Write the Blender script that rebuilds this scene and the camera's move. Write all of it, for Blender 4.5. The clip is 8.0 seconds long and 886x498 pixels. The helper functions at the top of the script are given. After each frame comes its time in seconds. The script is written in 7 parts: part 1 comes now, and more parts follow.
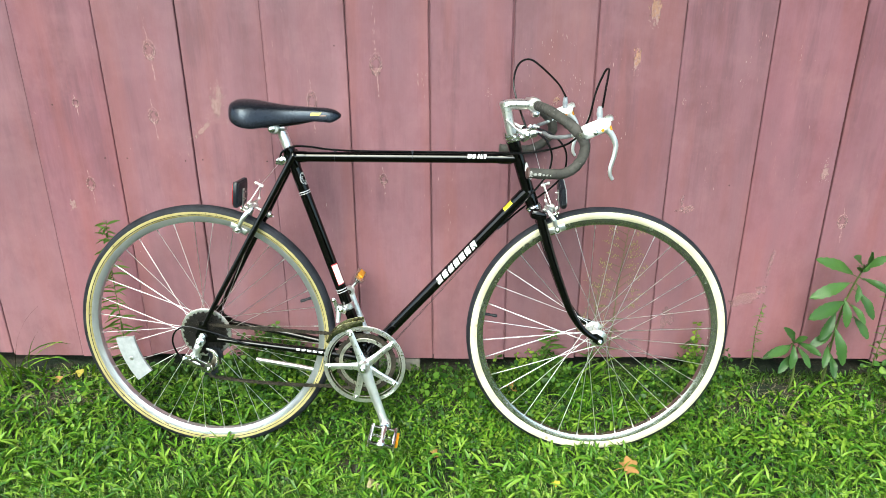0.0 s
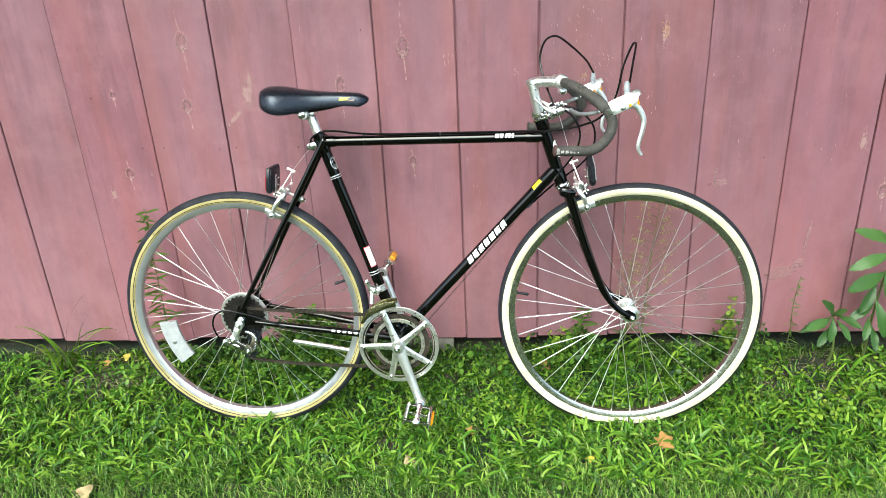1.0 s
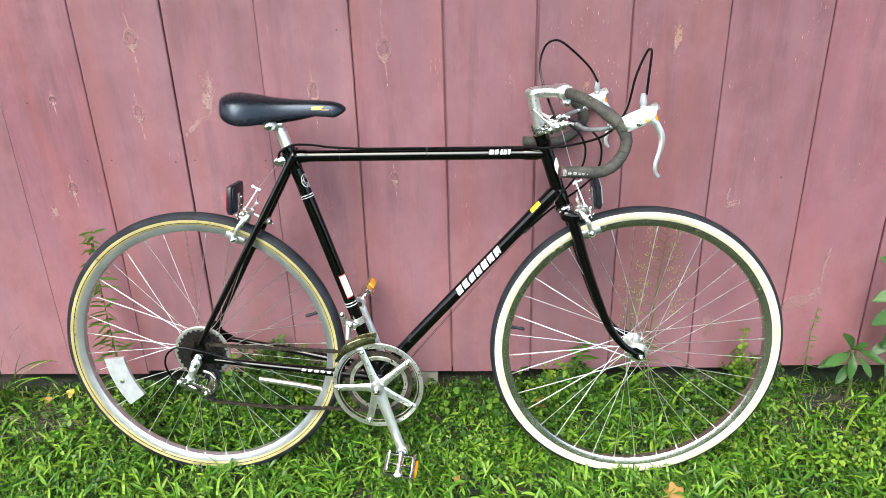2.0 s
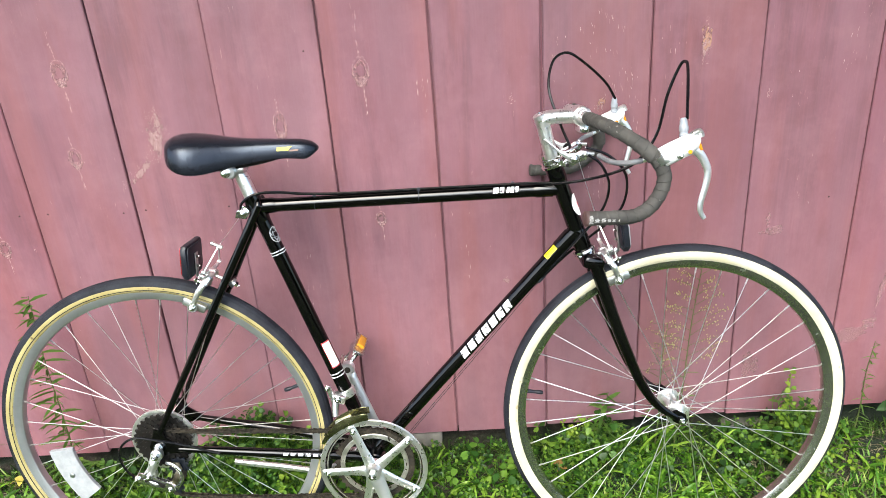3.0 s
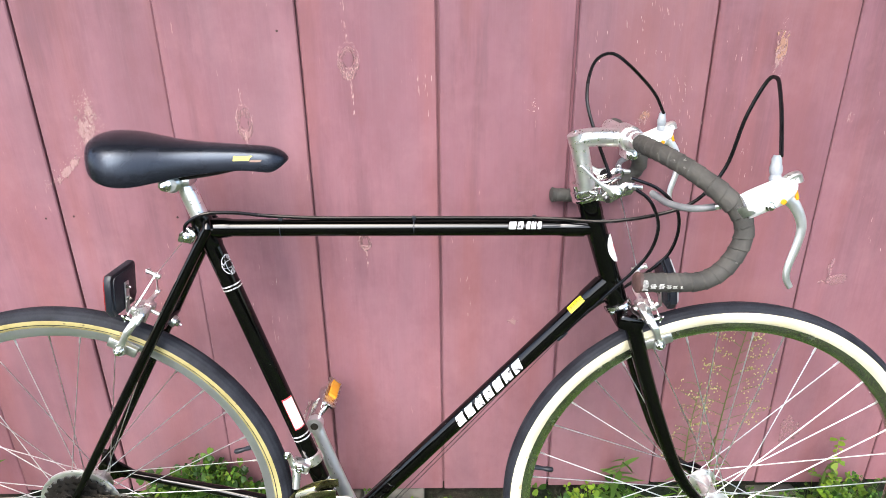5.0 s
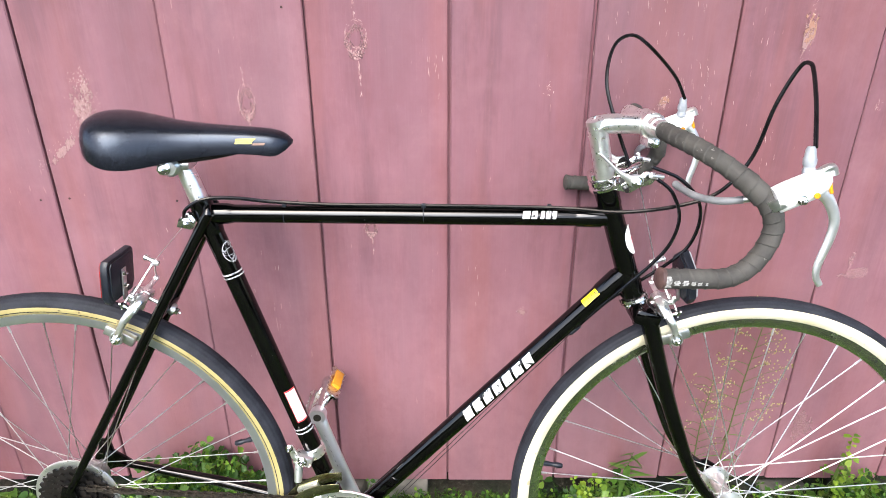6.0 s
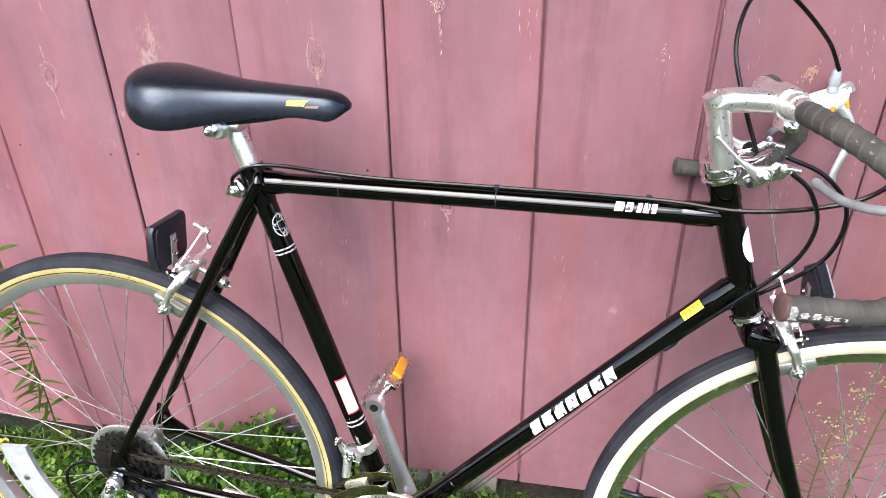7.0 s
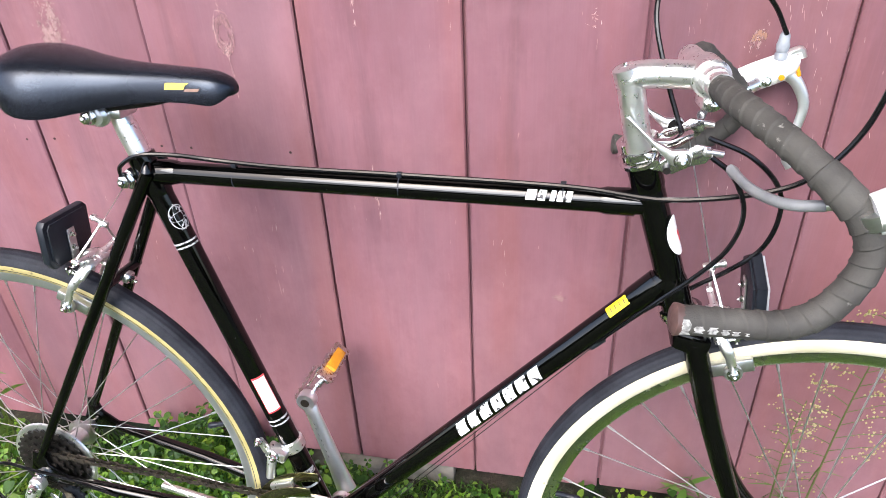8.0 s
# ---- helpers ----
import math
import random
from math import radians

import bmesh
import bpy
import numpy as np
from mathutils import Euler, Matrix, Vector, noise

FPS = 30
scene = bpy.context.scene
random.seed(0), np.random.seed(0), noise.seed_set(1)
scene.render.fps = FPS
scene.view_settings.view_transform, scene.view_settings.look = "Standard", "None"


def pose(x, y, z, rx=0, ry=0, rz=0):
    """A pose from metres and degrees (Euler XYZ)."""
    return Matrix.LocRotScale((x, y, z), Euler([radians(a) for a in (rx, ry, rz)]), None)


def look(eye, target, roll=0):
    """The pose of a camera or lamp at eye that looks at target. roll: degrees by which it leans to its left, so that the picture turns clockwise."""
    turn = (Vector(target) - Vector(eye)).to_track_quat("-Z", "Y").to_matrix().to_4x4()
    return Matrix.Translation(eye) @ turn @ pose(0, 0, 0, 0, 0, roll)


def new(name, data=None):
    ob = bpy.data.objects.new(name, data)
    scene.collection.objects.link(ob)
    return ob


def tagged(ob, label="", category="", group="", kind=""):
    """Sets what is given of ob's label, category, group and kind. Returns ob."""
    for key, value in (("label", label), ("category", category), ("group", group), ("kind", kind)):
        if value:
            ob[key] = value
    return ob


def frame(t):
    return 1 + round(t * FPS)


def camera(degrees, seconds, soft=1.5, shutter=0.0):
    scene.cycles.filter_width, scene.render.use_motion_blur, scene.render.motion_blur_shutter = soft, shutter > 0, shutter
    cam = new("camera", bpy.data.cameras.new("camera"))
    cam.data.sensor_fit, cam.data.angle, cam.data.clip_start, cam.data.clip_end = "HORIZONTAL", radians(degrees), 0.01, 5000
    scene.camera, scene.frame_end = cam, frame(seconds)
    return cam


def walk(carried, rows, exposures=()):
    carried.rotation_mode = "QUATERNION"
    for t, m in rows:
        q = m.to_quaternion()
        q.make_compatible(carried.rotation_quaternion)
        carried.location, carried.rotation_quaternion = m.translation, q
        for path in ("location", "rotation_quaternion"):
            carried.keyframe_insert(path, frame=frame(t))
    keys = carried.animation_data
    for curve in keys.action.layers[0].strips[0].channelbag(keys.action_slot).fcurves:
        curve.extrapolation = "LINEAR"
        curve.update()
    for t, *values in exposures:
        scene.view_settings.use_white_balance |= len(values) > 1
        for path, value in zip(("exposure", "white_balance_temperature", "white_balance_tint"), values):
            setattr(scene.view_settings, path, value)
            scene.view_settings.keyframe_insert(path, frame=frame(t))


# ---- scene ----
cam = camera(65.50, 8.0, 0.5)
ROWS = [
    (0, 0, 0.1197, 1.2142, 1.364, -21.297, 0.282),
    (0.5, -0.0018, 0.1124, 1.2145, 1.614, -21.27, 1.063),
    (1, 0.0148, 0.1042, 1.2172, 3.62, -22.783, 2.661),
    (1.5, 0.0114, 0.183, 1.1914, 3.696, -23.76, 2.471),
    (1.7, -0.0008, 0.2384, 1.1934, 2.714, -22.365, 1.695),
    (2.8, -0.0692, 0.5222, 1.1968, -0.343, -23.537, 2.53),
    (3, -0.0497, 0.5873, 1.206, -0.195, -22.888, 3.929),
    (3.5, 0.0136, 0.6913, 1.1988, 2.06, -24.132, 5.04),
    (4, 0.0106, 0.7583, 1.1889, -1.768, -25.062, 3.034),
    (4.5, -0.045, 0.8399, 1.1898, -1.349, -24.452, 2.188),
    (4.7, -0.066, 0.858, 1.1899, -0.588, -24.476, 1.342),
    (5.8, -0.0838, 0.9059, 1.1874, -0.077, -25.53, 0.018),
    (6, -0.0893, 0.9166, 1.1837, 0.09, -26.115, -0.002),
    (6.5, -0.1015, 0.9518, 1.1706, 0.464, -26.974, -0.337),
    (7, -0.0424, 1.0555, 1.1525, 10.307, -29.241, 0.779),
    (7.5, 0.0373, 1.1287, 1.147, 15.79, -30.51, 2.503),
    (8, 0.0728, 1.1575, 1.1433, 11.389, -32.34, 2.468),
]
walk(cam, [(t, pose(x, y, z, 90 + pitch, roll, yaw)) for t, x, y, z, yaw, pitch, roll in ROWS], [(0.0, 1.90, 6550, -7), (3.0, 1.97, 6550, 5), (6.0, 2.13, 6450, 10), (8.0, 2.12, 6400, 12)])

# ---- light ----
world = bpy.data.worlds.new("overcast_sky")
scene.world = world
world.use_nodes = True
wn = world.node_tree
sky = wn.nodes.new("ShaderNodeTexSky")
sky.sky_type = "NISHITA"
sky.sun_disc = False
sky.sun_elevation = radians(52)
sky.sun_rotation = radians(200)
sky.air_density, sky.dust_density, sky.ozone_density = 1.0, 3.5, 1.0
wn.nodes["Background"].inputs["Strength"].default_value = 0.15
wn.links.new(sky.outputs[0], wn.nodes["Background"].inputs["Color"])

sun_data = bpy.data.lights.new("sun", "SUN")
sun_data.energy, sun_data.angle, sun_data.color = 1.0, radians(34), (0.97, 0.98, 1.0)
sun = new("sun", sun_data)
sun.matrix_world = look((-1.0, -3.4, 4.6), (0, 1.9, 0.4))


# ---- materials ----
def nodes_of(name):
    m = bpy.data.materials.new(name)
    m.use_nodes = True
    t = m.node_tree
    return m, t.nodes, t.links, t.nodes["Principled BSDF"]


def noise_node(n, l, vec, scale, detail=4.0, rough=0.55):
    k = n.new("ShaderNodeTexNoise")
    k.inputs["Scale"].default_value = scale
    k.inputs["Detail"].default_value = detail
    k.inputs["Roughness"].default_value = rough
    if vec is not None:
        l.new(vec, k.inputs["Vector"])
    return k


def ramp(n, l, src, stops):
    k = n.new("ShaderNodeValToRGB")
    el = k.color_ramp.elements
    while len(el) < len(stops):
        el.new(0.5)
    for e, (p, c) in zip(el, stops):
        e.position = p
        e.color = (*c, 1) if len(c) == 3 else c
    l.new(src, k.inputs["Fac"])
    return k


def mix_rgb(n, l, fac, a, b, blend="MIX"):
    k = n.new("ShaderNodeMix")
    k.data_type, k.blend_type = "RGBA", blend
    for sock, val in ((k.inputs[0], fac), (k.inputs[6], a), (k.inputs[7], b)):
        if hasattr(val, "is_linked"):
            l.new(val, sock)
        elif isinstance(val, (int, float)):
            sock.default_value = val
        else:
            sock.default_value = (*val, 1)
    return k.outputs[2]


def maths(n, l, op, a, b=0.0, c=0.0):
    k = n.new("ShaderNodeMath")
    k.operation = op
    for sock, val in zip(k.inputs, (a, b, c)):
        if hasattr(val, "is_linked"):
            l.new(val, sock)
        else:
            sock.default_value = val
    return k.outputs[0]


def stretched(n, l, src, sx, sy, sz):
    k = n.new("ShaderNodeMapping")
    k.inputs["Scale"].default_value = (sx, sy, sz)
    l.new(src, k.inputs["Vector"])
    return k.outputs[0]


def bump(n, l, height, bsdf, strength, dist=0.001):
    k = n.new("ShaderNodeBump")
    k.inputs["Strength"].default_value = strength
    k.inputs["Distance"].default_value = dist
    l.new(height, k.inputs["Height"])
    l.new(k.outputs[0], bsdf.inputs["Normal"])


def surface(name, a, b, scale=30.0, rough=(0.35, 0.5), metal=0.0, relief=0.1, fine=300.0, coat=0.0, specks=None):
    """Two colours mixed by a broad noise, a fine noise for gloss and relief, and small specks of wear where given."""
    m, n, l, p = nodes_of(name)
    co = n.new("ShaderNodeTexCoord").outputs["Object"]
    broad = noise_node(n, l, co, scale)
    small = noise_node(n, l, co, fine, 3.0)
    col = ramp(n, l, broad.outputs[0], [(0.35, a), (0.68, b)]).outputs[0]
    if specks:
        dots = noise_node(n, l, co, specks[1], 2.0)
        fac = ramp(n, l, dots.outputs[0], [(specks[2], (0, 0, 0)), (specks[2] + 0.03, (1, 1, 1))]).outputs[0]
        col = mix_rgb(n, l, fac, col, specks[0])
    l.new(col, p.inputs["Base Color"])
    p.inputs["Metallic"].default_value = metal
    p.inputs["Coat Weight"].default_value = coat
    l.new(ramp(n, l, small.outputs[0], [(0.3, (rough[0],) * 3), (0.7, (rough[1],) * 3)]).outputs[0], p.inputs["Roughness"])
    if relief:
        bump(n, l, small.outputs[0], p, relief, 0.0006)
    return m


black_paint = surface("black_enamel", (0.0006, 0.0006, 0.0006), (0.0014, 0.0014, 0.0013), 12, (0.06, 0.14), 0.0, 0.0, 180, 0.7, ((0.30, 0.29, 0.27), 130, 0.775))
chrome = surface("worn_chrome", (0.62, 0.62, 0.60), (0.86, 0.86, 0.84), 55, (0.10, 0.20), 1.0, 0.0, 120, 0.0, ((0.30, 0.26, 0.20), 160, 0.74))
alloy = surface("cast_alloy", (0.55, 0.56, 0.55), (0.76, 0.77, 0.76), 60, (0.28, 0.40), 1.0, 0.015, 420, 0.0, ((0.42, 0.40, 0.36), 220, 0.76))
bright_alloy = surface("polished_alloy", (0.78, 0.79, 0.77), (0.93, 0.93, 0.91), 45, (0.26, 0.34), 0.96, 0.01, 160, 0.0, ((0.50, 0.48, 0.43), 260, 0.85))
satin_alloy = surface("satin_alloy", (0.70, 0.72, 0.72), (0.84, 0.85, 0.85), 30, (0.34, 0.42), 0.92, 0.0, 120)
front_rim_metal = surface("chromed_rim", (0.50, 0.52, 0.46), (0.62, 0.64, 0.57), 9, (0.22, 0.28), 1.0, 0.0, 40)
rear_rim_metal = surface("dull_rim", (0.50, 0.52, 0.55), (0.64, 0.66, 0.69), 12, (0.34, 0.40), 0.92, 0.0, 60)
spoke_metal = surface("galvanised_wire", (0.60, 0.60, 0.60), (0.82, 0.82, 0.82), 60, (0.30, 0.45), 1.0, 0.0)
dull_spoke = surface("dull_wire", (0.50, 0.50, 0.49), (0.72, 0.72, 0.71), 40, (0.30, 0.45), 1.0, 0.0)
worn_ring = surface("wiped_alloy", (0.44, 0.44, 0.37), (0.78, 0.78, 0.71), 60, (0.30, 0.36), 0.9, 0.03, 300, 0.0, ((0.06, 0.05, 0.03), 120, 0.62))
rusty_chrome = surface("rusty_chrome", (0.45, 0.40, 0.33), (0.76, 0.75, 0.72), 90, (0.22, 0.42), 1.0, 0.06, 300, 0.0, ((0.20, 0.09, 0.03), 150, 0.60))
dark_metal = surface("oily_steel", (0.004, 0.0038, 0.0035), (0.014, 0.012, 0.010), 70, (0.35, 0.55), 0.0, 0.10, 500)
dirty_alloy = surface("greasy_alloy", (0.10, 0.085, 0.055), (0.34, 0.31, 0.24), 55, (0.35, 0.55), 0.85, 0.1, 400)
# olive tone: the green of mirrored grass put into the metal colour
olive_steel = surface("olive_toned_steel", (0.20, 0.19, 0.10), (0.36, 0.35, 0.20), 40, (0.20, 0.28), 1.0, 0.0, 100)
chain_metal = surface("rusty_chain", (0.030, 0.027, 0.022), (0.085, 0.070, 0.052), 120, (0.40, 0.60), 0.7, 0.2, 500)
tread_rubber = surface("worn_tread", (0.0079, 0.0086, 0.0122), (0.0202, 0.0223, 0.0288), 26, (0.55, 0.78), 0.0, 0.30, 420)
cream_wall = surface("cream_sidewall", (0.470, 0.430, 0.285), (0.560, 0.530, 0.395), 14, (0.45, 0.65), 0.0, 0.15, 260, 0.0, ((0.360, 0.304, 0.176), 46, 0.70))
gum_wall = surface("yellow_gum_sidewall", (0.259, 0.216, 0.0792), (0.360, 0.310, 0.137), 16, (0.50, 0.70), 0.0, 0.2, 260, 0.0, ((0.115, 0.0864, 0.036), 60, 0.66))
saddle_vinyl = surface("black_vinyl", (0.0045, 0.0050, 0.0070), (0.0090, 0.0100, 0.0140), 20, (0.22, 0.30), 0.0, 0.008, 1100)
cable_black = surface("black_housing", (0.003, 0.003, 0.0035), (0.007, 0.007, 0.008), 40, (0.16, 0.24), 0.0, 0.0)
grey_sleeve = surface("grey_vinyl_sleeve", (0.11, 0.115, 0.12), (0.18, 0.185, 0.19), 40, (0.35, 0.5), 0.0, 0.05)
grey_boot = surface("pale_grey_rubber", (0.20, 0.22, 0.24), (0.30, 0.32, 0.34), 60, (0.4, 0.55), 0.0, 0.1)
white_hood = surface("white_painted_alloy", (0.80, 0.81, 0.80), (0.90, 0.90, 0.89), 25, (0.30, 0.45), 0.35, 0.06, 300)
black_plastic = surface("black_plastic", (0.006, 0.0075, 0.011), (0.013, 0.016, 0.022), 30, (0.30, 0.45), 0.0, 0.08)
red_lens = surface("red_reflector", (0.22, 0.012, 0.012), (0.30, 0.02, 0.02), 60, (0.12, 0.2), 0.0, 0.5, 350)
white_lens = surface("clear_reflector", (0.26, 0.275, 0.285), (0.34, 0.355, 0.36), 60, (0.12, 0.25), 0.0, 0.5, 350)
amber_lens = surface("amber_reflector", (0.576, 0.216, 0.0072), (0.648, 0.302, 0.0216), 60, (0.12, 0.22), 0.0, 0.4, 350)
white_decal = surface("worn_white_decal", (0.70, 0.70, 0.69), (0.82, 0.82, 0.81), 60, (0.35, 0.5), 0.0, 0.0, 300, 0.0, ((0.004, 0.004, 0.004), 130, 0.585))
plain_white = surface("white_paper_label", (0.76, 0.76, 0.75), (0.84, 0.84, 0.83), 60, (0.35, 0.5), 0.0, 0.0)
silver_decal = surface("silver_decal", (0.46, 0.47, 0.48), (0.62, 0.63, 0.63), 60, (0.3, 0.45), 0.2, 0.0, 300, 0.0, ((0.015, 0.015, 0.015), 330, 0.56))
globe_lines = surface("worn_line_decal", (0.40, 0.41, 0.42), (0.56, 0.57, 0.57), 60, (0.3, 0.45), 0.1, 0.0, 300, 0.0, ((0.004, 0.004, 0.004), 300, 0.60))
plug_brown = surface("brown_plug", (0.050, 0.026, 0.023), (0.085, 0.046, 0.040), 60, (0.5, 0.65), 0.0, 0.1)
worn_white = surface("rubbed_white_tape", (0.10, 0.10, 0.095), (0.42, 0.42, 0.40), 260, (0.6, 0.8), 0.0, 0.1, 500)
yellow_decal = surface("yellow_sticker", (0.60, 0.49, 0.006), (0.66, 0.55, 0.012), 60, (0.35, 0.5), 0.0, 0.0)
dark_decal = surface("brown_print", (0.10, 0.07, 0.02), (0.16, 0.10, 0.03), 60, (0.4, 0.5), 0.0, 0.0)
red_decal = surface("red_print", (0.50, 0.03, 0.04), (0.62, 0.06, 0.06), 60, (0.4, 0.5), 0.0, 0.0)
bronze_print = surface("bronze_print", (0.16, 0.09, 0.06), (0.22, 0.13, 0.09), 60, (0.4, 0.5), 0.0, 0.0)


# bluish tint: the sky's colour put into the saddle's sheen
saddle_vinyl.node_tree.nodes["Principled BSDF"].inputs["Specular Tint"].default_value = (0.70, 0.82, 1.0, 1.0)
black_paint.node_tree.nodes["Principled BSDF"].inputs["Coat Roughness"].default_value = 0.03
saddle_vinyl.node_tree.nodes["Principled BSDF"].inputs["Specular IOR Level"].default_value = 0.36
black_paint.node_tree.nodes["Principled BSDF"].inputs["Specular IOR Level"].default_value = 0.02
cable_black.node_tree.nodes["Principled BSDF"].inputs["Specular IOR Level"].default_value = 0.25
dark_metal.node_tree.nodes["Principled BSDF"].inputs["Specular IOR Level"].default_value = 0.22
black_plastic.node_tree.nodes["Principled BSDF"].inputs["Specular IOR Level"].default_value = 0.28
tread_rubber.node_tree.nodes["Principled BSDF"].inputs["Specular IOR Level"].default_value = 0.2


def tape_material():
    m, n, l, p = nodes_of("grey_cloth_tape")
    co = n.new("ShaderNodeTexCoord").outputs["Object"]
    broad = noise_node(n, l, co, 34, 5.0)
    weave = noise_node(n, l, co, 700, 2.0)
    scuff = noise_node(n, l, co, 95, 4.0)
    col = ramp(n, l, broad.outputs[0], [(0.32, (0.022, 0.0208, 0.0180)), (0.7, (0.052, 0.049, 0.0425))]).outputs[0]
    fac = ramp(n, l, scuff.outputs[0], [(0.66, (0, 0, 0)), (0.74, (1, 1, 1))]).outputs[0]
    l.new(mix_rgb(n, l, fac, col, (0.216, 0.209, 0.187)), p.inputs["Base Color"])
    p.inputs["Roughness"].default_value = 0.8
    bump(n, l, weave.outputs[0], p, 0.35, 0.0008)
    return m


bar_tape = tape_material()


def board_material():
    """Old barn-red paint on rough-sawn boards: vertical grain, washed-out patches, dark weather streaks, small flakes."""
    m, n, l, p = nodes_of("faded_barn_paint")
    pos = n.new("ShaderNodeNewGeometry").outputs["Position"]
    rnd = n.new("ShaderNodeObjectInfo").outputs["Random"]
    off = n.new("ShaderNodeVectorMath")
    off.operation = "ADD"
    shift = n.new("ShaderNodeCombineXYZ")
    l.new(maths(n, l, "MULTIPLY", rnd, 37.0), shift.inputs["Y"])
    l.new(pos, off.inputs[0])
    l.new(shift.outputs[0], off.inputs[1])
    v = off.outputs[0]
    broad = noise_node(n, l, stretched(n, l, v, 4.0, 1.0, 1.6), 1.3, 5.0, 0.6)
    grain = noise_node(n, l, stretched(n, l, v, 95.0, 1.0, 2.2), 1.0, 6.0, 0.7)
    saw = noise_node(n, l, stretched(n, l, v, 30.0, 1.0, 420.0), 1.0, 2.0, 0.5)
    streak = noise_node(n, l, stretched(n, l, v, 17.0, 1.0, 2.2), 1.0, 5.0, 0.65)
    flake = noise_node(n, l, stretched(n, l, v, 190.0, 1.0, 26.0), 1.0, 3.0, 0.6)
    patch = noise_node(n, l, stretched(n, l, v, 9.0, 1.0, 5.0), 1.0, 3.0, 0.5)
    col = ramp(n, l, broad.outputs[0], [(0.30, (0.162, 0.07, 0.0858)), (0.52, (0.197, 0.0898, 0.110)), (0.74, (0.239, 0.116, 0.139))]).outputs[0]
    col = mix_rgb(n, l, maths(n, l, "MULTIPLY", ramp(n, l, grain.outputs[0], [(0.38, (0, 0, 0)), (0.72, (1, 1, 1))]).outputs[0], 0.08), col, (0.109, 0.0363, 0.0429))
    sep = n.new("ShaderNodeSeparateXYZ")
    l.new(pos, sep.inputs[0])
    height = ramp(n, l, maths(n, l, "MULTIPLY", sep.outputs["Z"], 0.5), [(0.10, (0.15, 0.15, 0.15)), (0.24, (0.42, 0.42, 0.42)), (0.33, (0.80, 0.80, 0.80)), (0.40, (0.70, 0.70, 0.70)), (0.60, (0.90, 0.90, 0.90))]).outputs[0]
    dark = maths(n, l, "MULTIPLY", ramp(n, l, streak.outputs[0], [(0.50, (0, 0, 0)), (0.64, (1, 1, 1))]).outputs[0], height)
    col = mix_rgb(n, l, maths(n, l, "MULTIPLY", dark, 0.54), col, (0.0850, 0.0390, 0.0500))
    bare = maths(n, l, "MULTIPLY", ramp(n, l, flake.outputs[0], [(0.69, (0, 0, 0)), (0.73, (1, 1, 1))]).outputs[0],
                 ramp(n, l, patch.outputs[0], [(0.50, (0, 0, 0)), (0.62, (1, 1, 1))]).outputs[0])
    col = mix_rgb(n, l, maths(n, l, "MULTIPLY", bare, 0.7), col, (0.370, 0.198, 0.191))
    # paint pales towards the foot: washed out, and lightened for light missing there
    low_paling = maths(n, l, "MULTIPLY", ramp(n, l, maths(n, l, "ADD", maths(n, l, "MULTIPLY", sep.outputs["Z"], 0.8), maths(n, l, "MULTIPLY", broad.outputs[0], 0.5)), [(0.42, (1, 1, 1)), (0.80, (0, 0, 0))]).outputs[0], 0.55)
    col = mix_rgb(n, l, low_paling, col, (0.274, 0.135, 0.152))
    mottle = noise_node(n, l, stretched(n, l, v, 11.0, 1.0, 6.5), 1.0, 6.0, 0.68)
    col = mix_rgb(n, l, maths(n, l, "MULTIPLY", ramp(n, l, mottle.outputs[0], [(0.46, (0, 0, 0)), (0.66, (1, 1, 1))]).outputs[0], 0.30), col, (0.129, 0.0502, 0.0561))
    wash = noise_node(n, l, stretched(n, l, v, 5.0, 1.0, 9.0), 1.0, 5.0, 0.62)
    col = mix_rgb(n, l, maths(n, l, "MULTIPLY", ramp(n, l, wash.outputs[0], [(0.52, (0, 0, 0)), (0.70, (1, 1, 1))]).outputs[0], 0.28), col, (0.264, 0.142, 0.155))
    warm = noise_node(n, l, stretched(n, l, v, 13.0, 1.0, 1.5), 1.0, 4.0, 0.55)
    col = mix_rgb(n, l, maths(n, l, "MULTIPLY", ramp(n, l, warm.outputs[0], [(0.50, (0, 0, 0)), (0.66, (1, 1, 1))]).outputs[0], 0.45), col, (0.218, 0.0818, 0.0805))
    col = mix_rgb(n, l, maths(n, l, "MULTIPLY", ramp(n, l, warm.outputs[0], [(0.34, (1, 1, 1)), (0.48, (0, 0, 0))]).outputs[0], 0.40), col, (0.175, 0.0937, 0.114))
    brush = noise_node(n, l, stretched(n, l, v, 330.0, 1.0, 7.0), 1.0, 3.0, 0.6)
    col = mix_rgb(n, l, maths(n, l, "MULTIPLY", ramp(n, l, brush.outputs[0], [(0.52, (0, 0, 0)), (0.72, (1, 1, 1))]).outputs[0], 0.09), col, (0.284, 0.155, 0.168))
    blotch = noise_node(n, l, stretched(n, l, v, 10.0, 1.0, 7.0), 1.0, 6.0, 0.72)
    col = mix_rgb(n, l, ramp(n, l, blotch.outputs[0], [(0.30, (0.34, 0.34, 0.34)), (0.48, (0, 0, 0))]).outputs[0], col, (0.150, 0.058, 0.068))
    col = mix_rgb(n, l, ramp(n, l, blotch.outputs[0], [(0.54, (0, 0, 0)), (0.72, (0.36, 0.36, 0.36))]).outputs[0], col, (0.255, 0.128, 0.142))
    hue = n.new("ShaderNodeHueSaturation")
    tone = n.new("ShaderNodeSeparateColor")
    l.new(n.new("ShaderNodeObjectInfo").outputs["Color"], tone.inputs[0])
    l.new(maths(n, l, "MULTIPLY", tone.outputs[0], maths(n, l, "MULTIPLY_ADD", rnd, 0.06, 0.965)), hue.inputs["Value"])
    l.new(maths(n, l, "MULTIPLY_ADD", rnd, 0.12, 0.955), hue.inputs["Saturation"])
    l.new(col, hue.inputs["Color"])
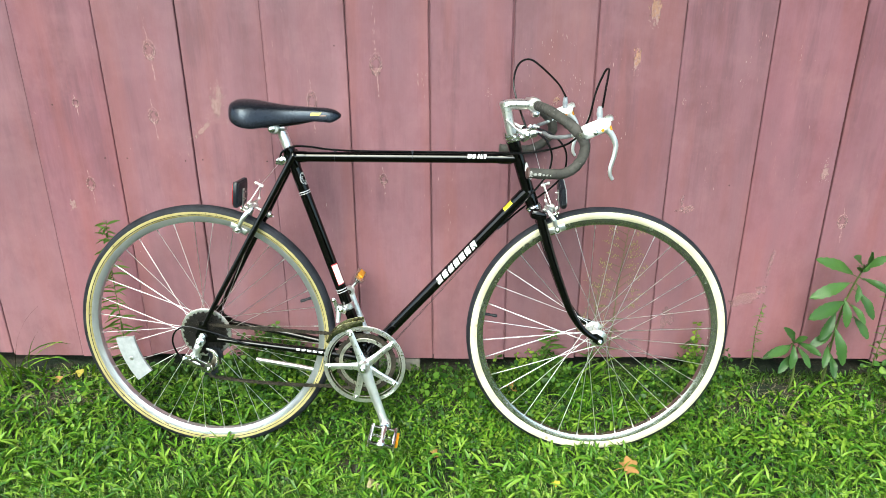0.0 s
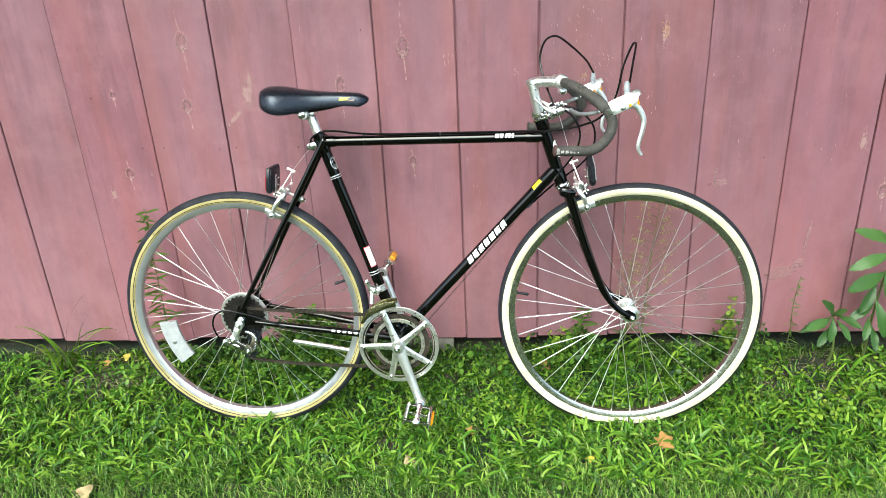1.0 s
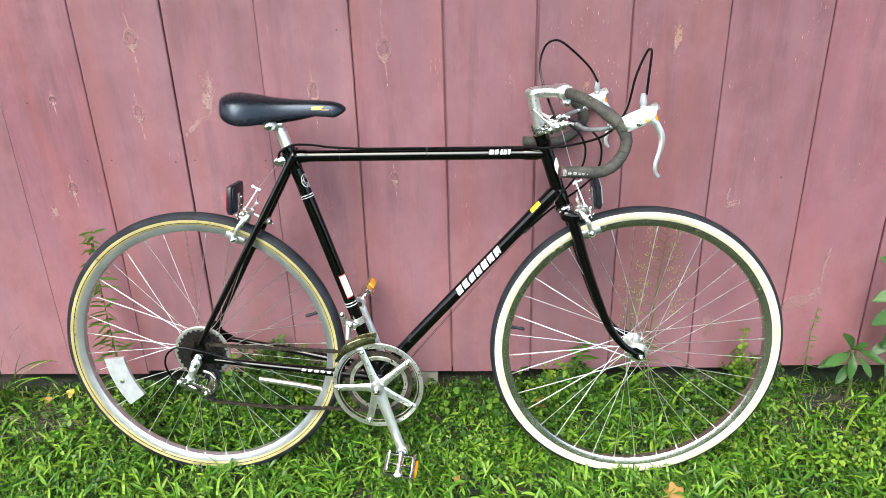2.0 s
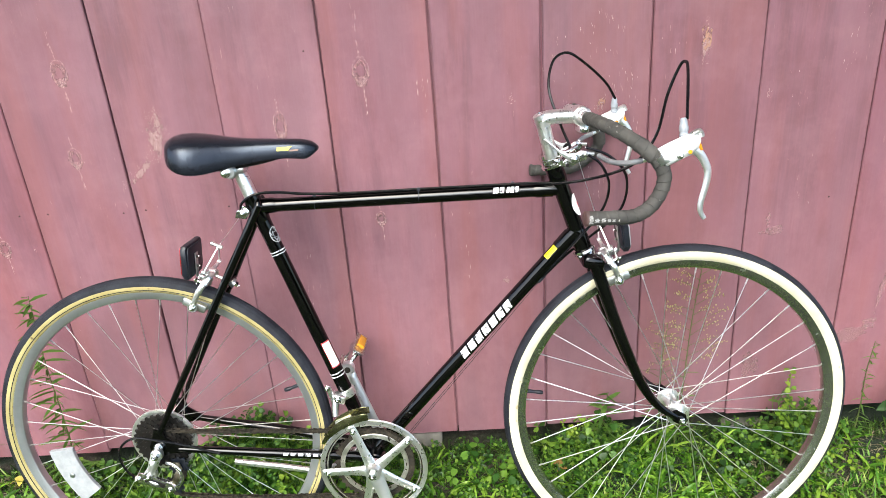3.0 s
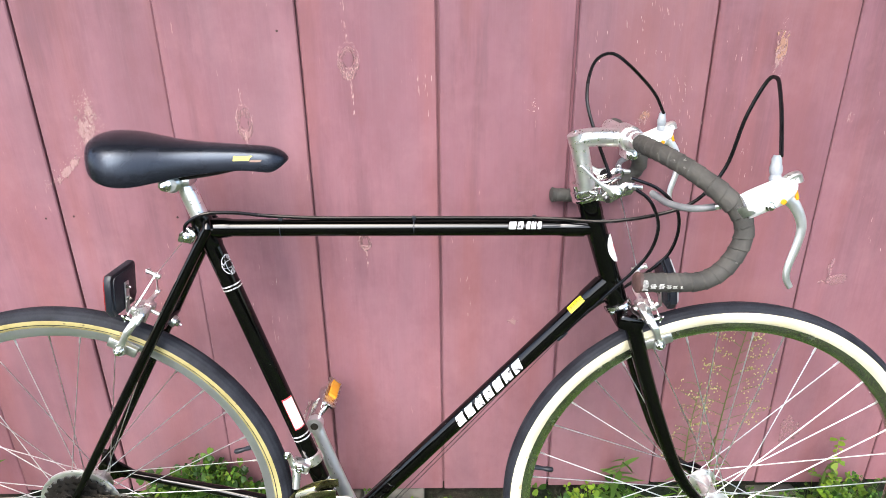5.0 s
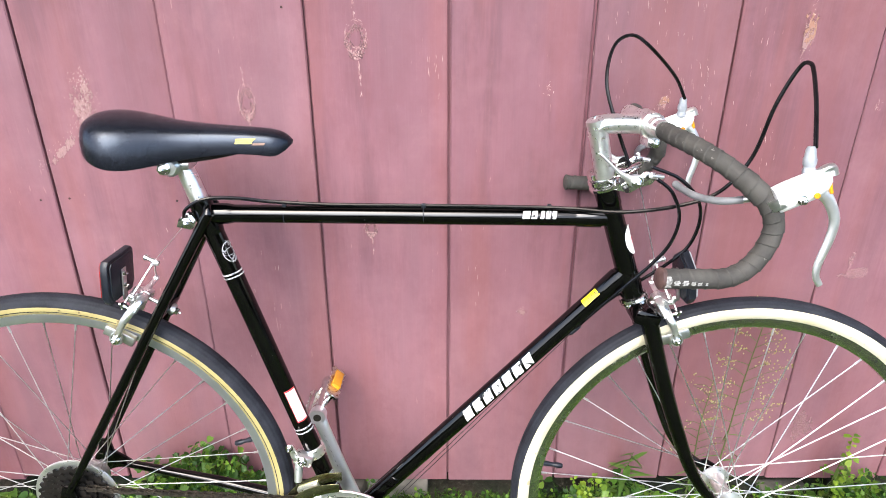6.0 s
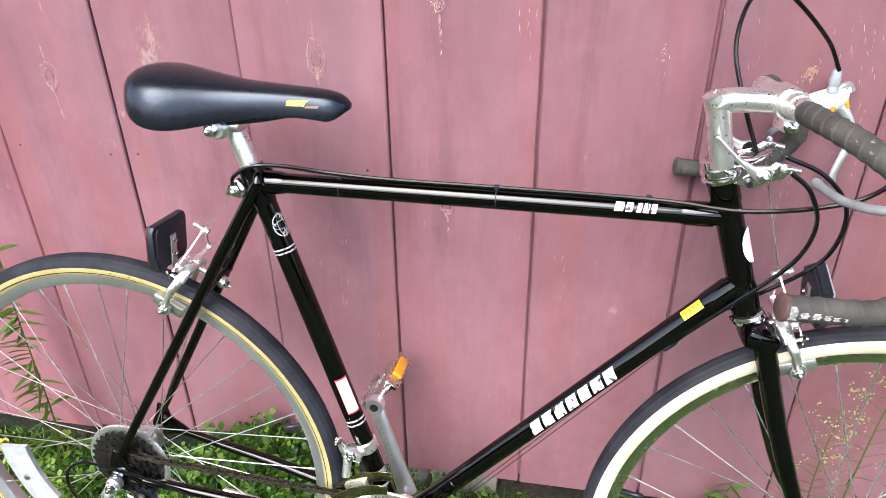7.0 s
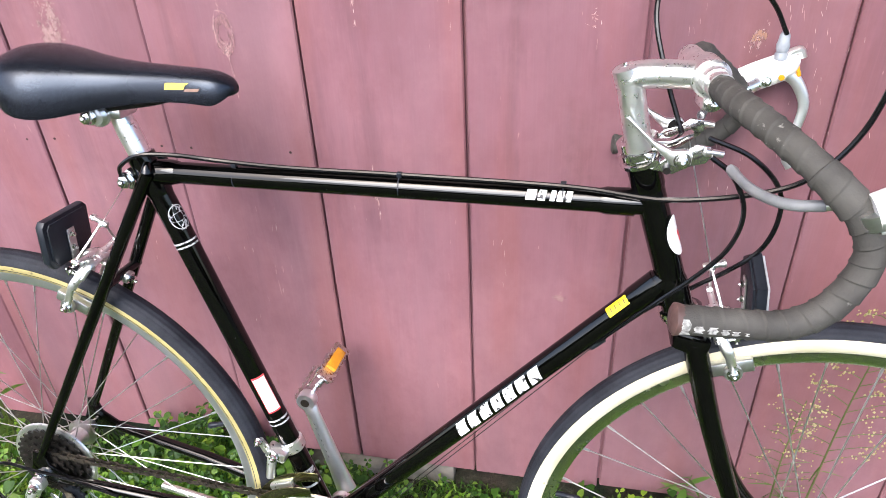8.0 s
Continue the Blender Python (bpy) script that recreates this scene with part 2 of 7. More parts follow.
    l.new(hue.outputs[0], p.inputs["Base Color"])
    l.new(ramp(n, l, mottle.outputs[0], [(0.3, (0.50,) * 3), (0.7, (0.74,) * 3)]).outputs[0], p.inputs["Roughness"])
    p.inputs["Specular IOR Level"].default_value = 0.35
    h = maths(n, l, "ADD", grain.outputs[0], maths(n, l, "MULTIPLY", saw.outputs[0], 0.35))
    bump(n, l, h, p, 0.20, 0.0012)
    return m


board_paint = board_material()


def worn_patch(name, tone, cut, scale, squash, ring=False, cover=0.8):
    """Broken paint: flakes of a lighter tone with gaps through which the painted board shows."""
    m, n, l, p = nodes_of(name)
    pos = n.new("ShaderNodeNewGeometry").outputs["Position"]
    v = stretched(n, l, pos, 1.0, 1.0, squash)
    a = noise_node(n, l, v, scale, 5.0, 0.62)
    b = noise_node(n, l, v, scale * 4, 3.0)
    co = n.new("ShaderNodeTexCoord").outputs["UV"]
    dist = n.new("ShaderNodeVectorMath")
    dist.operation = "LENGTH"
    l.new(co, dist.inputs[0])
    stops = [(0.30, (0.1, 0.1, 0.1)), (0.62, (1, 1, 1)), (0.80, (1, 1, 1)), (1.0, (0, 0, 0))] if ring else [(0.35, (1, 1, 1)), (1.0, (0, 0, 0))]
    edge = ramp(n, l, dist.outputs["Value"], stops).outputs[0]
    val = maths(n, l, "MULTIPLY", a.outputs[0], maths(n, l, "MULTIPLY_ADD", edge, 0.55, 0.6))
    fac = ramp(n, l, val, [(cut, (0, 0, 0)), (cut + 0.05, (1, 1, 1))]).outputs[0]
    l.new(ramp(n, l, b.outputs[0], [(0.35, tuple(c * 0.78 for c in tone)), (0.65, tone)]).outputs[0], p.inputs["Base Color"])
    p.inputs["Roughness"].default_value = 0.85
    l.new(maths(n, l, "MULTIPLY", fac, cover), p.inputs["Alpha"])
    return m


knot_wash = worn_patch("knot_wash", (0.313, 0.163, 0.163), 0.46, 190, 0.55, True, 0.50)
pale_wash = worn_patch("pale_wash", (0.367, 0.224, 0.218), 0.46, 170, 0.45, False, 0.75)
pale_smear = worn_patch("pale_smear", (0.335, 0.180, 0.188), 0.42, 40, 0.8, False, 0.48)
rust_flake = worn_patch("bare_wood_flake", (0.340, 0.184, 0.129), 0.50, 140, 0.40)


def fleck_material(name, tones):
    """Slivers of lifted paint and bare wood, each one in a tone of its own."""
    m, n, l, p = nodes_of(name)
    pick = n.new("ShaderNodeNewGeometry").outputs["Random Per Island"]
    l.new(ramp(n, l, pick, [(i / (len(tones) - 1), c) for i, c in enumerate(tones)]).outputs[0], p.inputs["Base Color"])
    p.inputs["Roughness"].default_value = 0.8
    return m


fleck_pale = fleck_material("pale_paint_slivers", [(0.270, 0.138, 0.140), (0.320, 0.180, 0.176), (0.380, 0.245, 0.232), (0.450, 0.340, 0.315)])
dark_nail = surface("dark_nail", (0.03, 0.015, 0.015), (0.06, 0.025, 0.02), 200, (0.6, 0.8), 0.3, 0.2)
# near black: shade in the gaps round the boards is put into the colour
dark_board = surface("near_black_boards", (0.0110, 0.0050, 0.0050), (0.0260, 0.0120, 0.0110), 6, (0.8, 0.95), 0.0, 0.3, 60)
stone = surface("grey_foundation_stone", (0.072, 0.0662, 0.0562), (0.216, 0.198, 0.166), 14, (0.8, 0.95), 0.0, 0.8, 130)


def soil_material():
    m, n, l, p = nodes_of("earth_and_lawn")
    pos = n.new("ShaderNodeNewGeometry").outputs["Position"]
    a = noise_node(n, l, pos, 5.0, 6.0, 0.6)
    b = noise_node(n, l, pos, 90.0, 5.0, 0.7)
    earth = ramp(n, l, b.outputs[0], [(0.3, (0.0145, 0.0106, 0.0066)), (0.55, (0.0396, 0.0297, 0.0198)), (0.75, (0.110, 0.092, 0.068))]).outputs[0]
    # lawn tone near black: shade under the grass blades put into the colour
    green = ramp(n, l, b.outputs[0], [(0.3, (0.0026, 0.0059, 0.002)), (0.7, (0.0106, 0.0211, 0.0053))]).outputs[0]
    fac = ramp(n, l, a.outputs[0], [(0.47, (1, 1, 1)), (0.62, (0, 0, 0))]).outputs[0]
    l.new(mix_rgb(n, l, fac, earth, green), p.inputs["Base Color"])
    p.inputs["Roughness"].default_value = 0.95
    bump(n, l, b.outputs[0], p, 0.8, 0.006)
    return m


soil = soil_material()


def leaf_material(name, tones, glow=0.35, rough=0.5, island=True, skew=1.0):
    """Leaf tissue: gloss over a tone picked leaf by leaf, and light passing through."""
    m, n, l, p = nodes_of(name)
    g = n.new("ShaderNodeNewGeometry")
    pick = g.outputs["Random Per Island"]
    if not island:
        pick = n.new("ShaderNodeObjectInfo").outputs["Random"]
    co = n.new("ShaderNodeTexCoord").outputs["Object"]
    blot = noise_node(n, l, co, 60.0, 3.0)
    col = ramp(n, l, pick, [((i / (len(tones) - 1)) ** skew, c) for i, c in enumerate(tones)]).outputs[0]
    col = mix_rgb(n, l, maths(n, l, "MULTIPLY", blot.outputs[0], 0.45), col, tuple(c * 0.55 for c in tones[0]))
    l.new(col, p.inputs["Base Color"])
    p.inputs["Roughness"].default_value = rough
    p.inputs["Specular IOR Level"].default_value = 0.22
    t = n.new("ShaderNodeBsdfTranslucent")
    l.new(mix_rgb(n, l, 0.5, col, (0.172, 0.238, 0.0198)), t.inputs["Color"])
    mx = n.new("ShaderNodeMixShader")
    mx.inputs[0].default_value = glow
    l.new(p.outputs[0], mx.inputs[1])
    l.new(t.outputs[0], mx.inputs[2])
    l.new(mx.outputs[0], n["Material Output"].inputs["Surface"])
    bump(n, l, blot.outputs[0], p, 0.25, 0.001)
    return m


grass_green = leaf_material("lawn_grass", [(0.0050, 0.0200, 0.0030), (0.0260, 0.0920, 0.0095), (0.095, 0.245, 0.0240), (0.205, 0.380, 0.0500), (0.310, 0.380, 0.0960)], 0.20, 0.42, True, 0.85)
# darker copy of the grass tones: shade between the blades put into the colour
shaded_green = leaf_material("shaded_fine_grass", [(0.0066, 0.0198, 0.0033), (0.0297, 0.0726, 0.0079), (0.0924, 0.165, 0.0198)], 0.15, 0.5)
fine_green = leaf_material("fine_mown_grass", [(0.030, 0.090, 0.010), (0.095, 0.225, 0.026), (0.190, 0.350, 0.055), (0.280, 0.400, 0.095), (0.340, 0.340, 0.150)], 0.2, 0.45, True, 0.8)
wild_green = leaf_material("wild_grass", [(0.0211, 0.066, 0.0066), (0.0726, 0.185, 0.0185), (0.172, 0.323, 0.0304), (0.251, 0.389, 0.0561)], 0.18, 0.24, True, 0.75)
straw = leaf_material("dry_straw", [(0.251, 0.211, 0.125), (0.343, 0.297, 0.198), (0.185, 0.145, 0.0858)], 0.15, 0.75)
clover_green = leaf_material("clover_leaf", [(0.0079, 0.0297, 0.0046), (0.0363, 0.106, 0.0119), (0.099, 0.205, 0.0224), (0.158, 0.257, 0.0317)], 0.15, 0.40, True, 0.75)
lime_green = leaf_material("lime_leaf", [(0.0792, 0.172, 0.0145), (0.152, 0.264, 0.0231), (0.238, 0.330, 0.0363)], 0.22, 0.4)
weed_green = leaf_material("broad_weed_leaf", [(0.0290, 0.076, 0.0190), (0.0450, 0.108, 0.0270), (0.0690, 0.150, 0.0380)], 0.20, 0.36, False)
feather_green = leaf_material("narrow_weed_leaf", [(0.0726, 0.152, 0.0297), (0.106, 0.198, 0.0396), (0.152, 0.238, 0.0594)], 0.32, 0.5)
stem_green = leaf_material("weed_stem", [(0.066, 0.099, 0.0264), (0.106, 0.125, 0.0396)], 0.1, 0.55)
seed_yellow = leaf_material("yellow_seed_heads", [(0.36, 0.32, 0.10), (0.52, 0.48, 0.26), (0.30, 0.22, 0.08)], 0.2, 0.7)
dead_leaf = leaf_material("dead_leaf", [(0.36, 0.185, 0.060), (0.46, 0.265, 0.110)], 0.2, 0.65, False)
pale_leaf = leaf_material("pale_dead_leaf", [(0.409, 0.317, 0.165), (0.462, 0.376, 0.218)], 0.2, 0.65, False)
yellow_leaf = leaf_material("yellow_leaf", [(0.462, 0.343, 0.0264), (0.495, 0.409, 0.0792)], 0.25, 0.6, False)


# ---- mesh helpers ----
class Geo:
    """Collects vertices and faces of one mesh."""

    def __init__(self):
        self.v, self.f, self.m = [], [], []

    def add(self, verts, faces, mi=0):
        k = len(self.v)
        self.v += [tuple(p) for p in verts]
        self.f += [tuple(i + k for i in q) for q in faces]
        self.m += [mi] * len(faces)
        return self

    def tube(self, pts, r, n=10, caps=True, mi=0, flat=1.0, swell=None):
        pts = [Vector(p) for p in pts]
        rs = r if isinstance(r, (list, tuple)) else [r] * len(pts)
        d0 = (pts[1] - pts[0]).normalized()
        ref = Vector((0, 1, 0)) if abs(d0.y) < 0.9 else Vector((1, 0, 0))
        side = d0.cross(ref).normalized()
        verts, faces = [], []
        for i, p in enumerate(pts):
            a, b = pts[max(i - 1, 0)], pts[min(i + 1, len(pts) - 1)]
            d = (b - a).normalized()
            side = (side - d * side.dot(d)).normalized()
            up = d.cross(side)
            for k in range(n):
                t = 2 * math.pi * k / n
                q = rs[i] + (swell(i, k) if swell else 0.0)
                verts.append(p + side * (q * math.cos(t)) + up * (q * flat * math.sin(t)))
        for i in range(len(pts) - 1):
            for k in range(n):
                a, b = i * n + k, i * n + (k + 1) % n
                faces.append((a, b, b + n, a + n))
        if caps:
            faces.append(tuple(range(n - 1, -1, -1)))
            faces.append(tuple((len(pts) - 1) * n + k for k in range(n)))
        return self.add(verts, faces, mi)

    def lathe(self, prof, centre, axis, n=24, closed=False, mis=None, caps=True):
        """Turns (radius, height) rows about the axis."""
        axis = Vector(axis).normalized()
        ref = Vector((1, 0, 0)) if abs(axis.x) < 0.9 else Vector((0, 0, 1))
        e1 = (ref - axis * ref.dot(axis)).normalized()
        e2 = axis.cross(e1)
        c = Vector(centre)
        k0, rows = len(self.v), len(prof)
        for rr, h in prof:
            for k in range(n):
                t = 2 * math.pi * k / n
                self.v.append(tuple(c + axis * h + (e1 * math.cos(t) + e2 * math.sin(t)) * rr))
        for i in range(rows if closed else rows - 1):
            j = (i + 1) % rows
            for k in range(n):
                k2 = (k + 1) % n
                self.f.append((k0 + i * n + k, k0 + i * n + k2, k0 + j * n + k2, k0 + j * n + k))
                self.m.append(mis[i] if mis else 0)
        if caps and not closed:
            self.f.append(tuple(k0 + k for k in range(n - 1, -1, -1)))
            self.f.append(tuple(k0 + (rows - 1) * n + k for k in range(n)))
            self.m += [0, 0]
        return self

    def box(self, centre, size, turn=None, edge=0.0, mi=0):
        bm = bmesh.new()
        bmesh.ops.create_cube(bm, size=1.0, matrix=Matrix.Diagonal((*size, 1)))
        if edge:
            bmesh.ops.bevel(bm, geom=bm.edges[:], offset=edge, segments=2, profile=0.5, affect="EDGES")
        m = Matrix.Translation(centre) @ (turn.to_4x4() if turn else Matrix())
        bm.verts.index_update()
        self.add([m @ v.co for v in bm.verts], [[v.index for v in f.verts] for f in bm.faces], mi)
        bm.free()
        return self

    def plate(self, outline, m, thick, edge=0.0, mi=0):
        """A flat outline (x, y) with thickness, laid by the matrix m."""
        bm = bmesh.new()
        f = bm.faces.new([bm.verts.new((x, y, -thick / 2)) for x, y in outline])
        r = bmesh.ops.extrude_face_region(bm, geom=[f])
        bmesh.ops.translate(bm, vec=(0, 0, thick), verts=[g for g in r["geom"] if isinstance(g, bmesh.types.BMVert)])
        if edge:
            bmesh.ops.bevel(bm, geom=[e for e in bm.edges if abs(e.verts[0].co.z - e.verts[1].co.z) < 1e-6], offset=edge, segments=2, profile=0.5, affect="EDGES")
        bmesh.ops.recalc_face_normals(bm, faces=bm.faces[:])
        bm.verts.index_update()
        self.add([m @ v.co for v in bm.verts], [[v.index for v in q.verts] for q in bm.faces], mi)
        bm.free()
        return self

    def moved(self, m):
        self.v = [tuple(m @ Vector(p)) for p in self.v]
        return self


def spline(pts, steps=6):
    """A smooth line through the points."""
    p = [Vector(q) for q in pts]
    p = [p[0] * 2 - p[1]] + p + [p[-1] * 2 - p[-2]]
    out = []
    for i in range(1, len(p) - 2):
        for k in range(steps):
            t = k / steps
            a, b, c, d = p[i - 1], p[i], p[i + 1], p[i + 2]
            out.append(0.5 * (2 * b + (c - a) * t + (2 * a - 5 * b + 4 * c - d) * t * t + (3 * b - a - 3 * c + d) * t ** 3))
    return out + [p[-2]]


def part(name, geo, material, parent, label="", angle=40):
    """Links collected geometry as one mesh object under a thing or a part."""
    me = bpy.data.meshes.new(name)
    me.from_pydata(geo.v, [], geo.f)
    mats = material if isinstance(material, (list, tuple)) else [material]
    for x in mats:
        me.materials.append(x)
    if len(mats) > 1:
        me.polygons.foreach_set("material_index", geo.m)
    me.polygons.foreach_set("use_smooth", [True] * len(me.polygons))
    me.set_sharp_from_angle(angle=radians(angle))
    me.update()
    ob = new(name, me)
    if parent is not None:
        ob.parent = parent
    if label:
        tagged(ob, label)
    return ob


def group_at(name, m, label, category, **kw):
    ob = new(name)
    ob.empty_display_size = 0.05
    ob.matrix_world = m
    return tagged(ob, label, category, **kw)


# ---- ground and barn wall ----
WALL_Y = 2.002
BOARD_FOOT = 0.118
WALL_TOP = 2.64


def ground_z(x, y):
    rise = 0.076 * min(max((y - 1.75) / 0.24, 0.0), 1.0) ** 1.3
    lumps = 0.010 * noise.noise(Vector((x * 2.3, y * 2.3, 0.3))) + 0.005 * noise.noise(Vector((x * 9, y * 9, 4.0)))
    return -0.006 + rise + (lumps if abs(x) < 6 and -4 < y < 2.4 else 0.0)


def build_ground():
    near_x = [-2.6 + 0.05 * i for i in range(107)]
    xs = [-900, -300, -80, -25, -9, -5, -3.6] + near_x + [3.6, 5, 9, 25, 80, 300, 900]
    near_y = [0.2 + 0.04 * i for i in range(53)]
    ys = [-900, -300, -80, -25, -9, -4, -2, -1, -0.4] + near_y + [2.5, 4, 9, 25, 80, 300, 900]
    g = Geo()
    verts = [(x, y, ground_z(x, y)) for y in ys for x in xs]
    w = len(xs)
    faces = [(j * w + i, j * w + i + 1, (j + 1) * w + i + 1, (j + 1) * w + i) for j in range(len(ys) - 1) for i in range(w - 1)]
    g.add(verts, faces)
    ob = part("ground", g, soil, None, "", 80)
    return tagged(ob, "earthy lawn sheet below grass and weeds", "ground", kind="structure")


ground = build_ground()

SEAMS = [-1.189, -0.967, -0.746, -0.523, -0.301, -0.081, 0.139, 0.358, 0.582, 0.816, 1.039]
while SEAMS[0] > -3.3:
    SEAMS.insert(0, round(SEAMS[0] - 0.225, 4))
while SEAMS[-1] < 3.3:
    SEAMS.append(round(SEAMS[-1] + 0.226, 4))

GAPS = {-1.189: 0.002, -0.967: 0.0026, -0.746: 0.0042, -0.523: 0.001, -0.301: 0.0038, -0.081: 0.0046, 0.139: 0.0046, 0.358: 0.0052, 0.582: 0.0032, 0.816: 0.0036, 1.039: 0.0052}
# factor on the colour of each board, mostly lower towards the right
BOARD_TONE = {-0.967: 0.94, -0.746: 0.97, -0.523: 0.97, -0.301: 0.97, -0.081: 0.93, 0.139: 0.86, 0.358: 0.87, 0.582: 0.90, 0.816: 0.90, 1.039: 0.89}
# box added behind the boards so the gaps between and below look dark
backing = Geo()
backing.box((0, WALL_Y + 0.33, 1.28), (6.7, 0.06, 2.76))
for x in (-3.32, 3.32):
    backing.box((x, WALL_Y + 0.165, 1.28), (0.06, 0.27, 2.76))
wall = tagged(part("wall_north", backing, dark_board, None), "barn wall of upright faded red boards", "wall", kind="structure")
found = Geo()
found.box((0, WALL_Y + 0.42, -0.03), (6.7, 0.10, 0.16))
foundation = tagged(part("foundation", found, stone, None), "low grey stone footing below the barn boards", "foundation", kind="structure")
for x, y, z, w, d, h, tip in ((-0.190, 0.030, 0.074, 0.130, 0.060, 0.075, 0.04), (-0.310, 0.024, 0.062, 0.110, 0.060, 0.060, -0.06), (-0.385, 0.024, 0.046, 0.070, 0.045, 0.045, 0.09), (0.640, 0.028, 0.052, 0.110, 0.040, 0.040, 0.03)):
    g = Geo().box((x, WALL_Y + y, z), (w, d, h), Matrix.Rotation(tip, 3, "Y") @ Matrix.Rotation(tip * 2, 3, "Z"), 0.008)
    part("foundation_stone", g, stone, foundation)

rng = random.Random(11)
boards = {}
for i in range(len(SEAMS) - 1):
    a, b = SEAMS[i], SEAMS[i + 1]
    ga, gb = (0.78 * GAPS.get(q, rng.choice([0.0022, 0.003, 0.0042, 0.005])) for q in (a, b))
    proud = rng.uniform(-0.0015, 0.0015)
    lo, hi = a + ga / 2, b - gb / 2
    foot = BOARD_FOOT + rng.uniform(-0.006, 0.006)
    wob = [rng.uniform(-0.0012, 0.0012) for _ in range(14)]
    zs = [foot + (WALL_TOP - foot) * k / 6 for k in range(7)]
    bev, th = 0.0022, 0.024
    verts, faces = [], []
    for k, z in enumerate(zs):
        l, r = lo + wob[k], hi + wob[k + 7]
        y0 = WALL_Y + proud
        verts += [(l, y0 + th, z), (l, y0 + bev, z), (l + bev, y0, z), (r - bev, y0, z), (r, y0 + bev, z), (r, y0 + th, z)]
    for k in range(6):
        for j in range(5):
            faces.append((k * 6 + j, k * 6 + j + 1, k * 6 + j + 7, k * 6 + j + 6))
    faces += [(5, 4, 3, 2, 1, 0)]
    g = Geo().add(verts, faces)
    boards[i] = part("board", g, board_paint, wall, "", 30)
    shade = BOARD_TONE.get(a, 0.95)
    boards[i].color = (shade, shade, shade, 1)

for x in SEAMS[1:-1]:
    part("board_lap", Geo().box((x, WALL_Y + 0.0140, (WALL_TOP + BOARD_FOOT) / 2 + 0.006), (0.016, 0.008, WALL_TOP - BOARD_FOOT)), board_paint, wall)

# unseen eave added over the wall for dark reflections: sloping boards, a fascia along their edge and rafters below
EAVE_Y, EAVE_Z, PITCH = 1.12, 2.46, 20.0
roof = tagged(part("roof", Geo().box((0, 1.84, 2.79), (6.9, 1.62, 0.03), Matrix.Rotation(radians(PITCH), 3, "X")), dark_board, None), "unseen dark board roof with a deep eave, added over the wall", "roof", kind="structure")
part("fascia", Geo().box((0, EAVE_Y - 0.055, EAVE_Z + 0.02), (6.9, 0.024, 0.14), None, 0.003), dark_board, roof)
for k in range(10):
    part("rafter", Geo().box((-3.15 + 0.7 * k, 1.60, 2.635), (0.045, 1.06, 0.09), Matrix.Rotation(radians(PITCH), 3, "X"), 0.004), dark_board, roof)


def board_at(x):
    for i in range(len(SEAMS) - 1):
        if SEAMS[i] <= x < SEAMS[i + 1]:
            return boards[i]
    return wall


def patch_on_board(name, x, z, w, h, material, lean=0.0, seed=0, level=0.0004, spikes=0.25):
    """A thin uneven flake of paint on a board; UV runs from its middle to its rim."""
    r = random.Random(seed)
    n = 22
    verts, faces, uvs = [(0, 0)], [], [(0, 0)]
    for ring in (0.5, 1.0):
        for k in range(n):
            t = 2 * math.pi * k / n
            s = ring * (1 + r.uniform(-spikes, spikes))
            verts.append((s * math.cos(t) * w / 2, s * math.sin(t) * h / 2))
            uvs.append((ring * math.cos(t), ring * math.sin(t)))
    for k in range(n):
        k2 = (k + 1) % n
        faces.append((0, 1 + k, 1 + k2))
        faces.append((1 + k, 1 + n + k, 1 + n + k2, 1 + k2))
    c, s = math.cos(lean), math.sin(lean)
    g = Geo().add([(x + px * c - pz * s, WALL_Y - 0.0021 - level, z + px * s + pz * c) for px, pz in verts], faces)
    ob = part(name, g, material, board_at(x))
    uv = ob.data.uv_layers.new(name="UVMap")
    for lp in ob.data.loops:
        uv.data[lp.index].uv = uvs[lp.vertex_index]
    return ob


def flecks(name, x, z, w, h, count, seed, style, tones, length=(0.003, 0.011), width=(0.0005, 0.0014), lean=0.0):
    """Many slivers of broken paint: round an oval, along a streak, or heaped in a blot that narrows upwards."""
    r = random.Random(seed)
    g = Geo()
    for k in range(count):
        if style == "ring":
            side = r.choice((-1, 1))
            a = radians(r.uniform(-90, 90) if count > 60 else r.triangular(-88, 80, -30))
            px, pz = side * math.cos(a) * w / 2 + r.gauss(0, w * 0.035), math.sin(a) * h / 2 + r.gauss(0, h * 0.02)
            way = math.atan2(math.cos(a) * h, -side * math.sin(a) * w) + r.gauss(0, 0.25)
        elif style == "streak":
            px, pz = r.gauss(0, w * 0.25), r.uniform(-h / 2, h / 2)
            way = math.pi / 2 + lean + r.gauss(0, 0.10)
            px -= math.tan(lean) * pz
        else:
            t = r.random() ** 1.4
            px, pz = r.gauss(0, w * 0.28) * (1 - 0.75 * t), (t - 0.5) * h
            px, pz = px * math.cos(lean) - pz * math.sin(lean), px * math.sin(lean) + pz * math.cos(lean)
            way = math.pi / 2 + lean + r.gauss(0, 0.7)
        ln, wd = r.uniform(*length) * 0.5, r.uniform(*width) * 0.5
        c, q = math.cos(way), math.sin(way)
        y = WALL_Y - 0.0024 - 0.0004 * r.random()
        rim = []
        for u, v in ((-1.0, 0.0), (-0.45, r.uniform(0.5, 1.0)), (0.1, r.uniform(0.4, 1.1)), (0.6, r.uniform(0.3, 0.9)), (1.0, 0.0), (0.5, -r.uniform(0.3, 0.9)), (0.0, -r.uniform(0.5, 1.1)), (-0.5, -r.uniform(0.4, 0.9))):
            rim.append((x + px + c * u * ln - q * v * wd, y, z + pz + q * u * ln + c * v * wd))
        g.add(rim, [tuple(range(8))])
    return part(name, g, tones, board_at(x))


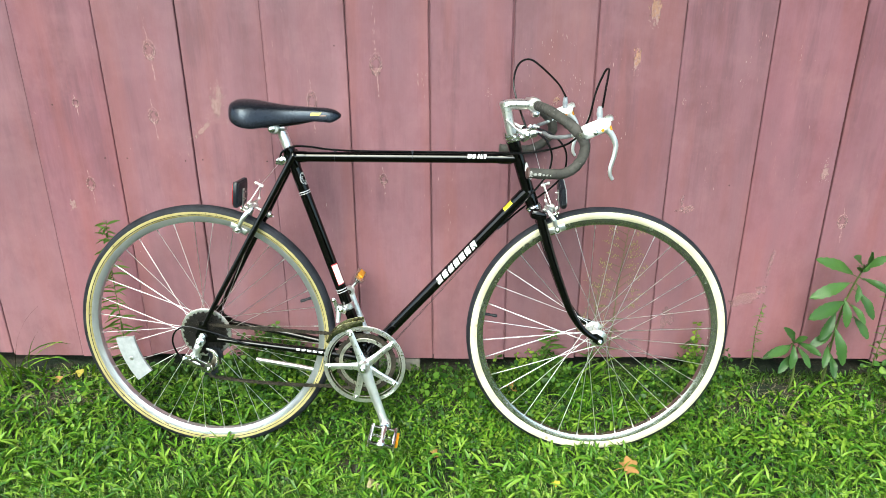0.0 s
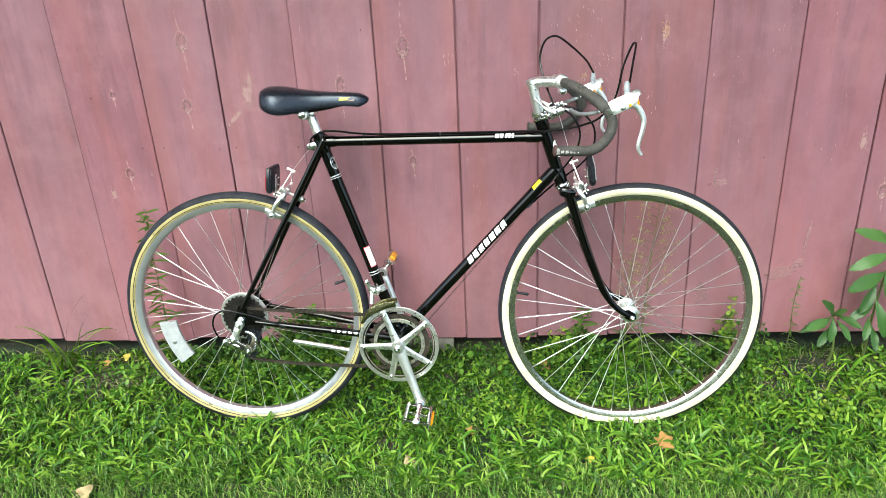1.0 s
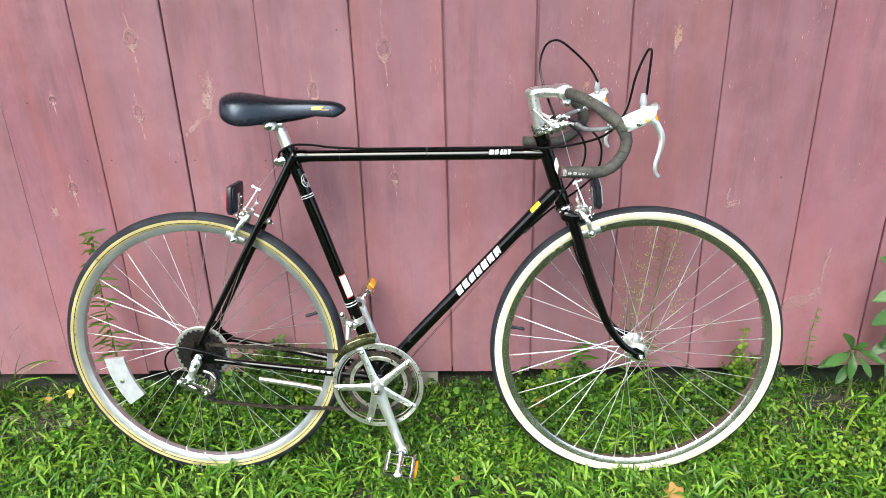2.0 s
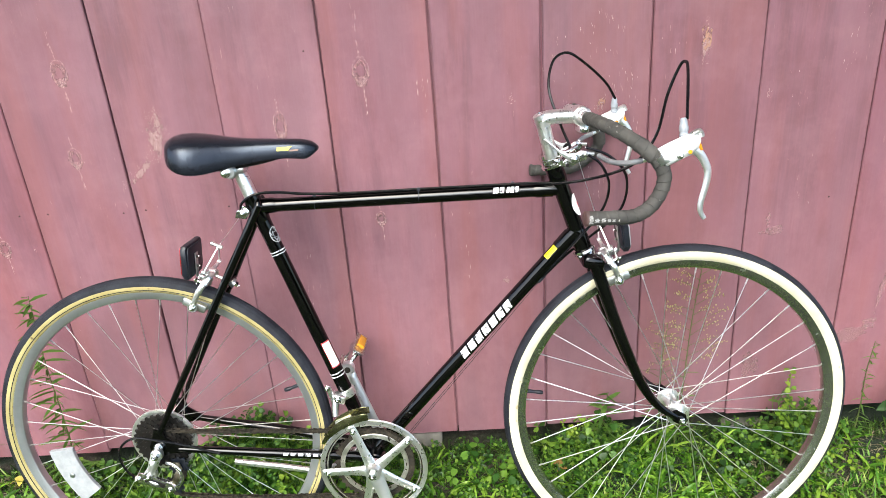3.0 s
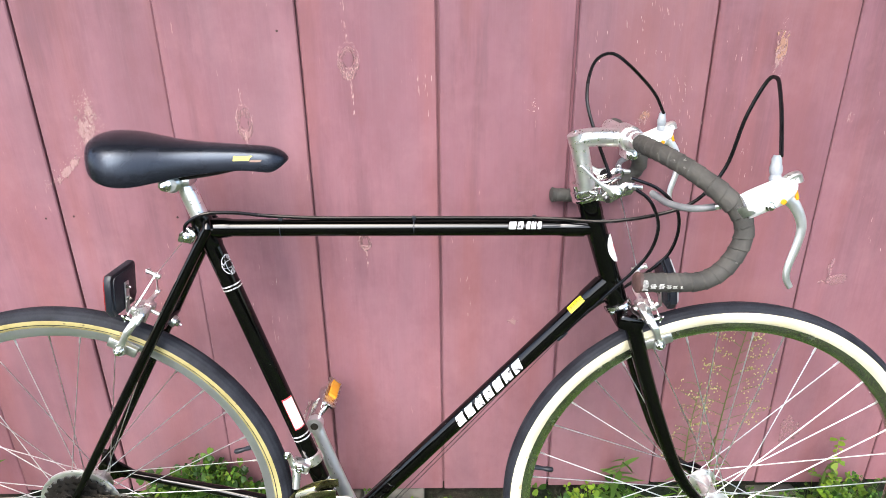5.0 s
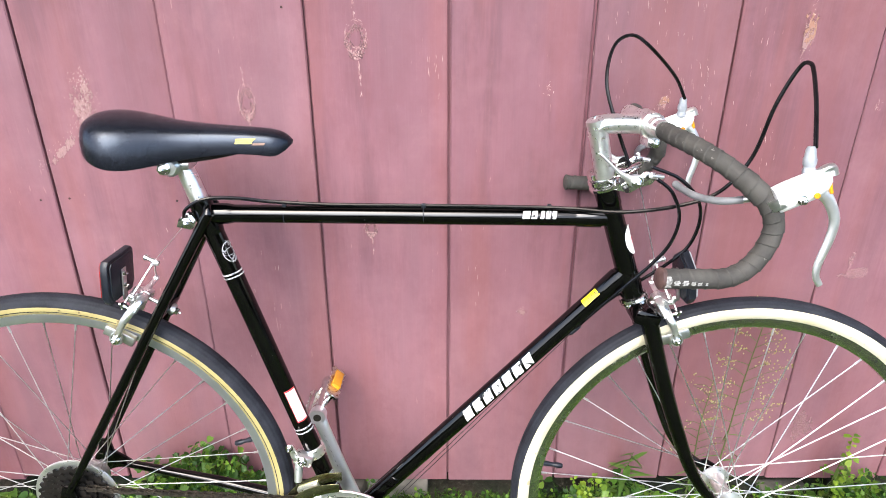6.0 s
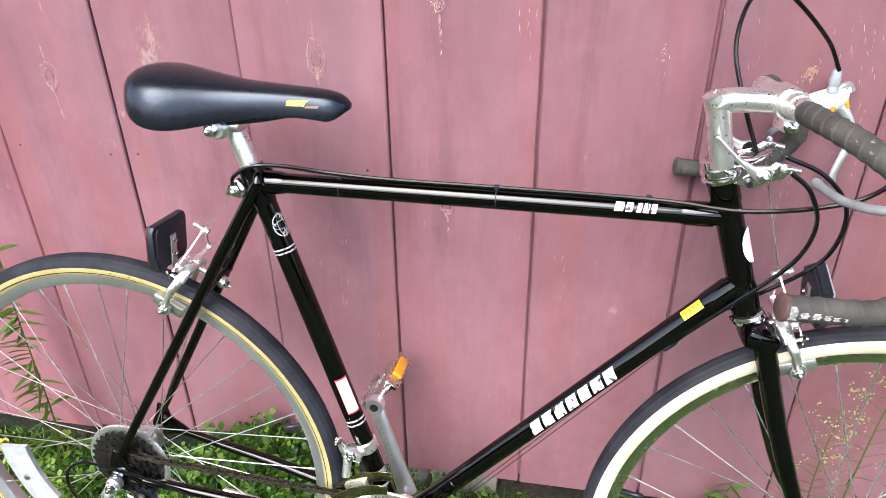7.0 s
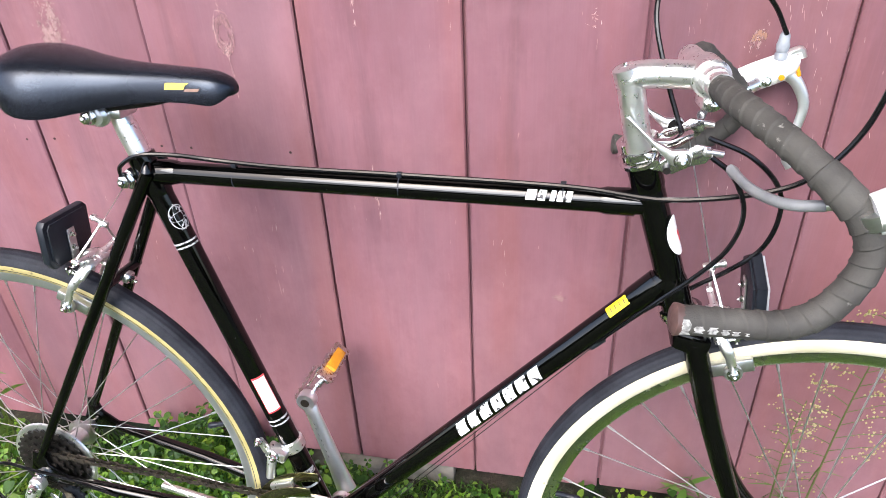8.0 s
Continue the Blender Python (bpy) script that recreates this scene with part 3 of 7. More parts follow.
def knot(x, z, w, h, seed, drip=1.0):
    """A knot under the paint: a broken oval of lifted flakes, thicker below, dark cracks inside, a run of flakes above and below it."""
    size = w * h / 0.0016
    patch_on_board("knot", x, z - h * 0.10, w * 0.95, h * 1.0, knot_wash, 0.0, seed, 0.0002, 0.10)
    flecks("paint_flake", x, z, w * 0.80, h * 0.85, int(48 + 48 * size), seed, "ring", fleck_pale, (0.0015, 0.0055), (0.0003, 0.0008))
    flecks("paint_flake", x, z - h * 0.40, w * 0.62, h * 0.34, int(24 + 44 * size), seed + 50, "blot", fleck_pale, (0.0012, 0.0042), (0.0004, 0.0014), math.pi)
    flecks("knot_crack", x, z, w * 0.42, h * 0.5, int(7 + 10 * size), seed + 70, "ring", dark_nail, (0.003, 0.008), (0.0003, 0.0006))
    flecks("paint_flake", x + w * 0.08, z - h * (0.60 + 0.45 * drip), w * 0.10, h * 0.9 * drip, int(8 + 14 * size * drip), seed + 60, "streak", fleck_pale, (0.003, 0.010), (0.0004, 0.0013), 0.04)
    flecks("paint_flake", x - w * 0.04, z + h * 0.66, w * 0.08, h * 0.5, int(5 + 8 * size), seed + 65, "streak", fleck_pale, (0.003, 0.009), (0.0004, 0.0011), 0.08)


knot(-0.8278, 1.0484, 0.040, 0.055, 1)
knot(-0.224, 1.0119, 0.040, 0.060, 2)
knot(-1.0556, 0.6799, 0.032, 0.042, 3)
knot(1.089, 0.5722, 0.034, 0.044, 4)
knot(-0.8435, 0.8735, 0.034, 0.046, 5)
knot(-0.4026, 0.914, 0.032, 0.060, 6)
knot(-0.2151, 0.6937, 0.026, 0.036, 7)
knot(-1.0537, 0.9081, 0.022, 0.026, 8)
for x, z in ((0.0749, 0.9338), (0.5997, 0.9111)):
    flecks("paint_flake", x, z, 0.014, 0.022, 16, int(x * 900), "blot", fleck_pale, (0.002, 0.006))
patch_on_board("paint_flake", 0.4655, 1.0247, 0.034, 0.085, rust_flake, 0.05, 21)
patch_on_board("paint_flake", 0.502, 1.1482, 0.050, 0.100, rust_flake, 0.05, 22)
patch_on_board("paint_flake", 0.2584, 0.915, 0.026, 0.034, rust_flake, -0.5, 23)
for x, z, w, h, count, lean in ((0.4655, 1.0247, 0.030, 0.10, 26, 0.0), (0.502, 1.1482, 0.045, 0.11, 40, 0.0), (0.2584, 0.915, 0.026, 0.040, 18, -0.5), (-0.665, 0.905, 0.055, 0.110, 130, 0.1), (-0.654, 0.934, 0.030, 0.070, 90, 0.0),
                                (-0.7113, 0.8469, 0.022, 0.130, 46, -0.8), (1.0111, 0.7204, 0.040, 0.070, 24, 0.0), (0.0532, 0.5258, 0.030, 0.018, 8, 0.0), (-1.12, 0.62, 0.03, 0.05, 14, 0.0)):
    patch_on_board("paint_flake", x, z - h * 0.1, w * 0.9, h * 0.9, pale_wash, lean, int(x * 1000) + 5000, 0.0002)
    flecks("paint_flake", x, z, w, h, int(count * 1.6), int(x * 1000) + 5000, "blot", fleck_pale, (0.0010, 0.0040), (0.0003, 0.0011), lean)
for x, z, w, h, count, lean in ((0.29, 1.01, 0.10, 0.20, 34, 0.20), (0.245, 0.80, 0.07, 0.22, 24, 0.08), (0.322, 0.86, 0.08, 0.22, 30, 0.12), (-0.105, 0.96, 0.02, 0.08, 10, 0.0), (-0.835, 1.168, 0.02, 0.14, 14, 0.0), (-0.225, 1.119, 0.016, 0.12, 12, 0.0),
                                (0.763, 1.01, 0.03, 0.16, 14, -0.2), (0.20, 0.93, 0.10, 0.26, 26, 0.15), (0.42, 0.90, 0.10, 0.30, 22, 0.10), (-0.02, 0.62, 0.10, 0.16, 8, 0.0), (0.68, 0.80, 0.10, 0.30, 12, 0.1), (-0.62, 0.60, 0.12, 0.25, 8, 0.0),
                                (-0.42, 0.55, 0.15, 0.30, 8, 0.0), (0.92, 0.85, 0.14, 0.40, 14, 0.05), (-0.95, 0.60, 0.16, 0.40, 10, 0.0)):
    flecks("paint_flake", x, z, w, h, count, int(x * 1000) + 7000, "streak", fleck_pale, (0.004, 0.014), (0.0004, 0.0010), lean)
patch_on_board("paint_flake", 0.8473, 0.3262, 0.120, 0.055, pale_smear, 0.35, 27)
patch_on_board("paint_flake", 0.8966, 0.3578, 0.060, 0.045, pale_smear, 0.1, 28, 0.0007)
patch_on_board("paint_flake", 0.9075, 0.4368, 0.016, 0.150, pale_smear, -0.08, 29)
patch_on_board("paint_flake", 0.6402, 0.6048, 0.075, 0.028, pale_smear, 0.15, 30)
patch_on_board("paint_flake", 0.6303, 0.6246, 0.014, 0.070, pale_smear, 0.0, 31, 0.0007)
patch_on_board("paint_flake", 0.6254, 0.259, 0.060, 0.085, pale_smear, 0.2, 40)

rng = random.Random(3)
for x, z in ((-0.3331, 1.0553), (-0.542, 0.743), (-0.494, 0.742), (-0.7235, 0.747), (-0.773, 0.744), (-0.938, 0.752), (-1.001, 0.752), (-0.338, 0.742), (-1.1207, 0.9012), (0.755, 0.675)):
    g = Geo().lathe([(0.0021, 0.0), (0.0019, 0.0006), (0.0008, 0.0009)], (x, WALL_Y - 0.0012, z), (0, -1, 0), 8)
    part("nail", g, dark_nail, board_at(x))


# ---- bicycle: x ahead, y towards the wall, z up in its own plane ----
LEAN, HEADING = -5.22, -0.74
BIKE = Matrix.Translation((-0.6755, 1.7303, -0.002)) @ Matrix.Rotation(radians(HEADING), 4, "Z") @ Matrix.Rotation(radians(LEAN), 4, "X") @ Matrix.Translation((0.003, 0, 0.003)) @ Matrix.Diagonal((0.9895, 1, 1, 1))
bicycle = group_at("bicycle", BIKE, "black enamelled ten-speed racing bicycle leaning on the barn wall", "bicycle")

REAR = Vector((0, 0, 0.343))
FRONT = Vector((1.041, 0, 0.343))
BB = Vector((0.4275, 0, 0.2645))
SEAT = Vector((0.250, 0, 0.815))
HEAD_T, HEAD_B = Vector((0.811, 0, 0.848)), Vector((0.864, 0, 0.688))
STEER_AXIS = (HEAD_T - HEAD_B).normalized()
BAR_TURN, WHEEL_TURN = 6.2, 1.2


def steered(deg):
    return Matrix.Translation(HEAD_B) @ Matrix.Rotation(radians(deg), 4, STEER_AXIS) @ Matrix.Translation(-HEAD_B)


FORK = steered(WHEEL_TURN)
BARS = Matrix.Translation((0.855, -0.012, 0)) @ Matrix.Rotation(radians(BAR_TURN), 4, "Z") @ Matrix.Translation((-0.855, 0, 0))


def round_again(c, dx):
    """Keeps a wheel truly round about its centre c."""
    return Matrix.Translation(c + Vector((dx, 0, -0.003))) @ Matrix.Diagonal((1 / 0.9895, 1, 1, 1)) @ Matrix.Translation(-c)


FRONT_FIT = round_again(FRONT, 0.004) @ FORK
REAR_FIT = round_again(REAR, -0.003)


def between(a, b, t):
    return Vector(a) * (1 - t) + Vector(b) * t


def bolt(parent, at, axis, r, length, material=chrome, name="bolt", m=None):
    """A hexagon head on a washer with a rounded nut end."""
    a = Vector(axis).normalized()
    at = Vector(at)
    g = Geo()
    g.lathe([(r * 1.5, -0.0012), (r * 1.5, 0.0)], at, a, 14)
    g.lathe([(r * 1.15, 0.0), (r * 1.2, r * 0.3), (r * 1.15, r * 1.1), (r * 0.8, r * 1.3)], at, a, 6)
    g.lathe([(r * 0.6, -length), (r * 0.6, 0.0)], at, a, 8)
    g.lathe([(r * 0.55, r * 1.3), (r * 0.5, r * 1.9), (r * 0.2, r * 2.1)], at, a, 8)
    if m is not None:
        g.moved(m)
    return part(name, g, material, parent)


# frame tubes
def lug(g, a, b, r, length, point=0.5):
    """A sleeve over a tube's end, thinned towards its far lip."""
    a, b = Vector(a), Vector(b)
    d = (b - a).normalized()
    g.tube([a, a + d * length * 0.8, a + d * length], [r + 0.0022, r + 0.0020, r + 0.0004], 20)


seat_tube = part("seat_tube", Geo().tube([BB, between(BB, SEAT, 0.5), SEAT + (SEAT - BB).normalized() * 0.012], 0.0143, 24), black_paint, bicycle)
tt_a, tt_b = Vector((0.252, 0, 0.808)), Vector((0.818, 0, 0.8055))
top_tube = part("top_tube", Geo().tube([tt_a, between(tt_a, tt_b, 0.5), tt_b], 0.0128, 24), black_paint, bicycle)
dt_a, dt_b = Vector((0.4275, 0, 0.2742)), Vector((0.847, 0, 0.7216))
down_tube = part("down_tube", Geo().tube([dt_a, between(dt_a, dt_b, 0.5), dt_b], 0.0141, 24), black_paint, bicycle)
head_tube = part("head_tube", Geo().tube([HEAD_B, between(HEAD_B, HEAD_T, 0.5), HEAD_T], 0.0155, 24), black_paint, bicycle)
g = Geo()
lug(g, tt_a, tt_b, 0.0128, 0.040)
lug(g, SEAT + (SEAT - BB).normalized() * 0.014, BB, 0.0143, 0.052)
part("seat_lug", g, black_paint, bicycle)
g = Geo()
lug(g, between(tt_b, tt_a, 0.018), tt_a, 0.0124, 0.036)
lug(g, HEAD_T, HEAD_B, 0.0148, 0.030)
part("upper_head_lug", g, black_paint, bicycle)
g = Geo()
lug(g, between(dt_b, dt_a, 0.012), dt_a, 0.0134, 0.040)
lug(g, HEAD_B, HEAD_T, 0.0148, 0.042)
part("lower_head_lug", g, black_paint, bicycle)
g = Geo().lathe([(0.0175, -0.035), (0.0195, -0.033), (0.0195, 0.033), (0.0175, 0.035)], BB, (0, 1, 0), 24)
lug(g, BB, SEAT, 0.0143, 0.042)
lug(g, dt_a, dt_b, 0.0141, 0.044)
part("bottom_bracket", g, black_paint, bicycle)
for s in (-1, 1):
    g = Geo()
    top = Vector((0.2615, s * 0.0165, 0.812))
    low = Vector((0.007, s * 0.060, 0.375))
    g.tube([top, between(top, low, 0.3), between(top, low, 0.8), low], [0.0078, 0.0079, 0.0068, 0.0056], 14)
    g.tube([top + Vector((0.001, -s * 0.004, 0.012)), top + Vector((0.0005, -s * 0.001, 0.006)), top], [0.0030, 0.0062, 0.0078], 14)
    part("seat_stay", g, black_paint, bicycle)
    g = Geo()
    a, c = Vector((0.416, s * 0.022, 0.272)), Vector((0.040, s * 0.058, 0.336))
    g.tube([a, Vector((0.34, s * 0.030, 0.286)), Vector((0.20, s * 0.046, 0.310)), c], [0.0105, 0.0102, 0.0092, 0.0066], 14)
    part("chain_stay", g, black_paint, bicycle)
    m = Matrix.Translation((0, s * 0.060, 0)) @ Matrix.Rotation(radians(90), 4, "X")
    g = Geo().plate([(-0.018, 0.346), (-0.010, 0.362), (-0.002, 0.386), (0.014, 0.382), (0.018, 0.362), (0.046, 0.342), (0.046, 0.328), (0.020, 0.328), (0.004, 0.322), (-0.014, 0.330)], m, 0.005, 0.0012)
    part("dropout", g, black_paint, bicycle)
g = Geo().tube([(0.1775, -0.034, 0.6635), (0.1775, 0.034, 0.6635)], 0.0062, 12)
part("brake_bridge", g, black_paint, bicycle)
g = Geo().tube([(0.365, -0.027, 0.281), (0.365, 0.027, 0.281)], 0.0058, 12)
part("chain_stay_bridge", g, black_paint, bicycle)


# decals on the tubes
def wrap(a, b, r, t0, t1, h0, h1, material, name, label, parent, steps=8, rise=0.0005, slant=0.0):
    """A thin skin round a tube from a to b: t along it in metres, h across it in degrees; 0 faces the camera side."""
    a, b = Vector(a), Vector(b)
    d = (b - a).normalized()
    near = Vector((0, -1, 0))
    up = near.cross(d)
    if up.z < 0:
        up = -up
    g = Geo()
    nt = 6
    verts = []
    for i in range(nt + 1):
        for k in range(steps + 1):
            h = radians(h0 + (h1 - h0) * k / steps)
            t = t0 + (t1 - t0) * i / nt + slant * (k / steps - 0.5)
            verts.append(a + d * t + (near * math.cos(h) + up * math.sin(h)) * (r + rise))
    faces = [(i * (steps + 1) + k, i * (steps + 1) + k + 1, (i + 1) * (steps + 1) + k + 1, (i + 1) * (steps + 1) + k) for i in range(nt) for k in range(steps)]
    g.add(verts, faces)
    return part(name, g, material, parent, label)


for k in range(7):
    t = 0.287 + k * 0.0213
    wrap(dt_a, dt_b, 0.0141, t, t + 0.0165, -24, 46, white_decal, "down_tube_mark", "worn white slanted block of the maker's mark", down_tube, slant=0.006)
wrap(dt_a, dt_b, 0.0141, 0.5425, 0.5725, 24, 72, yellow_decal, "tube_sticker", "small yellow sticker with dark print", down_tube)
for k in range(4):
    wrap(dt_a, dt_b, 0.0141, 0.5475 + k * 0.0060, 0.5491 + k * 0.0060, 36, 60, dark_decal, "sticker_print", "dark print bar", down_tube, 4, 0.0009)
for t0, t1 in ((0.446, 0.456), (0.4585, 0.466), (0.471, 0.476), (0.478, 0.4845), (0.4865, 0.4925)):
    wrap(tt_a, tt_b, 0.0128, t0, t1, 4, 52, white_decal, "top_tube_mark", "worn white block of the model mark", top_tube, 5, 0.0005, 0.002)
wrap(SEAT, BB, 0.0143, 0.0985, 0.1008, -100, 100, silver_decal, "seat_tube_band", "silver band", seat_tube, 14)
wrap(SEAT, BB, 0.0143, 0.1040, 0.1063, -100, 100, silver_decal, "seat_tube_band", "silver band", seat_tube, 14)


def drawn_line(pts, width, name, label):
    """A thin printed line on the seat tube; each point is a place along it and a place round it, both in metres."""
    d = (BB - SEAT).normalized()
    over = Vector((0, -1, 0)).cross(d)
    verts = []
    for i, (t, h) in enumerate(pts):
        a, b = pts[max(i - 1, 0)], pts[min(i + 1, len(pts) - 1)]
        dt, dh = b[0] - a[0], b[1] - a[1]
        k = math.hypot(dt, dh) or 1.0
        for q in (-1, 1):
            tt, hh = t - q * dh / k * width / 2, (h + q * dt / k * width / 2) / 0.0143
            verts.append(SEAT + d * tt + (Vector((0, -1, 0)) * math.cos(hh) + over * math.sin(hh)) * 0.0147)
    part(name, Geo().add(verts, [(2 * i, 2 * i + 1, 2 * i + 3, 2 * i + 2) for i in range(len(pts) - 1)]), globe_lines, seat_tube, label)


GT, GH = 0.0685, 0.0165
oval = lambda rt, rh, a0, a1, n=28: [(GT + rt * math.cos(a0 + (a1 - a0) * k / n), GH + rh * math.sin(a0 + (a1 - a0) * k / n)) for k in range(n + 1)]
drawn_line(oval(0.0150, 0.0118, 0, 2 * math.pi, 40), 0.0011, "globe_decal", "thin silver ring of a worn globe emblem")
for rt, rh, a0, a1 in ((0.0145, 0.0055, 0.3, 2.9), (0.0145, 0.0055, 3.4, 6.0), (0.0050, 0.0112, -1.4, 1.4), (0.0055, 0.0112, 1.8, 4.5)):
    drawn_line(oval(rt, rh, a0, a1), 0.0006, "globe_lines", "worn silver line drawing")
rng = random.Random(12)
for k in range(13):
    a, rr = rng.uniform(0, 6.28), 0.0095 * math.sqrt(rng.random())
    t, h = GT + 1.15 * rr * math.cos(a), GH + 0.9 * rr * math.sin(a)
    line = [(t, h)]
    for q in range(5):
        a += rng.uniform(-1.1, 1.1)
        line.append((line[-1][0] + 0.0017 * math.cos(a), line[-1][1] + 0.0013 * math.sin(a)))
    drawn_line(line, rng.uniform(0.0006, 0.0015), "globe_lines", "worn silver line drawing")
wrap(SEAT, BB, 0.0143, 0.302, 0.360, 2, 76, red_decal, "sticker_border", "red sticker border", seat_tube, 8, 0.0004)
wrap(SEAT, BB, 0.0143, 0.3045, 0.3575, 7, 71, plain_white, "seat_tube_sticker", "blank white sticker", seat_tube, 8, 0.0008)
for t in (0.372, 0.379):
    wrap(SEAT, BB, 0.0143, t, t + 0.0028, -100, 100, silver_decal, "seat_tube_band", "silver band", seat_tube, 14)
wrap(SEAT, BB, 0.0143, 0.465, 0.474, -90, 90, silver_decal, "seat_tube_band", "silver band", seat_tube, 14)
wrap(SEAT, BB, 0.0143, 0.490, 0.494, -90, 90, silver_decal, "seat_tube_band", "silver band", seat_tube, 14)
ns_a, ns_b = Vector((0.34, -0.030, 0.286)), Vector((0.20, -0.046, 0.310))
for k in range(6):
    wrap(ns_a, ns_b, 0.0098, 0.012 + k * 0.0150, 0.022 + k * 0.0150, 6, 38, globe_lines, "chain_stay_mark", "worn silver lettering bar", bicycle, 4, 0.0008)
# head badge
g = Geo()
mid = between(HEAD_B, HEAD_T, 0.52)
fwd = Vector((STEER_AXIS.z, 0, -STEER_AXIS.x))
verts = []
faces = [(0, 1 + k, 1 + (k + 1) % 20) for k in range(20)] + [(1 + k, 21 + k, 21 + (k + 1) % 20, 1 + (k + 1) % 20) for k in range(20)]
for ring, rr in ((0, 0.0), (1, 0.6), (2, 1.0)):
    for k in range(20 if ring else 1):
        t = 2 * math.pi * k / 20
        h = radians(24) + rr * 0.0125 * math.sin(t) / 0.0158
        verts.append(mid + STEER_AXIS * rr * 0.022 * math.cos(t) + (fwd * math.cos(h) + Vector((0, -1, 0)) * math.sin(h)) * 0.0178)
g.add(verts, faces)
badge = part("head_badge", g, plain_white, bicycle, "oval white and red head badge")
g = Geo().add([p + (fwd * 0.9 + Vector((0, -0.4, 0))) * 0.0006 - STEER_AXIS * 0.002 for p in [between(mid, Vector(q), 0.45) + (Vector(q) - mid).normalized() * 0.0 + fwd * 0.0098 for q in verts[1:21]]], [tuple(range(20))])
part("badge_shield", g, red_decal, badge, "red shield")


# wheels
def build_wheel(name, centre, m, sidewall, rim_metal, label, valve_angle, phase):
    ax = Vector((0, 1, 0))
    rim = Geo()
    rim.lathe([(0.3190, -0.0128), (0.3200, -0.0115), (0.3120, -0.0100), (0.3060, -0.0060), (0.3060, 0.0060), (0.3120, 0.0100), (0.3200, 0.0115), (0.3190, 0.0128),
               (0.3050, 0.0112), (0.2995, 0.0080), (0.2982, 0.0), (0.2995, -0.0080), (0.3050, -0.0112)], centre, ax, 120, True)
    wheel = part(name, rim.moved(m), rim_metal, bicycle, label)
    tyre = Geo()
    prof, mis = [], []
    k = 51
    for i in range(k):
        a = radians(-150 + 300 * i / (k - 1))
        rr = 0.0166 + (0.0005 if abs(math.degrees(a)) < 58 and i % 4 < 2 else 0.0)
        prof.append((0.3264 + rr * math.cos(a), rr * math.sin(a)))
        deg = abs(-150 + 300 * (i + 0.5) / (k - 1))
        if name == "rear_wheel":
            mis.append(0 if deg < 83 or 106 < deg < 113 else 1)
        else:
            mis.append(0 if deg < 69 else 1)
    tyre.lathe(prof, centre, ax, 128, False, mis, False)
    part("tyre", tyre.moved(m), [tread_rubber, sidewall], wheel, "thin black tyre with a light sidewall")
    for s in (-1, 1):
        for j in range(9):
            for sign, extra in ((1, 0.0), (-1, 20.0)):
                ra = radians(j * 40 + (10 if s > 0 else 0) + extra + phase)
                ha = ra + sign * radians(66)
                fl = 0.030 if name == "front_wheel" else 0.027
                hp = centre + Vector((math.cos(ha) * 0.0205, s * (fl + sign * 0.0012), math.sin(ha) * 0.0205))
                rp = centre + Vector((math.cos(ra) * 0.3000, s * 0.0025, math.sin(ra) * 0.3000))
                g = Geo().tube([hp, between(hp, rp, 0.955)], 0.00098 if name == "front_wheel" else 0.00085, 5)
                g.tube([between(hp, rp, 0.955), rp], 0.0017, 6)
                part("spoke", g.moved(m), spoke_metal if name == "front_wheel" else dull_spoke, wheel)
    va = radians(valve_angle)
    dirv = Vector((math.cos(va), 0, math.sin(va)))
    g = Geo().lathe([(0.0042, 0.0), (0.0040, 0.012), (0.0034, 0.014), (0.0034, 0.021), (0.0042, 0.022), (0.0044, 0.032), (0.0030, 0.034)], centre + dirv * 0.3005, -dirv, 10)
    part("valve", g.moved(m), black_plastic, wheel, "black rubber valve with cap")
    return wheel


front_wheel = build_wheel("front_wheel", FRONT, FRONT_FIT, cream_wall, front_rim_metal, "front wheel with chromed rim and wire spokes", 169.5, 3.4)
rear_wheel = build_wheel("rear_wheel", REAR, REAR_FIT, gum_wall, rear_rim_metal, "rear wheel with dull grey rim and wire spokes", 18.0, 2.5)
Y = Vector((0, 1, 0))
g = Geo().lathe([(0.006, -0.044), (0.0105, -0.043), (0.0115, -0.036), (0.0225, -0.0325), (0.0235, -0.0305), (0.0225, -0.0285), (0.0150, -0.026), (0.0125, -0.018), (0.0120, 0.0),
                 (0.0125, 0.018), (0.0150, 0.026), (0.0225, 0.0285), (0.0235, 0.0305), (0.0225, 0.0325), (0.0115, 0.036), (0.0105, 0.043), (0.006, 0.044)], FRONT, Y, 24)
part("front_hub", g.moved(FRONT_FIT), bright_alloy, front_wheel, "bright alloy hub")
for s in (-1, 1):
    bolt(front_wheel, FRONT + Y * (s * 0.0535), Y * s, 0.0066, 0.02, chrome, "axle_nut", FRONT_FIT)
g = Geo().lathe([(0.007, -0.028), (0.0235, -0.029), (0.0240, -0.027), (0.0235, -0.025), (0.016, -0.022), (0.014, 0.0), (0.016, 0.022), (0.0235, 0.025), (0.0240, 0.027), (0.0235, 0.029), (0.012, 0.032), (0.008, 0.050)], REAR, Y, 24)
part("rear_hub", g, alloy, rear_wheel, "alloy hub")
for s in (-1, 1):
    bolt(rear_wheel, REAR + Y * (s * 0.064), Y * s, 0.0066, 0.03, chrome, "axle_nut")
g = Geo().lathe([(0.020, -0.0305), (0.054, -0.0312), (0.062, -0.0345), (0.0675, -0.0330), (0.0685, -0.0305), (0.062, -0.0290), (0.020, -0.0285)], REAR, Y, 48, False, None, False)
part("spoke_guard", g, bright_alloy, rear_wheel, "round chromed spoke guard")


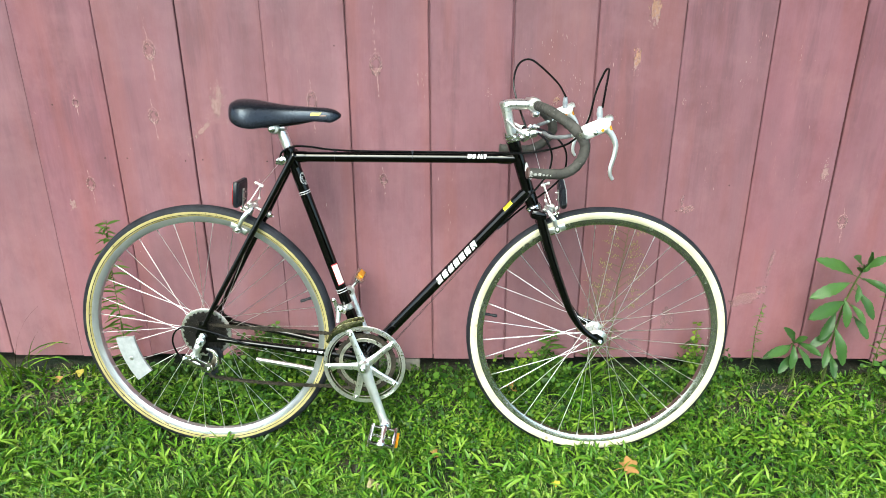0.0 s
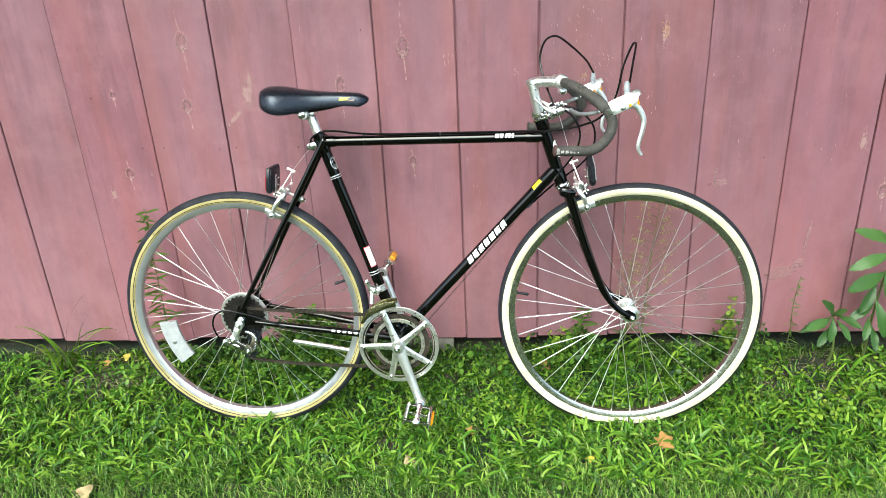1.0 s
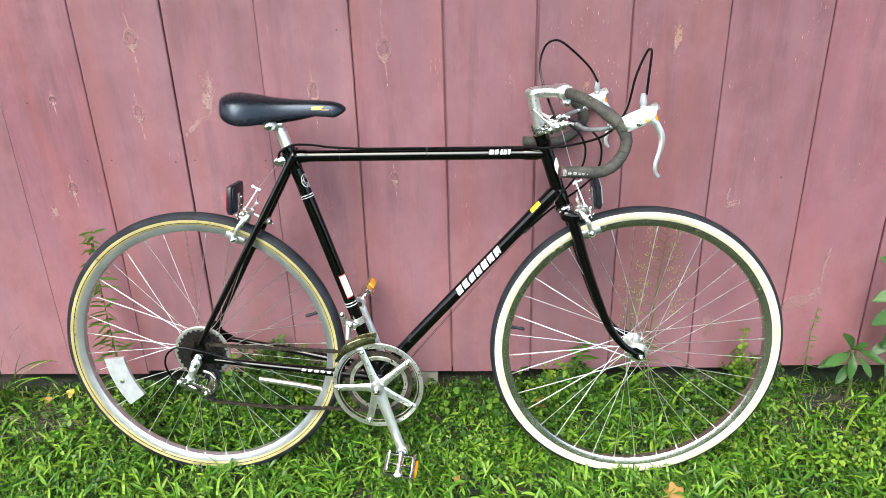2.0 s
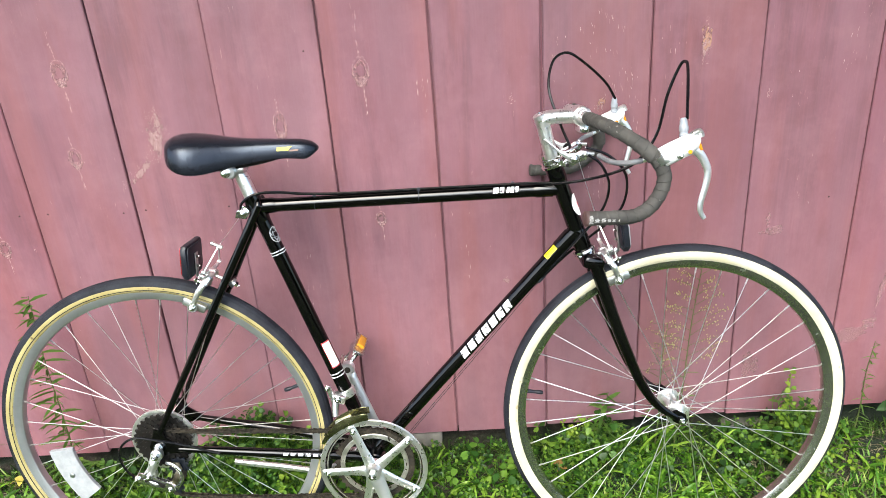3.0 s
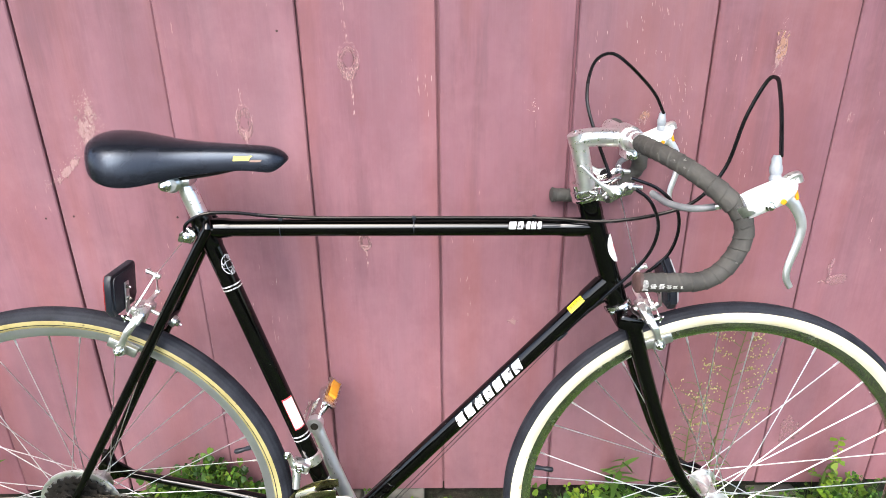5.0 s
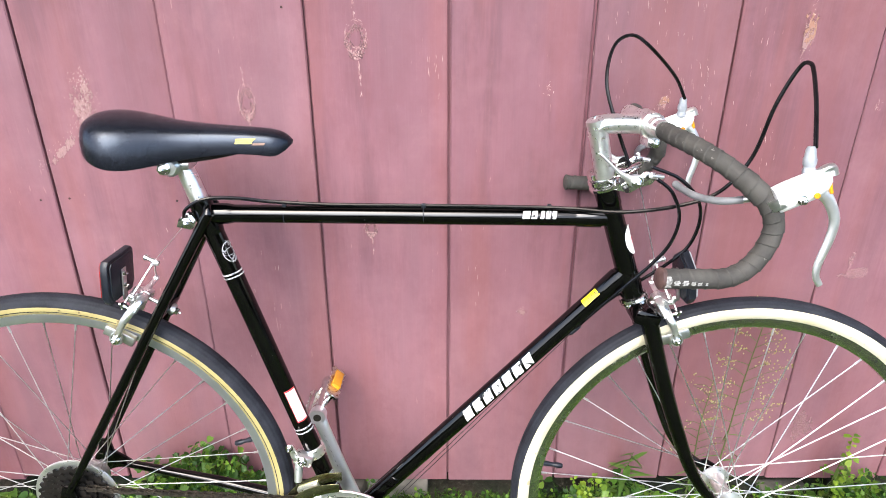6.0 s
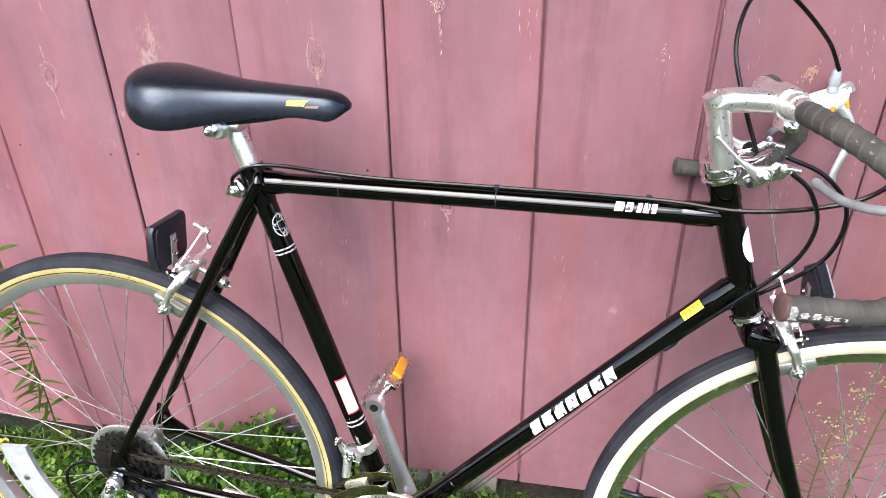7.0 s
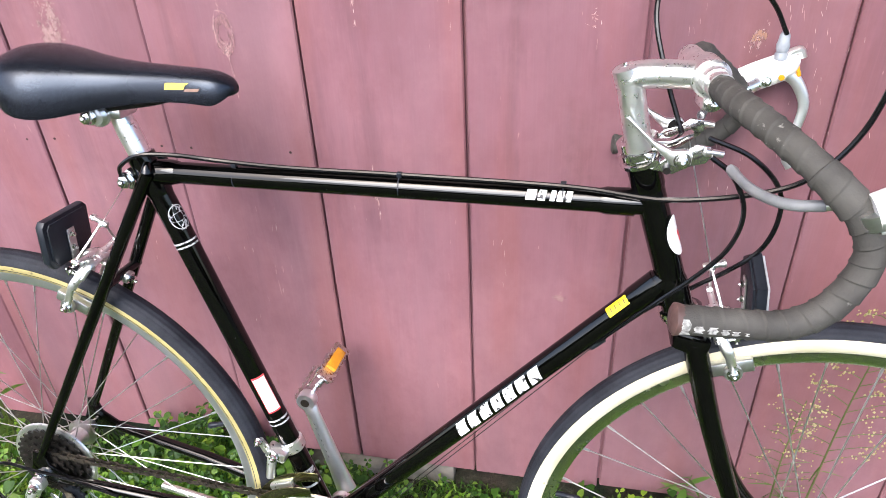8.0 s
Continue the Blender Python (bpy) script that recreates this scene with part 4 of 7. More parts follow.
def toothed(g, centre, y, r, teeth, thick, hole, depth=0.0042):
    """A sprocket with real teeth and a round hole."""
    n = teeth * 4
    outer = []
    for k in range(n):
        t = 2 * math.pi * k / n
        rr = r + (depth / 2 if k % 4 in (1, 2) else -depth / 2)
        outer.append((rr * math.cos(t), rr * math.sin(t)))
    verts, faces = [], []
    c = Vector(centre)
    for side in (-thick / 2, thick / 2):
        for px, pz in outer:
            verts.append(c + Vector((px, y + side, pz)))
        for k in range(n):
            t = 2 * math.pi * k / n
            verts.append(c + Vector((hole * math.cos(t), y + side, hole * math.sin(t))))
    for k in range(n):
        q = (k + 1) % n
        faces += [(k, q, n + q, n + k), (2 * n + q, 2 * n + k, 3 * n + k, 3 * n + q), (q, k, 2 * n + k, 2 * n + q), (n + k, n + q, 3 * n + q, 3 * n + k)]
    return g.add(verts, faces)


for y, teeth in ((-0.0365, 29), (-0.0420, 25), (-0.0472, 21), (-0.0522, 18), (-0.0570, 14)):
    g = toothed(Geo(), REAR, y, teeth * 0.0127 / 2 / math.pi, teeth, 0.0026, 0.017)
    part("sprocket", g, dark_metal, rear_wheel)
g = Geo().lathe([(0.018, -0.058), (0.020, -0.056), (0.020, -0.034), (0.018, -0.033)], REAR, Y, 20)
part("freewheel_body", g, dark_metal, rear_wheel)
# white wheel reflector between the spokes
g = Geo()
verts, faces = [], []
n = 12
for i in range(n + 1):
    a = radians(186 + 29.5 * i / n)
    for rr in (0.2110, 0.2150, 0.2570, 0.2610):
        for yy in (-0.0165, -0.0075):
            inset = 0.0018 if rr in (0.2110, 0.2610) and yy < -0.01 else 0.0
            verts.append((REAR.x + rr * math.cos(a), yy + inset, REAR.z + rr * math.sin(a)))
for i in range(n):
    o, p = i * 8, i * 8 + 8
    faces += [(o, o + 2, p + 2, p), (o + 2, o + 4, p + 4, p + 2), (o + 4, o + 6, p + 6, p + 4), (o + 1, p + 1, p + 3, o + 3), (o + 3, p + 3, p + 5, o + 5), (o + 5, p + 5, p + 7, o + 7), (o, p, p + 1, o + 1), (o + 6, o + 7, p + 7, p + 6)]
faces += [(0, 1, 3, 2), (2, 3, 5, 4), (4, 5, 7, 6)] + [tuple(n * 8 + q for q in f) for f in ((0, 2, 3, 1), (2, 4, 5, 3), (4, 6, 7, 5))]
g.add(verts, faces)
spoke_reflector = part("wheel_reflector", g, white_lens, rear_wheel, "curved white plastic wheel reflector")
a = radians(201)
g = Geo().lathe([(0.0055, 0.0), (0.0055, 0.0015), (0.003, 0.0025)], REAR + Vector((0.238 * math.cos(a), -0.0168, 0.238 * math.sin(a))), (0, -1, 0), 12)
part("reflector_screw", g, alloy, spoke_reflector)


# fork
for s in (-1, 1):
    path = spline([(0.880, s * 0.034, 0.668), (0.908, s * 0.039, 0.575), (0.938, s * 0.045, 0.490), (0.968, s * 0.049, 0.418), (1.000, s * 0.051, 0.372), (1.034, s * 0.052, 0.346)], 5)
    rs = [0.0128 - 0.0062 * (i / (len(path) - 1)) ** 1.2 for i in range(len(path))]
    part("fork_blade", Geo().tube(path, rs, 16).moved(FORK), black_paint, bicycle)
    m = Matrix.Translation((0, s * 0.052, 0)) @ Matrix.Rotation(radians(90), 4, "X")
    g = Geo().plate([(1.022, 0.358), (1.036, 0.362), (1.054, 0.350), (1.056, 0.336), (1.042, 0.330), (1.028, 0.338)], m, 0.0045, 0.001)
    part("fork_tip", g.moved(FORK), black_paint, bicycle)
g = Geo()
g.box((0.876, 0, 0.669), (0.040, 0.092, 0.024), Matrix.Rotation(radians(18), 3, "Y"), 0.007)
part("fork_crown", g.moved(FORK), black_paint, bicycle, "black fork crown")
for nm, at, d, rows in (
        ("lower_headset", HEAD_B, -STEER_AXIS, [(0.0172, -0.002), (0.0205, 0.0), (0.0215, 0.004), (0.0190, 0.007), (0.0200, 0.009), (0.0185, 0.014)]),
        ("upper_headset", HEAD_T, STEER_AXIS, [(0.0176, -0.002), (0.0212, 0.0), (0.0222, 0.004), (0.0200, 0.0065), (0.0170, 0.0075), (0.0215, 0.009), (0.0218, 0.0145), (0.0180, 0.016), (0.0190, 0.018), (0.0190, 0.025), (0.0150, 0.027)])):
    part(nm, Geo().lathe(rows, at, d, 24), chrome, bicycle, "worn chrome headset cups")

# stem and handlebar
STEM_TOP = Vector((0.7865, 0, 0.9385))
CLAMP = Vector((0.8575, 0, 0.9375))
g = Geo()
g.tube(spline([HEAD_T + STEER_AXIS * 0.02, STEM_TOP - STEER_AXIS * 0.018, STEM_TOP + Vector((0.004, 0, -0.004)), STEM_TOP + Vector((0.022, 0, 0.0)), CLAMP - Vector((0.012, 0, 0))], 5), [0.0126] * 8 + [0.0130] * 13, 18)
g.tube([STEM_TOP - STEER_AXIS * 0.010, STEM_TOP + STEER_AXIS * 0.0055, STEM_TOP + STEER_AXIS * 0.0080], [0.0128, 0.0126, 0.0095], 18)
stem = part("stem", g.moved(BARS), bright_alloy, bicycle, "scuffed bright alloy gooseneck stem")
g = Geo().lathe([(0.0150, -0.019), (0.0172, -0.017), (0.0172, 0.017), (0.0150, 0.019)], CLAMP, Y, 24)
g.box(CLAMP + Vector((0.004, 0, -0.021)), (0.018, 0.030, 0.016), None, 0.003)
part("bar_clamp", g.moved(BARS), bright_alloy, stem)
bolt(stem, CLAMP + Vector((0.004, -0.015, -0.022)), (0, -1, 0), 0.0052, 0.02, chrome, "clamp_bolt", BARS)
bolt(stem, STEM_TOP + STEER_AXIS * 0.0030, STEER_AXIS, 0.0040, 0.01, chrome, "stem_bolt", BARS)


def bar_line(s):
    pts = [(0.8575, s * 0.034, 0.9385), (0.860, s * 0.075, 0.937), (0.867, s * 0.113, 0.934), (0.880, s * 0.143, 0.926), (0.896, s * 0.166, 0.914), (0.913, s * 0.180, 0.899), (0.928, s * 0.186, 0.882),
            (0.937, s * 0.188, 0.861), (0.932, s * 0.190, 0.838), (0.914, s * 0.194, 0.815), (0.888, s * 0.197, 0.803), (0.855, s * 0.198, 0.803), (0.810, s * 0.199, 0.806)]
    if s < 0:
        return pts
    pts[0:1] = [(0.858, 0.058, 0.9383)]
    pts[2:10] = [(0.868, 0.122, 0.935), (0.884, 0.146, 0.922), (0.901, 0.161, 0.908), (0.916, 0.172, 0.894), (0.930, 0.181, 0.878), (0.939, 0.188, 0.858), (0.933, 0.194, 0.834), (0.914, 0.198, 0.813)]
    # the wall side is pushed in at the bend
    out = []
    for x, y, z in pts:
        k = min(max((z - 0.805) / 0.07, 0.0), 1.0) if y > 0.12 else 0.6
        out.append((x + (0.010 * k if y > 0.12 else 0.0), y * (1 - 0.12 * k), z))
    return out


g = Geo().tube([(0.8575, -0.05, 0.9385), (0.8575, 0.075, 0.9385)], 0.0118, 18)
g.tube([(0.8575, -0.036, 0.9385), (0.8575, 0.036, 0.9385)], 0.0128, 18)
handlebar = part("handlebar", g.moved(BARS), bright_alloy, bicycle, "drop handlebar with a bare alloy middle")
rng = random.Random(8)
for s in (-1, 1):
    path = spline(bar_line(s), 40)
    run = [0.0]
    for i in range(1, len(path)):
        run.append(run[-1] + (path[i] - path[i - 1]).length)
    rs = []
    for q in run:
        rs.append(0.0109 + (0.0012 if 0.150 < q < 0.185 else 0.0))
    lap = lambda i, k: 0.0010 * ((run[i] / 0.0150 + s * k / 24) % 1.0) ** 2.2
    part("bar_tape", Geo().tube(path, rs, 24, True, 0, 1.0, lap).moved(BARS), bar_tape, handlebar, "worn grey-brown cloth bar tape wound in overlapping turns")
    e = Vector(bar_line(s)[-1])
    d = (e - Vector(bar_line(s)[-2])).normalized()
    g = Geo().lathe([(0.0112, -0.004), (0.0124, 0.0005), (0.0124, 0.0025), (0.0095, 0.0045)], e, d, 18)
    part("bar_plug", g.moved(BARS), plug_brown if s < 0 else bar_tape, handlebar, "dull bar end plug")
    if s > 0:
        continue
    for k, (along, high, wide, tall) in enumerate(((0.004, 0.000, 0.0065, 0.013), (0.0135, -0.0005, 0.0065, 0.006), (0.0235, -0.0005, 0.0065, 0.006), (0.0325, -0.0010, 0.0050, 0.005), (0.0400, -0.0015, 0.0045, 0.004), (0.0480, -0.0015, 0.0020, 0.003))):
        c = e - d * along
        q = Geo()
        rows = 5
        r_out = 0.0121
        verts = []
        for i in range(rows):
            a = math.asin((high + tall * (i / (rows - 1) - 0.5)) / r_out)
            for q2 in (-0.5, 0.5):
                jag = 0.0012 * math.sin(7.1 * k + 2.3 * i + 4 * q2)
                verts.append(c + Vector((q2 * wide + jag, -math.cos(a) * r_out, math.sin(a) * r_out)))
        q.add(verts, [(2 * i, 2 * i + 1, 2 * i + 3, 2 * i + 2) for i in range(rows - 1)])
        part("tape_wear", q.moved(BARS), worn_white, handlebar, "rubbed white spot")


def brake_lever(s):
    """A lever hood on the bar's bend with its curved blade, an extension lever behind it and a cable nipple on top."""
    y = s * (0.192 if s < 0 else 0.173)
    at = BARS @ Matrix.Translation((0.0 if s < 0 else 0.010, 0, 0))
    g = Geo()
    body = [(0.930, y, 0.889), (0.944, y, 0.895), (0.962, y, 0.902), (0.977, y, 0.907), (0.987, y, 0.902)]
    g.tube(spline(body, 4), [0.0158, 0.0160, 0.0162, 0.0164, 0.0165, 0.0165, 0.0165, 0.0165, 0.0165, 0.0164, 0.0163, 0.0162, 0.0158, 0.0152, 0.0140, 0.0115, 0.007], 16, True, 0, 0.66)
    hood = part("brake_hood", g.moved(at), white_hood, handlebar, "pale metal brake lever body")
    g = Geo().lathe([(0.0148, -0.006), (0.0152, 0.0), (0.0148, 0.006)], (0.934, y * 0.975, 0.888), (0.45, 0, -0.89), 18)
    part("hood_band", g.moved(at), alloy, hood)
    blade = spline([(0.974, y, 0.902), (0.991, y, 0.890), (1.004, y, 0.866), (1.003, y, 0.842), (0.996, y, 0.815), (0.996, y, 0.799), (1.003, y, 0.787)], 5)
    k = len(blade)
    g = Geo().tube(blade, [0.0080 - 0.0042 * (i / (k - 1)) ** 0.8 for i in range(k)], 12, True, 0, 0.62)
    part("lever_blade", g.moved(at), satin_alloy, hood, "curved bright brake lever blade")
    g = Geo().box((0.9895, y, 0.903), (0.004, 0.010, 0.014), Matrix.Rotation(radians(-20), 3, "Y"), 0.001)
    g.lathe([(0.0032, 0.0), (0.0032, 0.0018), (0.001, 0.0022)], (0.970, y - 0.0110, 0.897), (0, -1, 0), 10)
    part("hood_mark", g.moved(at), amber_lens, hood, "small amber insert")
    g = Geo().tube(spline([(0.974, y, 0.918), (0.981, y, 0.923), (0.989, y, 0.925), (0.993, y, 0.917)], 4), 0.0045, 10, True, 0, 1.2)
    part("hood_lip", g.moved(at), bright_alloy, hood)
    g = Geo().lathe([(0.0066, 0.0), (0.0070, 0.005), (0.0058, 0.008), (0.0070, 0.011), (0.0072, 0.016), (0.0060, 0.020), (0.0056, 0.026), (0.0036, 0.030)], (0.967, y * 0.97, 0.916), (-0.02, -s * 0.10, 0.99), 12)
    part("cable_nipple", g.moved(at), grey_boot, hood, "pale grey ribbed cable boot")
    # extension lever below the tops
    line = spline([(0.945, y * 0.93, 0.890), (0.918, y * 0.84, 0.882), (0.892, y * 0.76, 0.876), (0.876, y * 0.60, 0.874), (0.866, y * 0.42, 0.879)], 6)
    g = Geo().tube(line, [0.0076] * 5 + [0.0040] * (len(line) - 5), 10, True, 0, 0.8)
    ext = part("extension_lever", g.moved(at), bright_alloy, hood, "extension brake lever with a grey sleeve")
    g = Geo().tube(line[7:], [0.0046] * (len(line) - 9) + [0.0056, 0.0044], 10, True, 0, 0.85)
    part("lever_sleeve", g.moved(at), grey_sleeve, ext, "grey plastic sleeve")
    bolt(hood, (0.955, y - 0.0112, 0.892), (0, -1, 0), 0.0036, 0.01, chrome, "pivot_screw", at)


brake_lever(-1)
brake_lever(1)


# cables
def cable(name, pts, r=0.0026, material=cable_black, label="black cable housing", n=8):
    return part(name, Geo().tube(spline(pts, 7), r, n), material, bicycle, label)


cable("front_brake_cable", [(0.9585, 0.161, 0.944), (0.9340, 0.145, 0.980), (0.8813, 0.1060, 1.0250), (0.8509, 0.0950, 1.0410), (0.8236, 0.0780, 1.0270), (0.8115, 0.0500, 0.9820), (0.8257, 0.0300, 0.9270), (0.8479, 0.0150, 0.8690)])
cable("rear_brake_cable", [(0.9924, -0.1780, 0.9440), (1.0045, -0.1400, 0.9820), (1.0167, -0.0980, 1.0120), (1.0197, -0.0800, 1.0210), (1.0136, -0.0680, 1.0150), (0.9975, -0.0580, 0.9690), (0.9843, -0.0470, 0.9020), (0.9540, -0.0400, 0.8560), (0.9075, -0.0360, 0.8350), (0.8338, -0.0300, 0.8225),
                           (0.765, -0.012, 0.8215), (0.700, -0.003, 0.8205), (0.560, -0.002, 0.8215), (0.430, -0.003, 0.8225), (0.350, -0.004, 0.8265), (0.300, -0.016, 0.8350),
                           (0.262, -0.026, 0.836), (0.236, -0.026, 0.822), (0.229, -0.020, 0.806)])
for xx in (0.365, 0.56, 0.735):
    g = Geo().lathe([(0.01285, -0.0008), (0.0130, 0.0), (0.01285, 0.0008)], (xx, 0, 0.807), (1, 0, 0), 20, False, None, False)
    g.box((xx, -0.002, 0.8215), (0.006, 0.006, 0.006), None, 0.001)
    part("cable_clip", g, black_plastic, top_tube, "small black cable clip")
cable("front_shift_cable", [(0.866, -0.046, 0.873), (0.888, -0.046, 0.855), (0.903, -0.042, 0.820), (0.898, -0.034, 0.780), (0.876, -0.024, 0.742), (0.845, -0.014, 0.704), (0.800, -0.008, 0.655), (0.776, -0.004, 0.626)], 0.0025)
cable("rear_shift_cable", [(0.866, -0.020, 0.882), (0.905, -0.020, 0.866), (0.936, -0.012, 0.835), (0.944, -0.006, 0.800), (0.936, 0.002, 0.762), (0.912, 0.010, 0.732), (0.880, 0.014, 0.706), (0.836, 0.014, 0.674), (0.790, 0.010, 0.634)], 0.0025)
g = Geo().tube([(0.777, -0.004, 0.627), (0.790, -0.004, 0.640)], 0.0040, 10)
part("cable_stop", g, black_plastic, down_tube)
under = (dt_b - dt_a).normalized().cross(Vector((0, 1, 0)))
under = under if under.z < 0 else -under
for off in (-0.006, 0.006):
    a = Vector((0.778, off, 0.628))
    b = dt_a + Vector((0.02, off, 0.0)) + under * 0.018
    part("shift_wire", Geo().tube([a, b], 0.0006, 5), dark_metal, bicycle, "thin bare gear wire")
cable("derailleur_cable", [(0.122, -0.062, 0.322), (0.060, -0.072, 0.352), (0.010, -0.082, 0.372), (-0.030, -0.086, 0.382), (-0.058, -0.088, 0.368), (-0.068, -0.088, 0.340), (-0.060, -0.086, 0.308), (-0.046, -0.084, 0.290)], 0.0024)

# stem shifters
for s, lev in ((-1, 0.0), (1, 0.006)):
    piv = Vector((0.842, s * 0.040, 0.868 + lev))
    m = Matrix.Translation(piv) @ Matrix.Rotation(radians(90), 4, "X")
    g = Geo().plate([(-0.053, 0.036), (-0.050, 0.037), (-0.026, 0.016), (-0.010, 0.008), (0.004, 0.009), (0.009, 0.003), (0.008, -0.005), (0.000, -0.009), (-0.009, -0.006), (-0.018, 0.003), (-0.032, 0.015)], m, 0.0075, 0.0018)
    lever = part("shift_lever", g, bright_alloy, bicycle, "bright metal stem-mounted gear lever")
    bolt(lever, piv + Vector((0, s * 0.004, -0.001)), (0, s, 0), 0.0052, 0.008, chrome, "wing_screw")
    g = Geo().plate([(-0.026, -0.014), (-0.006, -0.018), (0.008, -0.010), (0.022, -0.006), (0.027, 0.001), (0.025, 0.010), (0.012, 0.011), (0.004, 0.004), (-0.012, -0.002)], Matrix.Translation(piv - Vector((0, s * 0.008, 0))) @ Matrix.Rotation(radians(90), 4, "X"), 0.004, 0.001)
    part("shift_bracket", g, chrome, lever)
    g = Geo().tube([piv + Vector((-0.012, -s * 0.006, -0.012)), piv + Vector((-0.012, s * 0.002, -0.012))], 0.0035, 10)
    g.lathe([(0.0080, 0.0), (0.0084, 0.0015), (0.0080, 0.003)], piv - Vector((0, s * 0.004, 0)), (0, s, 0), 18)
    part("friction_washer", g, dark_metal, lever, "dark friction washer")
    g = Geo().tube([piv + Vector((0.020, -s * 0.004, 0.006)), piv + Vector((0.036, -s * 0.005, 0.004))], [0.0042, 0.0032], 10)
    part("cable_ferrule", g, bright_alloy, lever)
g = Geo().lathe([(0.0195, -0.005), (0.0205, -0.004), (0.0205, 0.004), (0.0195, 0.005)], HEAD_T + STEER_AXIS * 0.022, STEER_AXIS, 22)
g.tube([(0.820, -0.034, 0.858), (0.830, 0.034, 0.862)], 0.005, 10)
part("shifter_clamp", g, chrome, bicycle)
# front cable hanger
g = Geo().plate([(-0.008, -0.004), (0.018, -0.003), (0.034, 0.008), (0.034, 0.014), (0.014, 0.006), (-0.008, 0.005)], Matrix.Translation((0.818, 0, 0.872)) @ Matrix.Rotation(radians(90), 4, "X"), 0.012, 0.001)
part("cable_hanger", g.moved(BARS), chrome, bicycle)


# brakes
def caliper(name, bridge, fwd, down, m, label, out, drop, rise):
    """A centre-pull brake: an arched plate on its bolt, two arms that cross over the tyre, springs, pads at the rim, a yoke above."""
    side = Vector((0, 1, 0))
    fwd, down = Vector(fwd).normalized(), Vector(down).normalized()
    bridge = Vector(bridge)
    c = bridge + fwd * (0.020 + out)
    g = Geo().tube([bridge - fwd * 0.020, c + fwd * 0.008], 0.0032, 10)
    for p, q in ((-1, 1), (1, -1)):
        g.tube(spline([c + side * (p * 0.030) + down * 0.014 - fwd * 0.006, c + side * (p * 0.021) - down * 0.001 - fwd * 0.007, c - down * 0.007 - fwd * 0.007, c - side * (p * 0.004) - down * 0.007 - fwd * 0.007], 5), [0.0052] * 6 + [0.0060] * 10, 10, True, 0, 0.5)
    g.lathe([(0.0075, 0.0), (0.0085, 0.002), (0.0085, 0.006), (0.0050, 0.009)], c + fwd * 0.004, fwd, 16)
    body = part(name, g.moved(m), bright_alloy, bicycle, label)
    bolt(body, bridge - fwd * 0.0145, -fwd, 0.0046, 0.006, chrome, "bridge_nut", m)
    g = Geo().lathe([(0.0085, -0.003), (0.0092, 0.0), (0.0085, 0.003)], bridge - fwd * 0.0105, fwd, 14)
    part("bridge_washer", g.moved(m), alloy, body)
    yoke = c - down * rise + fwd * 0.002
    for s in (-1, 1):
        f = fwd * (s * 0.0030)
        end = c - side * (s * 0.036) - down * 0.013 + f
        pts = [c + side * (s * 0.031) + down * (drop + 0.004), c + side * (s * 0.035) + down * (drop * 0.55), c + side * (s * 0.030) + down * 0.013 + f, c + side * (s * 0.012) - down * 0.001 + f, c - side * (s * 0.014) - down * 0.007 + f, end]
        g = Geo().tube(spline(pts, 5), [0.0050] * 6 + [0.0058] * 5 + [0.0064] * 5 + [0.0050] * 5 + [0.0036] * 5, 12, True, 0, 0.62)
        g.lathe([(0.0042, -0.003), (0.0046, 0.0), (0.0042, 0.003)], end, fwd, 10)
        arm = part("caliper_arm", g.moved(m), bright_alloy, body, "bright curved caliper arm")
        bolt(arm, c + side * (s * 0.028) + down * 0.012 + fwd * 0.009, fwd, 0.0040, 0.010, chrome, "pivot_bolt", m)
        g = Geo().tube(spline([c + side * (s * 0.027) + down * 0.020 + fwd * 0.010, c + side * (s * 0.022) + down * 0.006 + fwd * 0.011, c + side * (s * 0.004) - down * 0.003 + fwd * 0.011, c - side * (s * 0.016) + down * 0.002 + fwd * 0.010], 5), 0.0011, 6)
        part("return_spring", g.moved(m), spoke_metal, body, "thin curved return spring")
        pad = c + side * (s * 0.0185) + down * drop
        rotm = Matrix((fwd, side, -down)).transposed()
        g = Geo().box(pad, (0.046, 0.011, 0.016), rotm, 0.002)
        part("pad_holder", g.moved(m), alloy, arm, "metal brake pad holder")
        g = Geo().box(pad - side * (s * 0.0056), (0.040, 0.004, 0.009), rotm, 0.001)
        part("brake_pad", g.moved(m), black_plastic, arm)
        g = Geo().lathe([(0.0095, 0.0), (0.0100, 0.003), (0.0095, 0.005)], pad + side * (s * 0.010), side * s, 16)
        part("pad_washer", g.moved(m), alloy, arm)
        bolt(arm, pad + side * (s * 0.016), side * s, 0.0046, 0.008, chrome, "pad_nut", m)
        g = Geo().tube([end, between(end, yoke, 0.45), yoke + side * (-s * 0.003)], [0.0019, 0.0016, 0.0013], 6)
        part("straddle_wire", g.moved(m), spoke_metal, body)
    g = Geo().lathe([(0.0030, -0.008), (0.0044, -0.007), (0.0046, 0.002), (0.0032, 0.004), (0.0032, 0.010), (0.0046, 0.011), (0.0040, 0.015)], yoke, fwd, 12)
    g.tube([yoke - side * 0.005 + down * 0.004, yoke + down * 0.001, yoke + side * 0.005 + down * 0.004], [0.0026, 0.0034, 0.0026], 8)
    part("cable_yoke", g.moved(m), bright_alloy, body)
    return body, yoke


